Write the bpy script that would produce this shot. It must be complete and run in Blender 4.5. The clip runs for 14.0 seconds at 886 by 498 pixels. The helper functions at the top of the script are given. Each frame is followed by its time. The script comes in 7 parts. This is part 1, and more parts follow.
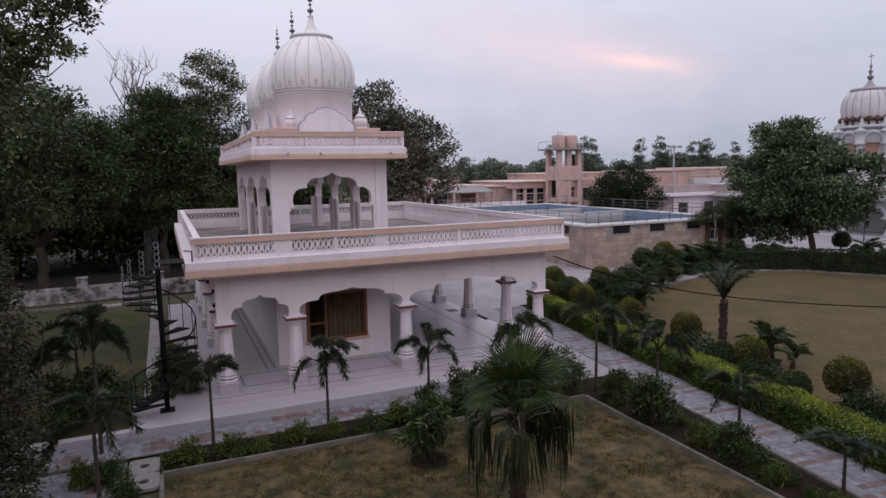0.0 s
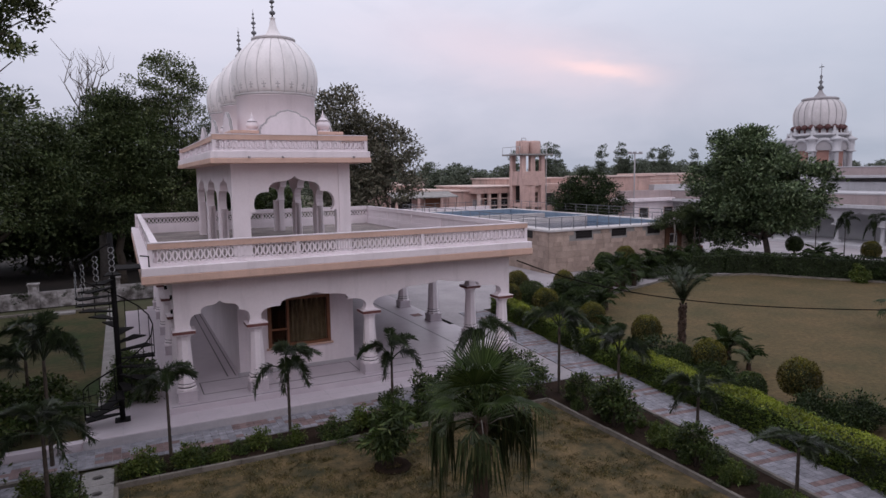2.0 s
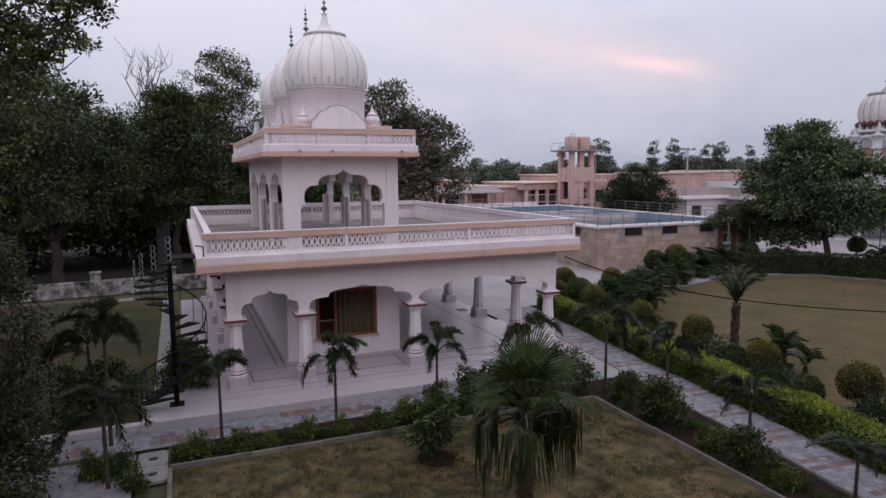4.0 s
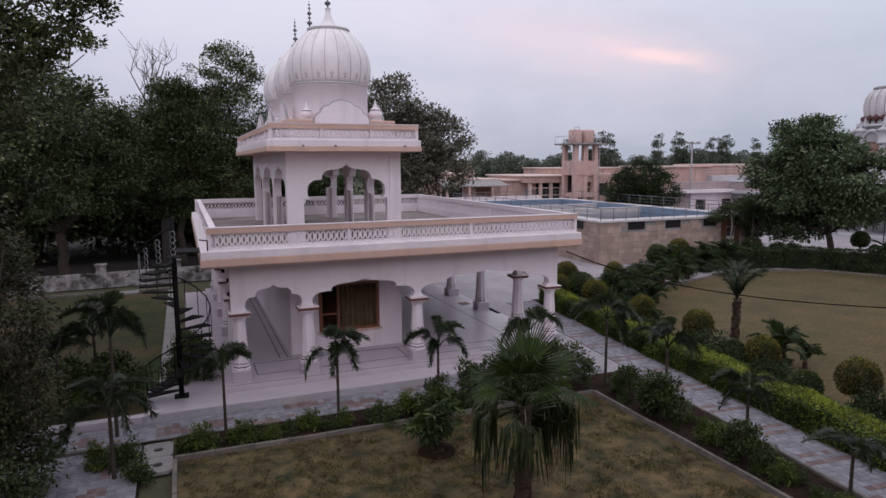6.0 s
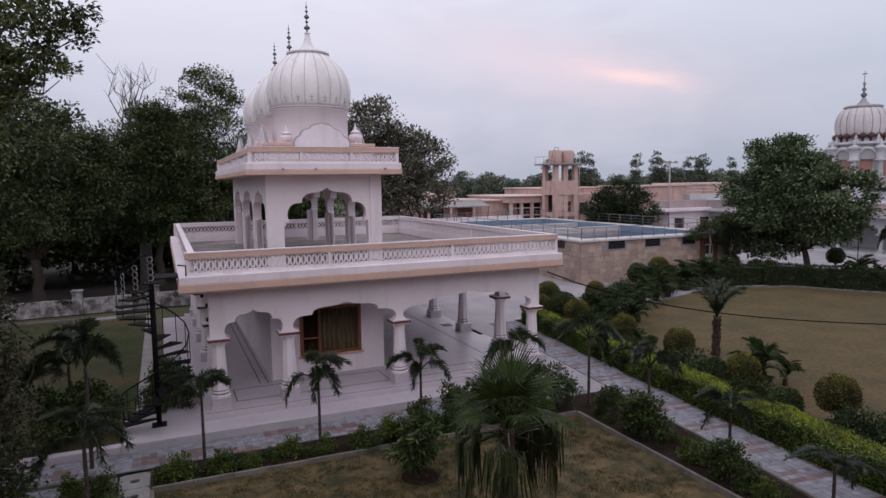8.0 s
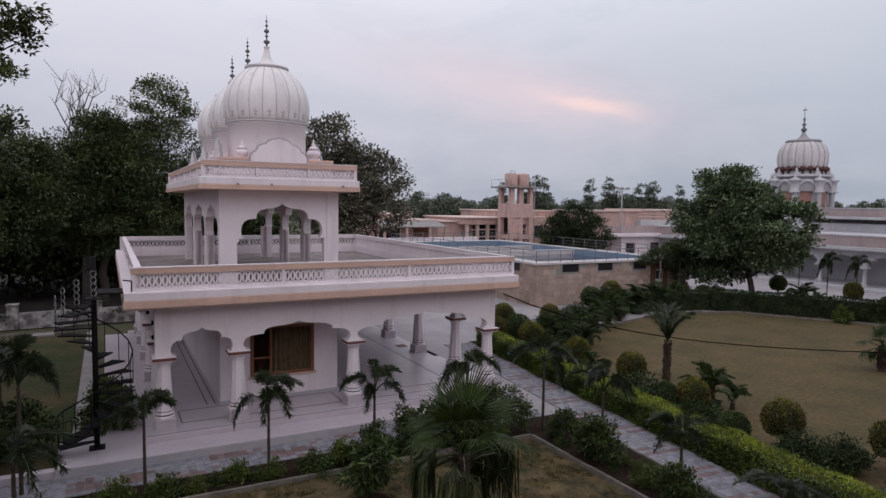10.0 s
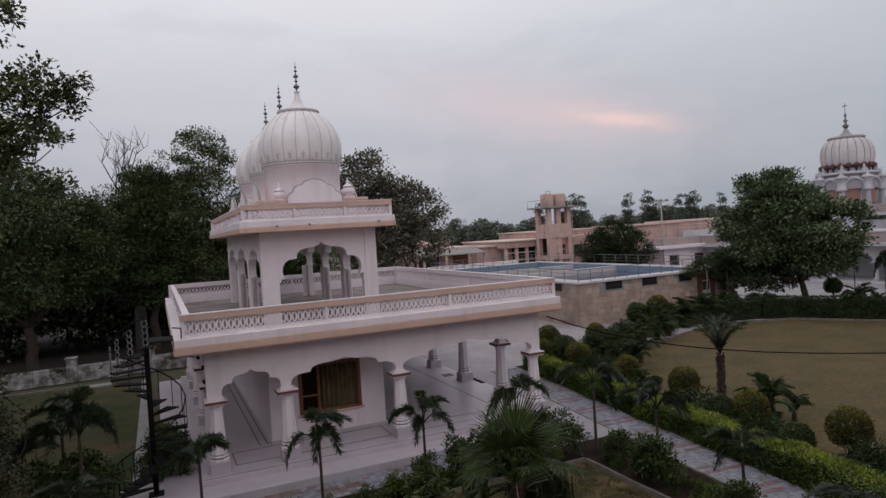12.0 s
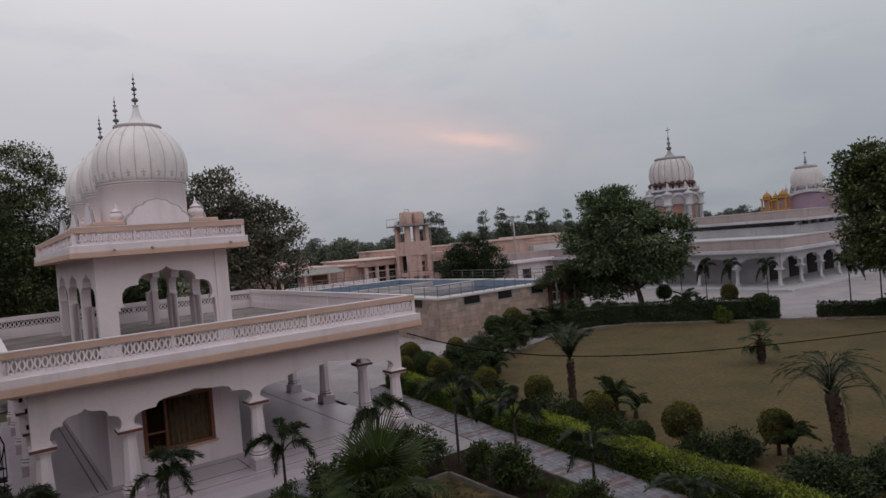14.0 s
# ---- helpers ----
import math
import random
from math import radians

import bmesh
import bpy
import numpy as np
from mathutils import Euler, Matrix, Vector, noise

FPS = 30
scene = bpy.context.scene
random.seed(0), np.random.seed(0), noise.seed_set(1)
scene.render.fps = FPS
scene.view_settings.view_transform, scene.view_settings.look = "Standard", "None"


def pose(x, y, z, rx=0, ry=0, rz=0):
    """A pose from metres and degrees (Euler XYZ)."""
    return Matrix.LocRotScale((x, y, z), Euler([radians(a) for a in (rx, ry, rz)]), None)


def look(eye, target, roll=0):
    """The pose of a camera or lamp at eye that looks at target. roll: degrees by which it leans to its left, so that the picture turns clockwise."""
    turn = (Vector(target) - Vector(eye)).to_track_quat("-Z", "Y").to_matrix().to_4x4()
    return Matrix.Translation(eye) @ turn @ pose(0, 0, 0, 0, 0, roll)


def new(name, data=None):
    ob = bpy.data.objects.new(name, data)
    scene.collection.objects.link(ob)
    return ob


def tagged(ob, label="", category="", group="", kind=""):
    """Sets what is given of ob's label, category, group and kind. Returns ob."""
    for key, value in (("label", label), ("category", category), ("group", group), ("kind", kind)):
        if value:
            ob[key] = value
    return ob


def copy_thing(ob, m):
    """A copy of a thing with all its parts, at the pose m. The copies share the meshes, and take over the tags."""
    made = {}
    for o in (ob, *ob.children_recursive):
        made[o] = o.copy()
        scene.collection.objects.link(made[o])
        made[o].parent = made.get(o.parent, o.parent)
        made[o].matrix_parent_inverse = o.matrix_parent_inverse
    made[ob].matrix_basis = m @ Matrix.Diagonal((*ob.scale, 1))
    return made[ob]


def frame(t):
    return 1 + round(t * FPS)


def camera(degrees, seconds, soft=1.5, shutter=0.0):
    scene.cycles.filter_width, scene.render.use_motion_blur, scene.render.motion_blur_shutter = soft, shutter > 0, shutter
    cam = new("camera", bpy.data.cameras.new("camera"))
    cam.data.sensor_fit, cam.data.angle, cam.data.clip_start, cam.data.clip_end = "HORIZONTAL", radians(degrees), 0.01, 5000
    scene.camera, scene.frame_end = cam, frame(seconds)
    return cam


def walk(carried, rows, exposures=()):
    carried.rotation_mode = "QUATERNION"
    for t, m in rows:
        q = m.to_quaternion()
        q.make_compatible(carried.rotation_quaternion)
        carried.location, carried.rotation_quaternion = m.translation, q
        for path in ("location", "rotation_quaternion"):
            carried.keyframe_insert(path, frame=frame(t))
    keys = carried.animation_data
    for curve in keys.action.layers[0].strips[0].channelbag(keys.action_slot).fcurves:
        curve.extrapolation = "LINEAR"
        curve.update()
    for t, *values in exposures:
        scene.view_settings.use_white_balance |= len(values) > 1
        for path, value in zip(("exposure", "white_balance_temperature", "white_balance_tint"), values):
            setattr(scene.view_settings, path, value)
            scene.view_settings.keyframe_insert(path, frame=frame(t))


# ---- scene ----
cam = camera(69.0, 14.0)

PATH = [
    (0, (-0.007, 0.288, 7.088), (0.778, 2.111, 6.845), -1.1),
    (0.5, (0.04, 0.266, 7.075), (0.786, 2.106, 6.832), -0.7),
    (1, (0.045, 0.271, 7.091), (0.829, 2.095, 6.85), -0.8),
    (1.5, (0.032, 0.288, 7.059), (0.887, 2.083, 6.837), -0.8),
    (2, (0.047, 0.299, 7.075), (0.931, 2.078, 6.845), -0.8),
    (2.2, (0.031, 0.297, 7.053), (0.914, 2.076, 6.816), -1.0),
    (2.5, (0.006, 0.295, 7.021), (0.879, 2.073, 6.742), -2.2),
    (2.7, (0.022, 0.293, 7.040), (0.901, 2.068, 6.766), -0.7),
    (3, (0.047, 0.289, 7.068), (0.862, 2.099, 6.827), 0.1),
    (3.5, (0.037, 0.309, 7.056), (0.829, 2.132, 6.841), -0.4),
    (3.7, (0.029, 0.303, 7.005), (0.795, 2.136, 6.77), -0.2),
    (5.8, (0.051, 0.179, 7.195), (0.782, 2.024, 6.944), -0.9),
    (6, (0.043, 0.133, 7.113), (0.783, 1.972, 6.849), -0.3),
    (6.5, (0.038, 0.192, 7.2), (0.774, 2.036, 6.957), -0.3),
    (7, (0.032, 0.175, 7.176), (0.791, 2.013, 6.965), -0.5),
    (7.5, (0.056, 0.161, 7.156), (0.827, 1.994, 6.94), -0.8),
    (8, (0.084, 0.147, 7.164), (0.878, 1.972, 6.962), -0.8),
    (8.2, (0.128, 0.147, 7.179), (0.979, 1.946, 6.982), -0.3),
    (10.3, (0.065, 0.319, 7.147), (0.987, 2.089, 7.02), 0.7),
    (10.5, (0.091, 0.278, 7.117), (0.97, 2.071, 7.002), 0.1),
    (11, (0.047, 0.322, 7.124), (0.823, 2.163, 7.028), -0.7),
    (11.2, (0.057, 0.279, 7.133), (0.753, 2.152, 7.049), -1.3),
    (11.5, (0.072, 0.215, 7.146), (0.733, 2.102, 7.08), -2.3),
    (11.7, (0.090, 0.218, 7.165), (0.792, 2.089, 7.099), -2.7),
    (12, (0.116, 0.222, 7.194), (0.93, 2.048, 7.14), -3.5),
    (12.5, (0.13, 0.261, 7.194), (1.042, 2.041, 7.179), -4.0),
    (13, (0.167, 0.269, 7.183), (1.154, 2.009, 7.181), -4.5),
    (13.5, (0.225, 0.245, 7.177), (1.309, 1.926, 7.163), -4.8),
    (14, (0.211, 0.246, 7.183), (1.399, 1.855, 7.155), -4.8),
]
walk(cam, [(t, look(eye, target, roll)) for t, eye, target, roll in PATH],
     [(0, 0.09, 6400, 18), (8, 0.08, 6400, 18), (10.3, -0.06, 6550, 14), (12.5, -0.28, 6750, 12), (14, -0.38, 6850, 12)])

# ---- world and light ----
world = bpy.data.worlds.new("dusk_sky")
scene.world = world
world.use_nodes = True
wn, wl = world.node_tree.nodes, world.node_tree.links
wn.clear()


def wnode(kind, **inputs):
    nd = wn.new(kind)
    for key, value in inputs.items():
        nd.inputs[key.replace("_", " ")].default_value = value
    return nd


def wramp(stops, source):
    nd = wn.new("ShaderNodeValToRGB")
    el = nd.color_ramp.elements
    while len(el) < len(stops):
        el.new(0.5)
    for e, (p, c) in zip(el, stops):
        e.position, e.color = p, (*c, 1)
    wl.new(source, nd.inputs[0])
    return nd.outputs[0]


def wmix(fac, a, b):
    nd = wn.new("ShaderNodeMix")
    nd.data_type = "RGBA"
    for slot, value in ((0, fac), (6, a), (7, b)):
        if isinstance(value, (int, float)):
            nd.inputs[slot].default_value = value
        elif isinstance(value, tuple):
            nd.inputs[slot].default_value = (*value, 1)
        else:
            wl.new(value, nd.inputs[slot])
    return nd.outputs[2]


def wmath(op, a, b=0.0, clamp=False):
    nd = wn.new("ShaderNodeMath")
    nd.operation, nd.use_clamp = op, clamp
    for slot, value in ((0, a), (1, b)):
        if isinstance(value, (int, float)):
            nd.inputs[slot].default_value = value
        else:
            wl.new(value, nd.inputs[slot])
    return nd.outputs[0]


way = wn.new("ShaderNodeTexCoord").outputs["Generated"]
split = wn.new("ShaderNodeSeparateXYZ")
wl.new(way, split.inputs[0])
up = split.outputs[2]
nishita = wn.new("ShaderNodeTexSky")
nishita.sky_type, nishita.sun_disc = "NISHITA", False
nishita.sun_elevation, nishita.sun_rotation = radians(35), radians(201)
overcast = wramp([(0.0, (0.475, 0.505, 0.575)), (0.05, (0.525, 0.55, 0.625)), (0.16, (0.665, 0.685, 0.76)), (0.24, (0.79, 0.805, 0.875)), (0.36, (1.02, 1.03, 1.09)),
                  (0.62, (1.08, 1.09, 1.15)), (1.0, (1.14, 1.15, 1.22))], up)
stretch = wn.new("ShaderNodeMapping")
stretch.inputs["Scale"].default_value = (1.6, 1.6, 4.5)
wl.new(way, stretch.inputs[0])
puffs = wnode("ShaderNodeTexNoise", Scale=2.6, Detail=5.0, Roughness=0.55, Distortion=0.4)
wl.new(stretch.outputs[0], puffs.inputs[0])
veil = wmath("MULTIPLY", wramp([(0.42, (0, 0, 0)), (0.66, (1, 1, 1))], puffs.outputs[0]), 0.24)
clouds = wmix(veil, overcast, (0.90, 0.86, 0.91))
dark = wmath("MULTIPLY", wramp([(0.34, (1, 1, 1)), (0.46, (0, 0, 0))], puffs.outputs[0]), 0.16)
clouds = wmix(dark, clouds, (0.52, 0.56, 0.65))
# the last pink of the sunset in one long thin cloud
STREAK = Vector((0.655, 0.740, 0.158))
side = Vector((STREAK.y, -STREAK.x, 0)).normalized()
drift = wnode("ShaderNodeTexNoise", Scale=9.0, Detail=3.0)
wl.new(stretch.outputs[0], drift.inputs[0])
along = wn.new("ShaderNodeVectorMath")
along.operation = "DOT_PRODUCT"
along.inputs[1].default_value = side
wl.new(way, along.inputs[0])
a = wmath("ADD", along.outputs["Value"], 0.0)
ahead = wn.new("ShaderNodeVectorMath")
ahead.operation = "DOT_PRODUCT"
ahead.inputs[1].default_value = STREAK
wl.new(way, ahead.inputs[0])
wob = wmath("MULTIPLY", wmath("SUBTRACT", drift.outputs[0], 0.5), 0.035)
lift = wmath("ADD", wmath("ADD", wmath("SUBTRACT", up, 0.145), wmath("MULTIPLY", a, 0.19)), wob)
far = wmath("ADD", wmath("POWER", wmath("DIVIDE", wmath("ADD", a, 0.026), 0.064), 2.0), wmath("POWER", wmath("DIVIDE", lift, 0.0135), 2.0))
glow = wmath("MULTIPLY", wmath("POWER", 2.718, wmath("MULTIPLY", far, -1.0)), wmath("GREATER_THAN", ahead.outputs["Value"], 0.5))
broad = wmath("ADD", wmath("POWER", wmath("DIVIDE", wmath("ADD", a, 0.12), 0.20), 2.0), wmath("POWER", wmath("DIVIDE", lift, 0.05), 2.0))
blush = wmath("MULTIPLY", wmath("POWER", 2.718, wmath("MULTIPLY", broad, -1.0)), wmath("GREATER_THAN", ahead.outputs["Value"], 0.5))
clouds = wmix(wmath("MULTIPLY", blush, 0.75), clouds, (0.92, 0.77, 0.80))
clouds = wmix(wmath("MULTIPLY", glow, 0.95), clouds, (1.18, 0.86, 0.81))
thin = wn.new("ShaderNodeVectorMath")
thin.operation = "SCALE"
thin.inputs["Scale"].default_value = 0.02
wl.new(nishita.outputs[0], thin.inputs[0])
# the sky is dimmer and bluer away from the sunset, towards the south-east
east = wn.new("ShaderNodeVectorMath")
east.operation = "DOT_PRODUCT"
east.inputs[1].default_value = Vector((0.97, -0.10, 0)).normalized()
wl.new(way, east.inputs[0])
shade = wramp([(0.30, (1, 1, 1)), (0.80, (0.84, 0.89, 0.895))], east.outputs["Value"])
dim = wn.new("ShaderNodeVectorMath")
dim.operation = "MULTIPLY"
wl.new(clouds, dim.inputs[0])
wl.new(shade, dim.inputs[1])
cool = wn.new("ShaderNodeVectorMath")
cool.operation = "MULTIPLY"
cool.inputs[1].default_value = (0.97, 0.99, 1.01)
wl.new(dim.outputs[0], cool.inputs[0])
sky_colour = wmix(0.90, thin.outputs[0], cool.outputs[0])
sky = wnode("ShaderNodeBackground", Strength=1.0)
wl.new(sky_colour, sky.inputs[0])
wl.new(sky.outputs[0], wn.new("ShaderNodeOutputWorld").inputs[0])

sun = new("sun", bpy.data.lights.new("sun", "SUN"))
sun.data.energy, sun.data.angle, sun.data.color = 0.32, radians(60), (1.0, 0.90, 0.85)
sun.matrix_basis = look((0, 0, 0), (0.29, 0.76, -0.57))

# ---- materials ----
def mat(name, col, col2=None, rough=0.7, scale=1.2, fine=30.0, bump=0.15, metal=0.0, dirt=None, streak=0.0, spec=0.4, depth=0.01, island=0.0, grit=0.25):
    """A surface with broad patches between col and col2, fine grain with relief, and, where dirt is given, stains that run down."""
    m = bpy.data.materials.new(name)
    m.use_nodes = True
    n, l = m.node_tree.nodes, m.node_tree.links
    p = n["Principled BSDF"]
    p.inputs["Roughness"].default_value, p.inputs["Metallic"].default_value = rough, metal
    p.inputs["Specular IOR Level"].default_value = spec
    co = n.new("ShaderNodeTexCoord").outputs["Object"]
    col2 = col2 or tuple(c * 0.82 for c in col)

    def noise_of(s, detail=4.0, squash=None):
        nd = n.new("ShaderNodeTexNoise")
        nd.inputs["Scale"].default_value, nd.inputs["Detail"].default_value, nd.inputs["Roughness"].default_value = s, detail, 0.6
        if squash:
            mp = n.new("ShaderNodeMapping")
            mp.inputs["Scale"].default_value = squash
            l.new(co, mp.inputs[0])
            l.new(mp.outputs[0], nd.inputs[0])
        else:
            l.new(co, nd.inputs[0])
        return nd.outputs[0]

    def band(source, lo, hi):
        nd = n.new("ShaderNodeMapRange")
        nd.inputs[1].default_value, nd.inputs[2].default_value = lo, hi
        l.new(source, nd.inputs[0])
        return nd.outputs[0]

    def mix(fac, a, b, blend="MIX"):
        nd = n.new("ShaderNodeMix")
        nd.data_type, nd.blend_type = "RGBA", blend
        for slot, value in ((0, fac), (6, a), (7, b)):
            if isinstance(value, (int, float)):
                nd.inputs[slot].default_value = value
            elif isinstance(value, tuple):
                nd.inputs[slot].default_value = (*value, 1)
            else:
                l.new(value, nd.inputs[slot])
        return nd.outputs[2]

    c = mix(band(noise_of(scale), 0.35, 0.65), col, col2)
    grain = noise_of(fine, 6.0)
    c = mix(mix(band(grain, 0.3, 0.7), (0, 0, 0), (1, 1, 1)), c, mix(grit, c, (0, 0, 0), "MIX"))
    if island:
        g = n.new("ShaderNodeNewGeometry").outputs["Random Per Island"]
        o = n.new("ShaderNodeObjectInfo").outputs["Random"]
        add = n.new("ShaderNodeMath")
        add.operation = "ADD"
        l.new(g, add.inputs[0])
        l.new(o, add.inputs[1])
        fr = n.new("ShaderNodeMath")
        fr.operation = "FRACT"
        l.new(add.outputs[0], fr.inputs[0])
        c = mix(band(fr.outputs[0], 0.0, 1.0), c, mix(island, c, (0, 0, 0)))
    if dirt:
        s = band(noise_of(2.2, 5.0, (1.0, 1.0, 0.12)), 0.52, 0.75)
        sc = n.new("ShaderNodeMath")
        sc.operation = "MULTIPLY"
        l.new(s, sc.inputs[0])
        sc.inputs[1].default_value = streak
        c = mix(sc.outputs[0], c, dirt)
    l.new(c, p.inputs["Base Color"])
    r = n.new("ShaderNodeMapRange")
    l.new(grain, r.inputs[0])
    r.inputs[3].default_value, r.inputs[4].default_value = rough - 0.08, min(1.0, rough + 0.08)
    l.new(r.outputs[0], p.inputs["Roughness"])
    if bump:
        b = n.new("ShaderNodeBump")
        b.inputs["Strength"].default_value, b.inputs["Distance"].default_value = bump, depth
        l.new(grain, b.inputs["Height"])
        l.new(b.outputs[0], p.inputs["Normal"])
    return m


def leaf(name, col, col2, col3=None, rough=0.5, glow=0.12, spec=0.25, patch=1.2):
    """Leaves: each leaf of its own tint between col and col2, some of them col3, letting a little light through."""
    m = bpy.data.materials.new(name)
    m.use_nodes = True
    n, l = m.node_tree.nodes, m.node_tree.links
    p, out = n["Principled BSDF"], n["Material Output"]
    p.inputs["Roughness"].default_value, p.inputs["Specular IOR Level"].default_value = rough, spec
    rnd = n.new("ShaderNodeNewGeometry").outputs["Random Per Island"]
    ramp = n.new("ShaderNodeValToRGB")
    e = ramp.color_ramp.elements
    e[0].color, e[1].color = (*col, 1), (*col2, 1)
    e[1].position = 0.8
    if col3:
        x = e.new(0.93)
        x.color = (*col3, 1)
    l.new(rnd, ramp.inputs[0])
    # broad noise puts the lit and shaded masses of a crown into the colour
    tex = n.new("ShaderNodeTexNoise")
    tex.inputs["Scale"].default_value = patch
    l.new(n.new("ShaderNodeTexCoord").outputs["Object"], tex.inputs[0])
    k = n.new("ShaderNodeMapRange")
    k.inputs[1].default_value, k.inputs[2].default_value, k.inputs[3].default_value, k.inputs[4].default_value = 0.3, 0.7, 0.5, 1.5
    l.new(tex.outputs[0], k.inputs[0])
    mul = n.new("ShaderNodeVectorMath")
    mul.operation = "SCALE"
    l.new(ramp.outputs[0], mul.inputs[0])
    l.new(k.outputs[0], mul.inputs["Scale"])
    l.new(mul.outputs[0], p.inputs["Base Color"])
    t = n.new("ShaderNodeBsdfTranslucent")
    l.new(mul.outputs[0], t.inputs[0])
    mx = n.new("ShaderNodeMixShader")
    mx.inputs[0].default_value = glow
    l.new(p.outputs[0], mx.inputs[1])
    l.new(t.outputs[0], mx.inputs[2])
    l.new(mx.outputs[0], out.inputs[0])
    return m


WHITE = mat("white_paint", (0.815, 0.735, 0.775), (0.75, 0.675, 0.71), rough=0.6, scale=0.5, fine=14, bump=0.05, dirt=(0.44, 0.39, 0.41), streak=0.35, grit=0.06)
DOME = mat("dome_paint", (0.86, 0.815, 0.82), (0.77, 0.73, 0.735), rough=0.55, scale=1.1, fine=16, bump=0.06, dirt=(0.46, 0.44, 0.43), streak=0.45, grit=0.08)
GROOVE = mat("weathered_moulding", (0.40, 0.375, 0.39), (0.33, 0.31, 0.32), rough=0.8, grit=0.2)
PEACH = mat("peach_paint", (0.66, 0.44, 0.36), (0.58, 0.39, 0.32), rough=0.65, scale=0.9, fine=18, bump=0.05, dirt=(0.34, 0.25, 0.21), streak=0.35, grit=0.1)
PEACH_PALE = mat("pale_peach_paint", (0.72, 0.56, 0.50), (0.64, 0.50, 0.45), rough=0.65, scale=0.9, fine=18, bump=0.05, grit=0.1)
MAROON = mat("maroon_paint", (0.20, 0.072, 0.065), (0.16, 0.06, 0.055), rough=0.55)
DARK_MAROON = mat("dark_maroon_paint", (0.11, 0.04, 0.038), (0.085, 0.032, 0.03), rough=0.6)
MARBLE = mat("white_marble", (0.57, 0.505, 0.55), (0.50, 0.44, 0.485), rough=0.36, scale=0.6, fine=2.5, bump=0.0, grit=0.04, spec=0.5)
MARBLE_GREY = mat("grey_marble", (0.50, 0.47, 0.50), (0.42, 0.40, 0.43), rough=0.4, scale=1.5, fine=9, bump=0.03, grit=0.1)
INLAY = mat("dark_stone_inlay", (0.06, 0.055, 0.06), rough=0.35)
ROOFTOP = mat("roof_screed", (0.32, 0.27, 0.255), (0.17, 0.145, 0.14), rough=0.9, scale=0.7, fine=9, bump=0.2, grit=0.3)
WOOD = mat("brown_wood", (0.24, 0.095, 0.045), (0.17, 0.07, 0.036), rough=0.5, scale=3, fine=40)
CURTAIN = mat("olive_curtain", (0.29, 0.225, 0.135), (0.19, 0.145, 0.09), rough=0.95, scale=4, fine=60)
CURTAIN_BROWN = mat("brown_curtain", (0.13, 0.06, 0.035), (0.09, 0.045, 0.028), rough=0.95, scale=4, fine=60)
IRON = mat("black_iron", (0.008, 0.008, 0.009), (0.012, 0.010, 0.010), rough=0.8, scale=6, fine=50, spec=0.15)
STEEL = mat("steel_rail", (0.55, 0.55, 0.57), rough=0.35, metal=0.8)
SPIKE = mat("tarnished_finial", (0.22, 0.215, 0.23), (0.15, 0.15, 0.16), rough=0.45, metal=0.5)
PINK = mat("pink_plaster", (0.60, 0.405, 0.355), (0.49, 0.335, 0.30), rough=0.85, scale=0.5, fine=5, bump=0.12, dirt=(0.22, 0.17, 0.155), streak=0.75, grit=0.12)
PINK_PALE = mat("pale_pink_plaster", (0.68, 0.53, 0.48), (0.60, 0.46, 0.42), rough=0.85, scale=0.4, fine=8, bump=0.08, dirt=(0.33, 0.28, 0.26), streak=0.4, grit=0.1)
TANK = mat("stained_tank_plaster", (0.66, 0.45, 0.40), (0.56, 0.38, 0.345), rough=0.9, scale=1.4, fine=9, bump=0.15, dirt=(0.16, 0.13, 0.12), streak=0.75, grit=0.2)
# near-black colour that stands in for the shade inside openings and recesses
DARK = mat("dark_interior", (0.035, 0.03, 0.03), rough=0.9)
CLAD = mat("stone_cladding", (0.58, 0.44, 0.37), (0.44, 0.335, 0.285), rough=0.85, scale=1.6, fine=12, bump=0.3, island=0.35, grit=0.25)
DECK = mat("pool_deck_stone", (0.62, 0.58, 0.58), (0.54, 0.50, 0.51), rough=0.6)
POOL = mat("blue_pool_tiles", (0.24, 0.33, 0.44), (0.18, 0.26, 0.36), rough=0.4, scale=2, fine=20)
CONCRETE = mat("concrete", (0.36, 0.34, 0.33), (0.27, 0.255, 0.25), rough=0.9, scale=1.5, fine=20, bump=0.25, grit=0.3)
KERB = mat("kerb_concrete", (0.215, 0.19, 0.165), (0.13, 0.115, 0.10), rough=0.9, scale=2.5, fine=25, bump=0.3, grit=0.3)
COURT = mat("courtyard_paving", (0.39, 0.355, 0.37), (0.30, 0.275, 0.29), rough=0.8, scale=0.5, fine=7, bump=0.1, grit=0.15)
PAVER = mat("grey_paver", (0.385, 0.375, 0.42), (0.25, 0.246, 0.282), rough=0.85, scale=4.0, fine=22, bump=0.25, island=0.30, grit=0.3)
PAVER_RED = mat("red_paver", (0.30, 0.20, 0.195), (0.21, 0.15, 0.152), rough=0.85, scale=4.0, fine=22, bump=0.25, island=0.3, grit=0.3)
SOIL = mat("bed_soil", (0.045, 0.030, 0.022), (0.024, 0.017, 0.013), rough=1.0, scale=2, fine=18, bump=0.6, depth=0.03, grit=0.4, spec=0.05)
GROUND = mat("field_ground", (0.075, 0.085, 0.04), (0.10, 0.085, 0.05), rough=1.0, scale=0.05, fine=1.5, bump=0.2, grit=0.3)
LAWN_NEAR = mat("dry_lawn", (0.026, 0.029, 0.010), (0.175, 0.120, 0.054), rough=1.0, scale=1.5, fine=14, bump=0.6, depth=0.03, grit=0.45)
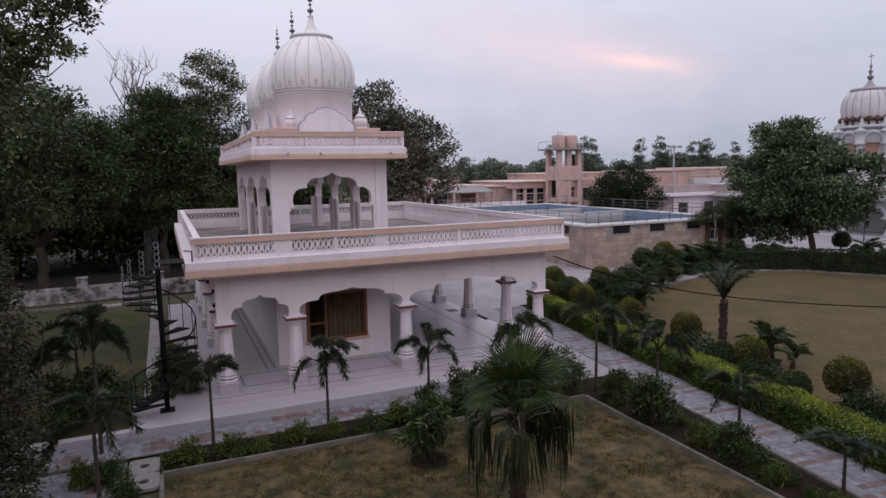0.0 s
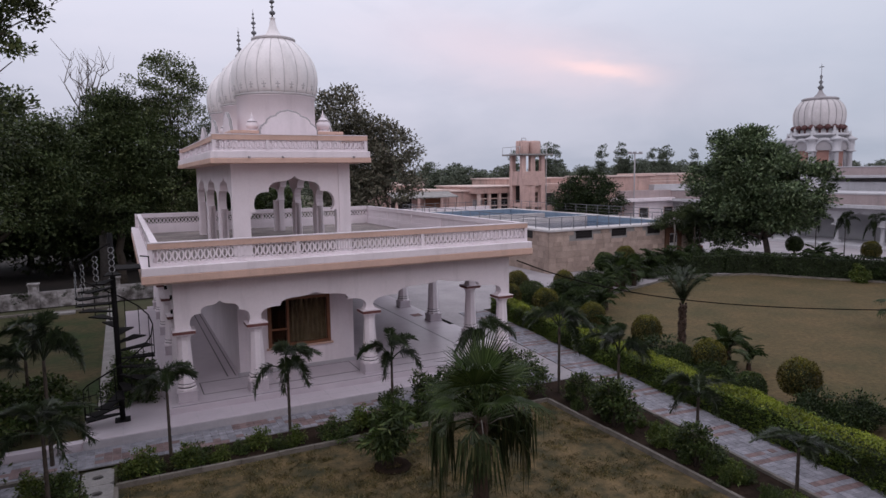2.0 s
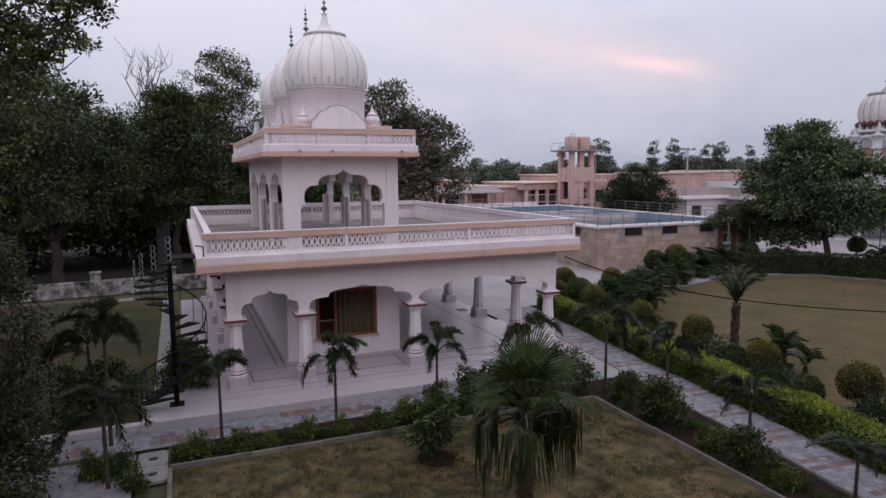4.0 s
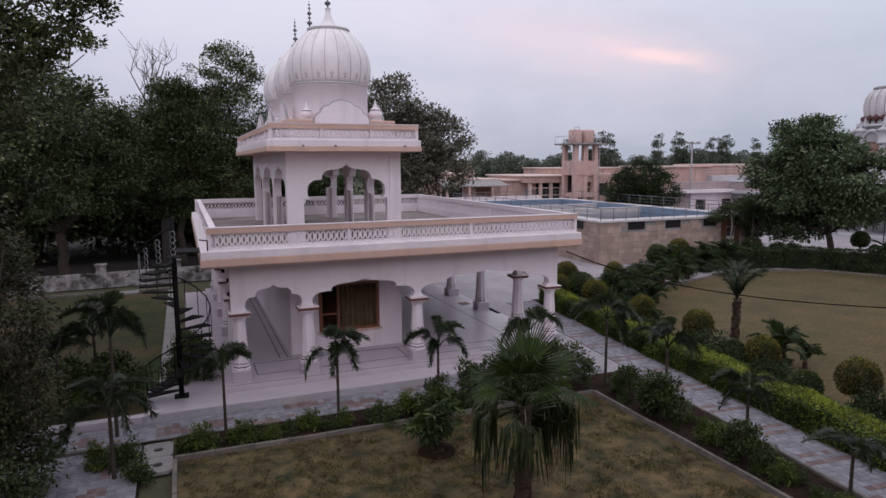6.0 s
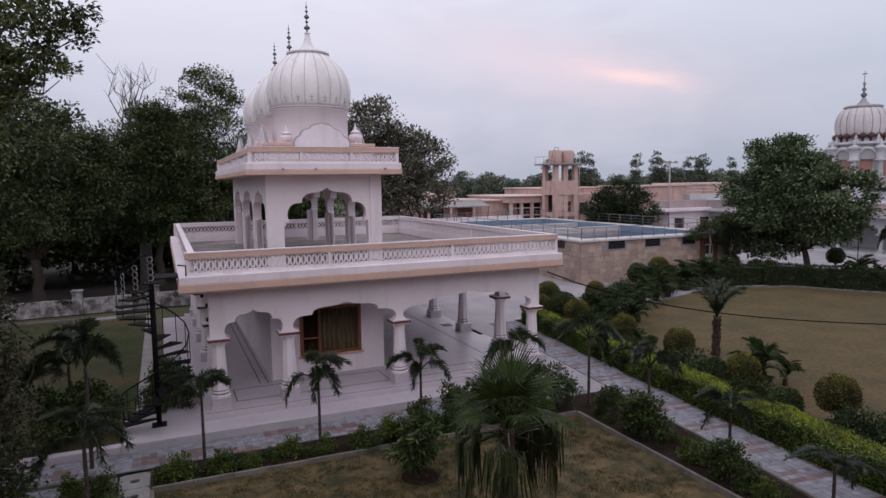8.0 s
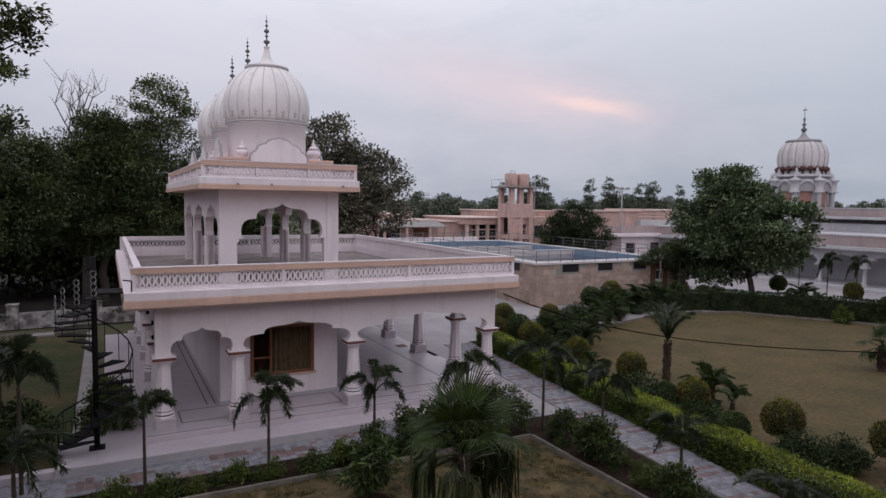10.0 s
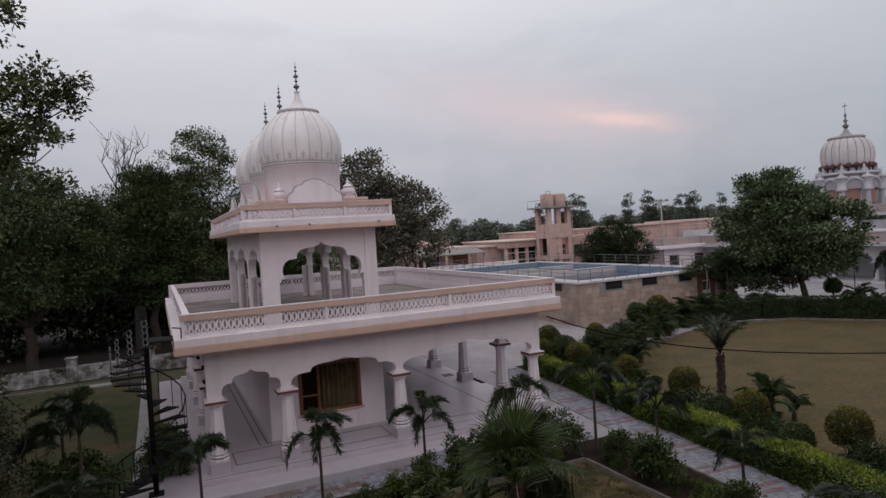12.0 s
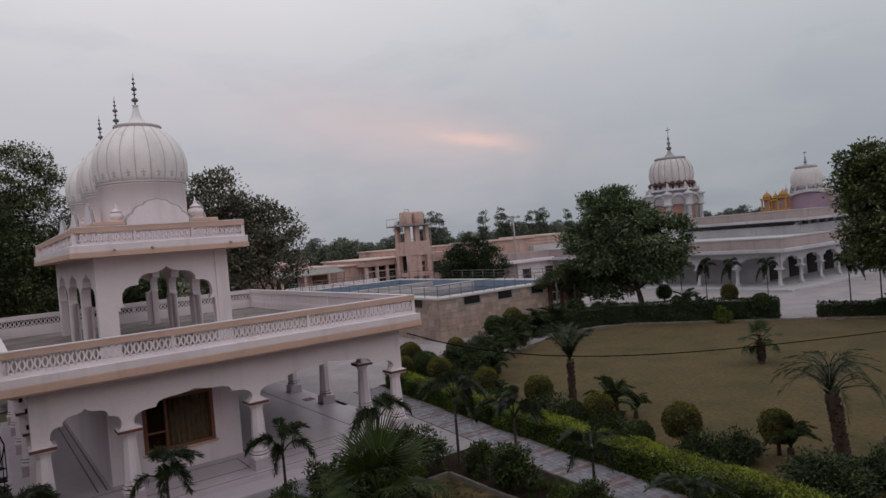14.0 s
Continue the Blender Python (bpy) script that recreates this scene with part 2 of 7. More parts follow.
LAWN_FAR = mat("tan_lawn", (0.140, 0.094, 0.037), (0.084, 0.068, 0.023), rough=1.0, scale=0.45, fine=6, bump=0.6, depth=0.04, grit=0.5)
LAWN_LEFT = mat("green_lawn", (0.028, 0.050, 0.010), (0.100, 0.074, 0.032), rough=1.0, scale=0.35, fine=5, bump=0.5, depth=0.03, grit=0.5)
BARK = mat("bark", (0.085, 0.065, 0.05), (0.05, 0.04, 0.032), rough=0.95, scale=5, fine=30, bump=0.7, depth=0.02, grit=0.4)
BARK_PALE = mat("pale_bark", (0.25, 0.225, 0.21), (0.17, 0.15, 0.14), rough=0.95, scale=5, fine=30, bump=0.5, grit=0.3)
PALM_BARK = mat("fibrous_palm_bark", (0.095, 0.06, 0.045), (0.06, 0.04, 0.03), rough=0.95, scale=7, fine=35, bump=0.8, depth=0.02, grit=0.4)
RUBBER = mat("black_cable", (0.012, 0.010, 0.009), rough=0.95, spec=0.05)
TEMPLE = mat("weathered_whitewash", (0.54, 0.53, 0.555), (0.45, 0.44, 0.465), rough=0.8, scale=0.5, fine=8, bump=0.08, dirt=(0.30, 0.29, 0.29), streak=0.5, grit=0.12)
TEMPLE_PINK = mat("faded_pink_parapet", (0.44, 0.35, 0.345), (0.37, 0.30, 0.30), rough=0.85, scale=0.6, fine=8, bump=0.08, dirt=(0.22, 0.19, 0.19), streak=0.5, grit=0.15)
# near-black: the shade inside clipped hedges and topiary put into the colour
SHADED_TWIGS = mat("shaded_twigs_and_leaves", (0.030, 0.044, 0.016), (0.020, 0.028, 0.012), rough=1.0, scale=5, fine=30, bump=0.8, depth=0.03, grit=0.4)
PURPLE = mat("mauve_paint", (0.42, 0.29, 0.37), (0.36, 0.25, 0.33), rough=0.7)
OCHRE = mat("ochre_paint", (0.45, 0.23, 0.055), (0.37, 0.19, 0.05), rough=0.6)
BRICK_RED = mat("red_panel_paint", (0.40, 0.215, 0.175), (0.34, 0.18, 0.15), rough=0.7)

TREE_DARK = leaf("dark_tree_leaves", (0.024, 0.037, 0.014), (0.066, 0.090, 0.032), (0.105, 0.125, 0.052), spec=0.25, patch=0.55)
# the pale third tint paints in leaves that catch the sky's light
TREE_MID = leaf("tree_leaves", (0.036, 0.052, 0.018), (0.090, 0.114, 0.040), (0.200, 0.210, 0.110), patch=0.7)
TREE_GREY = leaf("greyish_tree_leaves", (0.080, 0.080, 0.055), (0.140, 0.132, 0.092), (0.190, 0.165, 0.125))
# paler and greyer than the near leaves: distance haze put into the colour
TREE_HAZE = leaf("far_tree_leaves", (0.075, 0.093, 0.066), (0.118, 0.138, 0.098), (0.15, 0.165, 0.12))
TREE_BIG = leaf("glossy_tree_leaves", (0.022, 0.037, 0.011), (0.047, 0.077, 0.022), (0.086, 0.118, 0.042), rough=0.38)
TREE_ROUND = leaf("round_tree_leaves", (0.036, 0.058, 0.028), (0.112, 0.155, 0.074), (0.190, 0.235, 0.125), rough=0.42)
SHRUB = leaf("shrub_leaves", (0.018, 0.034, 0.008), (0.056, 0.086, 0.021), (0.12, 0.148, 0.043))
SHRUB_LIGHT = leaf("light_shrub_leaves", (0.046, 0.072, 0.013), (0.087, 0.121, 0.022), (0.143, 0.164, 0.038))
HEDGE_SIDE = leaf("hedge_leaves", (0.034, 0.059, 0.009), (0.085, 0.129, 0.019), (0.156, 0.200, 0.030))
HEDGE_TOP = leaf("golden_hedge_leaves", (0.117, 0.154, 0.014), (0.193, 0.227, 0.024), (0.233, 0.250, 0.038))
BRONZE = leaf("bronze_topiary_leaves", (0.058, 0.051, 0.012), (0.105, 0.088, 0.019), (0.158, 0.123, 0.026))
GOLD = leaf("golden_topiary_leaves", (0.108, 0.106, 0.015), (0.185, 0.170, 0.027), (0.224, 0.213, 0.046))
PALM = leaf("palm_leaflets", (0.013, 0.022, 0.009), (0.030, 0.046, 0.017), (0.055, 0.070, 0.032), rough=0.35, spec=0.5)
CYCAD = leaf("cycad_leaflets", (0.018, 0.032, 0.012), (0.046, 0.070, 0.024), (0.085, 0.110, 0.045), rough=0.4)
FAN = leaf("fan_palm_leaf", (0.012, 0.023, 0.005), (0.032, 0.052, 0.013), (0.058, 0.079, 0.024), rough=0.45, spec=0.18)
FAN_DROOP = leaf("dry_fan_palm_leaf", (0.016, 0.026, 0.011), (0.046, 0.062, 0.025), (0.100, 0.095, 0.045), rough=0.4, spec=0.2)
VINE = leaf("dry_vine_leaves", (0.018, 0.022, 0.010), (0.056, 0.046, 0.023), (0.043, 0.056, 0.021))
BUSH = leaf("dark_bush_leaves", (0.014, 0.027, 0.009), (0.038, 0.062, 0.020), (0.085, 0.11, 0.040))
HEDGE_DARK = leaf("dark_hedge_leaves", (0.012, 0.021, 0.007), (0.030, 0.047, 0.015), (0.054, 0.076, 0.026))
TEMPLE_DOME = mat("weathered_dome_paint", (0.64, 0.60, 0.605), (0.55, 0.515, 0.52), rough=0.7, scale=1.2, fine=9, bump=0.08, dirt=(0.33, 0.31, 0.31), streak=0.5, grit=0.12)
DOME_LINE = mat("dome_moulding", (0.62, 0.585, 0.595), (0.52, 0.49, 0.50), rough=0.7, grit=0.15)
MOTIF_GREY = mat("dome_sprig", (0.56, 0.525, 0.535), (0.48, 0.45, 0.46), rough=0.7, grit=0.15)
RAIL_DARK = mat("weathered_rail", (0.22, 0.22, 0.24), rough=0.5, metal=0.4)
INNER = mat("grey_inner_wall", (0.52, 0.515, 0.535), (0.45, 0.445, 0.465), rough=0.8)
GRASS = leaf("grass_blades", (0.046, 0.050, 0.014), (0.140, 0.108, 0.040), (0.25, 0.185, 0.085), patch=2.2)

waterm = bpy.data.materials.new("pool_water")
waterm.use_nodes = True
wp = waterm.node_tree.nodes["Principled BSDF"]
wp.inputs["Base Color"].default_value, wp.inputs["Roughness"].default_value = (0.035, 0.050, 0.090, 1), 0.12
wt = waterm.node_tree.nodes.new("ShaderNodeTexNoise")
wt.inputs["Scale"].default_value = 2.5
wb = waterm.node_tree.nodes.new("ShaderNodeBump")
wb.inputs["Strength"].default_value, wb.inputs["Distance"].default_value = 0.15, 0.05
waterm.node_tree.links.new(wt.outputs[0], wb.inputs["Height"])
waterm.node_tree.links.new(wb.outputs[0], wp.inputs["Normal"])
glassm = bpy.data.materials.new("window_glass")
glassm.use_nodes = True
gp = glassm.node_tree.nodes["Principled BSDF"]
gp.inputs["Transmission Weight"].default_value, gp.inputs["Roughness"].default_value, gp.inputs["IOR"].default_value = 1.0, 0.05, 1.1

# ---- building blocks ----
rng = np.random.default_rng(7)


class Build:
    """Faces of one mesh, gathered piece by piece."""

    def __init__(self):
        self.v, self.f, self.smooth = [], [], []

    def add(self, verts, faces, smooth=False):
        k = len(self.v)
        self.v += [tuple(p) for p in verts]
        self.f += [tuple(k + i for i in q) for q in faces]
        self.smooth += [smooth] * len(faces)
        return self

    def box(self, x0, y0, z0, x1, y1, z1, e=0.0):
        """A box; e takes its edges off."""
        if e <= 0:
            v = [(x, y, z) for z in (z0, z1) for x, y in ((x0, y0), (x1, y0), (x1, y1), (x0, y1))]
            return self.add(v, [(3, 2, 1, 0), (4, 5, 6, 7), (0, 1, 5, 4), (1, 2, 6, 5), (2, 3, 7, 6), (3, 0, 4, 7)])
        v, f = [], []
        rings = [(z0, e), (z0 + e, 0), (z1 - e, 0), (z1, e)]
        for z, i in rings:
            a, b, c, d = x0 + i, x1 - i, y0 + i, y1 - i
            v += [(a + e, c, z), (b - e, c, z), (b, c + e, z), (b, d - e, z), (b - e, d, z), (a + e, d, z), (a, d - e, z), (a, c + e, z)]
        for r in range(3):
            for i in range(8):
                j = (i + 1) % 8
                f.append((r * 8 + i, r * 8 + j, r * 8 + 8 + j, r * 8 + 8 + i))
        f += [tuple(range(7, -1, -1)), tuple(range(24, 32))]
        return self.add(v, f)

    def lathe(self, rows, cx=0.0, cy=0.0, n=24, smooth=True, ridge=None, turn=0.0, cap=True):
        """rows of (radius, z) turned about the upright line at cx, cy; ridge(angle, row) scales the radius."""
        v, f = [], []
        for k, (r, z) in enumerate(rows):
            for i in range(n):
                a = turn + 2 * math.pi * i / n
                q = r * (ridge(a, k) if ridge else 1)
                v.append((cx + q * math.cos(a), cy + q * math.sin(a), z))
        for k in range(len(rows) - 1):
            for i in range(n):
                j = (i + 1) % n
                f.append((k * n + i, k * n + j, k * n + n + j, k * n + n + i))
        if cap:
            f += [tuple(range(n - 1, -1, -1)), tuple(range((len(rows) - 1) * n, len(rows) * n))]
        return self.add(v, f, smooth)

    def tube(self, pts, radii, n=8, smooth=True):
        """A round bar along pts; radii is a number or one for each point."""
        pts = [Vector(p) for p in pts]
        if isinstance(radii, (int, float)):
            radii = [radii] * len(pts)
        v, f = [], []
        last = None
        for k, p in enumerate(pts):
            d = (pts[min(k + 1, len(pts) - 1)] - pts[max(k - 1, 0)]).normalized()
            s = d.orthogonal().normalized() if last is None else (last - d * last.dot(d)).normalized()
            last, u = s, d.cross(s)
            for i in range(n):
                a = 2 * math.pi * i / n
                v.append(p + (s * math.cos(a) + u * math.sin(a)) * radii[k])
        for k in range(len(pts) - 1):
            for i in range(n):
                j = (i + 1) % n
                f.append((k * n + i, k * n + j, k * n + n + j, k * n + n + i))
        f += [tuple(range(n - 1, -1, -1)), tuple(range((len(pts) - 1) * n, len(pts) * n))]
        return self.add(v, f, smooth)

    def slab(self, outline, start, run, thick, smooth=False):
        """An upright slab: outline of (s, z) from start along run, thick to the left of run."""
        o, d = Vector(start), Vector((*run, 0)).normalized()
        nrm = Vector((-d.y, d.x, 0)) * thick
        n = len(outline)
        a = [o + d * s + Vector((0, 0, z)) for s, z in outline]
        v = a + [p + nrm for p in a]
        f = [tuple(range(n)), tuple(range(2 * n - 1, n - 1, -1))] + [(i, n + i, n + (i + 1) % n, (i + 1) % n) for i in range(n)]
        return self.add(v, f)

    def mesh(self, name):
        me = bpy.data.meshes.new(name)
        me.from_pydata(self.v, [], self.f)
        me.polygons.foreach_set("use_smooth", self.smooth)
        bm = bmesh.new()
        bm.from_mesh(me)
        bmesh.ops.recalc_face_normals(bm, faces=bm.faces)
        bm.to_mesh(me)
        bm.free()
        return me


def thing(name, at, label, category, group="", kind="", world=False):
    """An empty at the base of a thing; its parts hang under it. world: the parts are drawn in world places."""
    ob = new(name)
    ob.empty_display_size = 0.2
    ob.matrix_basis = at if isinstance(at, Matrix) else Matrix.Translation(at)
    tagged(ob, label, category, group, kind)
    if world:
        ob["drawn_in_place"] = 1
    return ob


def part(name, b, material, parent, label="", at=None):
    """One mesh object under a thing or a part."""
    me = b.mesh(name) if isinstance(b, Build) else b
    if not me.materials:
        me.materials.append(material)
    ob = new(name, me)
    ob.parent = parent
    if parent is not None and "drawn_in_place" in parent:
        ob.matrix_parent_inverse = parent.matrix_basis.inverted()
    if at is not None:
        ob.matrix_basis = at
    return tagged(ob, label)


def solo(name, b, material, label, category, group="", kind="", at=None):
    me = b.mesh(name) if isinstance(b, Build) else b
    if not me.materials:
        me.materials.append(material)
    ob = new(name, me)
    if at is not None:
        ob.matrix_basis = at
    return tagged(ob, label, category, group, kind)


def quads(name, corners, material):
    """A mesh of separate four-cornered leaves: corners is an array (n, 4, 3)."""
    c = np.ascontiguousarray(corners, dtype=np.float32)
    n = len(c)
    me = bpy.data.meshes.new(name)
    me.vertices.add(4 * n)
    me.vertices.foreach_set("co", c.reshape(-1))
    me.loops.add(4 * n)
    me.loops.foreach_set("vertex_index", np.arange(4 * n, dtype=np.int32))
    me.polygons.add(n)
    me.polygons.foreach_set("loop_start", np.arange(0, 4 * n, 4, dtype=np.int32))
    me.polygons.foreach_set("loop_total", np.full(n, 4, dtype=np.int32))
    me.update(calc_edges=True)
    me.validate()
    me.materials.append(material)
    return me


def unit(a):
    return a / np.maximum(np.linalg.norm(a, axis=-1, keepdims=True), 1e-6)


def leaves_at(points, way, length, width, spread=0.8, r=None):
    """Leaf corners at points, each pointing roughly along way, bent a little along the middle."""
    r = r or rng
    n = len(points)
    d = unit(way + spread * r.normal(size=(n, 3)))
    s = unit(np.cross(d, 0.6 * r.normal(size=(n, 3)) + 0.5 * unit(way) + np.array([0, 0, 0.9])))
    up = np.cross(s, d)
    ln = length * r.uniform(0.6, 1.25, (n, 1))
    wd = width * r.uniform(0.7, 1.2, (n, 1))
    mid = points + d * ln * 0.5
    return np.stack([points, mid + s * wd * 0.5 + up * wd * 0.12, points + d * ln - up * ln * 0.1, mid - s * wd * 0.5 + up * wd * 0.12], axis=1)


def crown_leaves(blobs, clumps, per, leaf_len, leaf_wid, clump=0.5, hollow=0.55, r=None, droop=0.0):
    """Leaves in clumps about the shells of blobs (centre, radii), with gaps between the clumps."""
    r = r or rng
    pts, ways = [], []
    vol = np.array([b[1][0] * b[1][1] * b[1][2] for b in blobs]) ** (2 / 3)
    which = r.choice(len(blobs), clumps, p=vol / vol.sum())
    for k in range(clumps):
        c, rad = np.array(blobs[which[k]][0], float), np.array(blobs[which[k]][1], float)
        u = unit(r.normal(size=3))
        q = c + u * rad * (hollow + (1.05 - hollow) * r.random() ** 0.6)
        m = int(per * r.uniform(0.5, 1.4))
        off = np.clip(r.normal(size=(m, 3)), -1.5, 1.5) * clump * r.uniform(0.6, 1.25) * np.array([1, 1, 0.5])
        pts.append(q + off)
        ways.append(np.repeat((u * 0.9 + np.array([0, 0, 0.25 - droop]))[None], m, 0) + 0.6 * unit(off))
    return leaves_at(np.concatenate(pts), np.concatenate(ways), leaf_len, leaf_wid, r=r)


def cusp(x0, x1, zs, zp, steps=6):
    """The lower line of a wall over a cusped arch from x0 to x1, springing at zs, with its point at zp."""
    lobes = [((0.02, 0.0), (-0.035, 0.10), (-0.05, 0.22), (-0.03, 0.36), (0.03, 0.47), (0.13, 0.535), (0.25, 0.55), (0.335, 0.56)),
             ((0.335, 0.56), (0.335, 0.64), (0.37, 0.73), (0.45, 0.80), (0.56, 0.835), (0.70, 0.845)),
             ((0.70, 0.845), (0.80, 0.865), (0.90, 0.91), (0.96, 0.955), (1.0, 1.0))]
    half = []
    for lobe in lobes:
        half += [p for p in lobe if p not in half]
    mid, w = (x0 + x1) / 2, (x1 - x0) / 2
    left = [(x0 + u * w, zs + v * (zp - zs)) for u, v in half]
    return left + [(2 * mid - s, z) for s, z in reversed(left[:-1])]


# ---- ground ----
def sheet(name, x0, y0, x1, y1, z, material, label, category, thick=0.0, kind="structure"):
    b = Build()
    b.box(x0, y0, z - (thick or 0.02), x1, y1, z)
    return solo(name, b, material, label, category, kind=kind)


g = Build()
xs = [-4000, -1500, -600, -300] + [-150 + 12 * i for i in range(30)] + [260, 400, 800, 1800, 4000]
ys = [-1500, -400, -150] + [-60 + 10 * i for i in range(22)] + [220, 350, 700, 1500, 4500]
for y in ys:
    for x in xs:
        away = max(0.0, math.hypot(x - 10, y - 30) - 70)
        g.v.append((x, y, -0.06 + (0.25 * math.sin(x * 0.05) * math.cos(y * 0.04) if away else 0) * min(1, away / 60)))
w = len(xs)
g.f = [(j * w + i, j * w + i + 1, (j + 1) * w + i + 1, (j + 1) * w + i) for j in range(len(ys) - 1) for i in range(w - 1)]
g.smooth = [True] * len(g.f)
solo("ground", g, GROUND, "grassy field ground reaching the horizon", "ground", kind="structure")

sheet("lawn_front", -0.45, -6.0, 11.45, 16.22, 0.03, LAWN_NEAR, "dry brownish green lawn inside a kerb", "lawn")
b = Build()
edge = [(16.6, -8), (60, -8), (54, 3), (47, 15), (38, 29.6), (33, 31.4), (23, 28.2), (16.6, 24.5)]
b.add([(x, y, 0.025) for x, y in edge], [tuple(range(len(edge)))])
solo("lawn_east", b, LAWN_FAR, "wide tan mown lawn", "lawn", kind="structure")
sheet("lawn_west", -14.0, 19.24, -0.95, 39.6, 0.03, LAWN_LEFT, "patchy green lawn beside the boundary wall", "lawn")
sheet("planting_bed_front", -0.45, 16.22, 11.6, 17.7, 0.02, SOIL, "dark soil bed with shrubs and palms", "planting bed")
sheet("planting_bed_path", 11.6, -6.0, 14.0, 17.7, 0.02, SOIL, "dark soil bed along the paved path", "planting bed")
b = Build()
b.add([(x, y, 0.04) for x, y in ((12.9, -8.0), (15.6, -8.0), (18.2, 29.0), (16.6, 29.0))], [(0, 1, 2, 3)])
solo("planting_bed_hedge", b, SOIL, "dark soil bed under the clipped hedge", "planting bed", kind="structure")
sheet("planting_bed_court", 16.6, 24.5, 23.0, 29.0, 0.015, SOIL, "soil bed with topiary beside the courtyard", "planting bed")
sheet("planting_bed_west", -14.0, -6.0, -1.2, 17.5, 0.012, SOIL, "dark soil under the trees", "planting bed")
sheet("courtyard", 13.15, 29.0, 46.0, 72.0, 0.0, COURT, "pale stone paved courtyard", "courtyard")
sheet("path_strip_west", -1.0, 21.22, -0.55, 39.6, 0.04, CONCRETE, "narrow concrete edging of the lawn", "path")


def kerb(name, p, q, wide=0.11, high=0.14, unit_len=0.9):
    b = Build()
    p, q = Vector((*p, 0)), Vector((*q, 0))
    d = (q - p).normalized()
    s = Vector((-d.y, d.x, 0)) * wide / 2
    n = max(1, round((q - p).length / unit_len))
    for i in range(n):
        a, c = p + (q - p) * (i / n) + d * 0.006, p + (q - p) * ((i + 1) / n) - d * 0.006
        h = high + random.uniform(-0.012, 0.012)
        lo = [a - s, c - s, c + s, a + s]
        hi = [v + (-s if k > 1 else s) * 0.15 + Vector((0, 0, h)) for k, v in enumerate(lo)]
        b.add([*lo, *hi], [(3, 2, 1, 0), (4, 5, 6, 7), (0, 1, 5, 4), (1, 2, 6, 5), (2, 3, 7, 6), (3, 0, 4, 7)])
    return solo(name, b, KERB, "low weathered concrete kerb stones", "kerb", kind="structure")


kerb("kerb_front_bed", (-0.47, 16.22), (11.5, 16.22))
kerb("kerb_path_bed", (11.5, 16.15), (11.5, -6.0))
kerb("kerb_lawn_west", (-0.47, 16.1), (-0.47, -6.0))
kerb("kerb_lawn_far", (23.0, 28.2), (33.0, 31.4))
kerb("kerb_lawn_far", (33.0, 31.4), (38.0, 29.6))
kerb("kerb_lawn_far", (38.0, 29.6), (47.0, 15.0))
kerb("kerb_lawn_far", (47.0, 15.0), (54.0, 3.0))

# paving in front of the building: small blocks, mottled grey with patches of red
def pavers(name, x0, y0, x1, y1, z, sx, sy, red, label, at=None):
    base = sheet(name, x0, y0, x1, y1, z - 0.012, CONCRETE, label, "paving")
    grey, rust = Build(), Build()
    ny, nx = round((y1 - y0) / sy), round((x1 - x0) / sx)
    for j in range(ny):
        for i in range(nx):
            a, c = x0 + (x1 - x0) * i / nx + 0.002, x0 + (x1 - x0) * (i + 1) / nx - 0.002
            e, f = y0 + (y1 - y0) * j / ny + 0.002, y0 + (y1 - y0) * (j + 1) / ny - 0.002
            h = z + random.uniform(-0.003, 0.004)
            b = rust if red((a + c) / 2, (e + f) / 2) else grey
            b.add([(a, e, z - 0.02), (c, e, z - 0.02), (c, f, z - 0.02), (a, f, z - 0.02), (a + 0.003, e + 0.003, h), (c - 0.003, e + 0.003, h), (c - 0.003, f - 0.003, h), (a + 0.003, f - 0.003, h)],
                  [(4, 5, 6, 7), (0, 1, 5, 4), (1, 2, 6, 5), (2, 3, 7, 6), (3, 0, 4, 7)])
    if at is not None:
        base.matrix_basis = at
    tagged(part("grey_pavers", grey, PAVER, base), kind="stuff")
    tagged(part("red_pavers", rust, PAVER_RED, base, "faded red paving blocks"), kind="stuff")
    return base


def red_patch(x, y):
    return noise.noise(Vector((x * 0.9, y * 1.3, 3.0))) > 0.12 and random.random() < 0.7


def red_band(x, y):
    k = (y - 8.58) % 1.67
    return (k < 0.19 or 0.37 < k < 0.56) and random.random() < 0.85


pavers("paving_front", -9.0, 17.7, 13.1, 18.91, 0.04, 0.2, 0.2, red_patch, "worn grey paving blocks with red patches")
pavers("paving_path", 0.0, -8.0, 1.5, 29.0, 0.06, 0.19, 0.186, red_band, "grey block path crossed by faded red bands", at=Matrix.Translation((12.2, 0, 0)) @ Matrix.Rotation(-math.atan(0.1), 4, "Z"))
sheet("paving_hall_side", 13.1, 17.7, 17.2, 29.0, 0.03, COURT, "pale stone paving beside the hall", "paving")
pavers("paving_west", -9.0, 8.0, -1.26, 17.45, 0.035, 0.2, 0.2, red_patch, "worn grey paving blocks under the trees")
kerb("kerb_paving_west", (-1.3, 17.58), (-9.0, 17.58), wide=0.16, high=0.1)
kerb("kerb_path_edge", (13.9, 17.3), (11.38, -8.0), wide=0.1, high=0.09)
# ---- the white domed building ----
hall = thing("domed_hall", (6.9, 19.5, 0), "white painted domed hall with peach bands and arcades", "building", world=True)

b = Build()
b.box(-1.25, 18.93, 0, 13.1, 21.2, 0.28, 0.01)
b.box(-0.15, 21.2, 0, 13.1, 36.9, 0.28, 0.01)
part("lower_step", b, MARBLE, hall, "white marble step along the plinth")
b = Build()
b.box(0.9, 19.9, 0.28, 12.95, 36.7, 0.46, 0.01)
part("plinth_floor", b, MARBLE, hall, "polished white marble floor of the veranda")
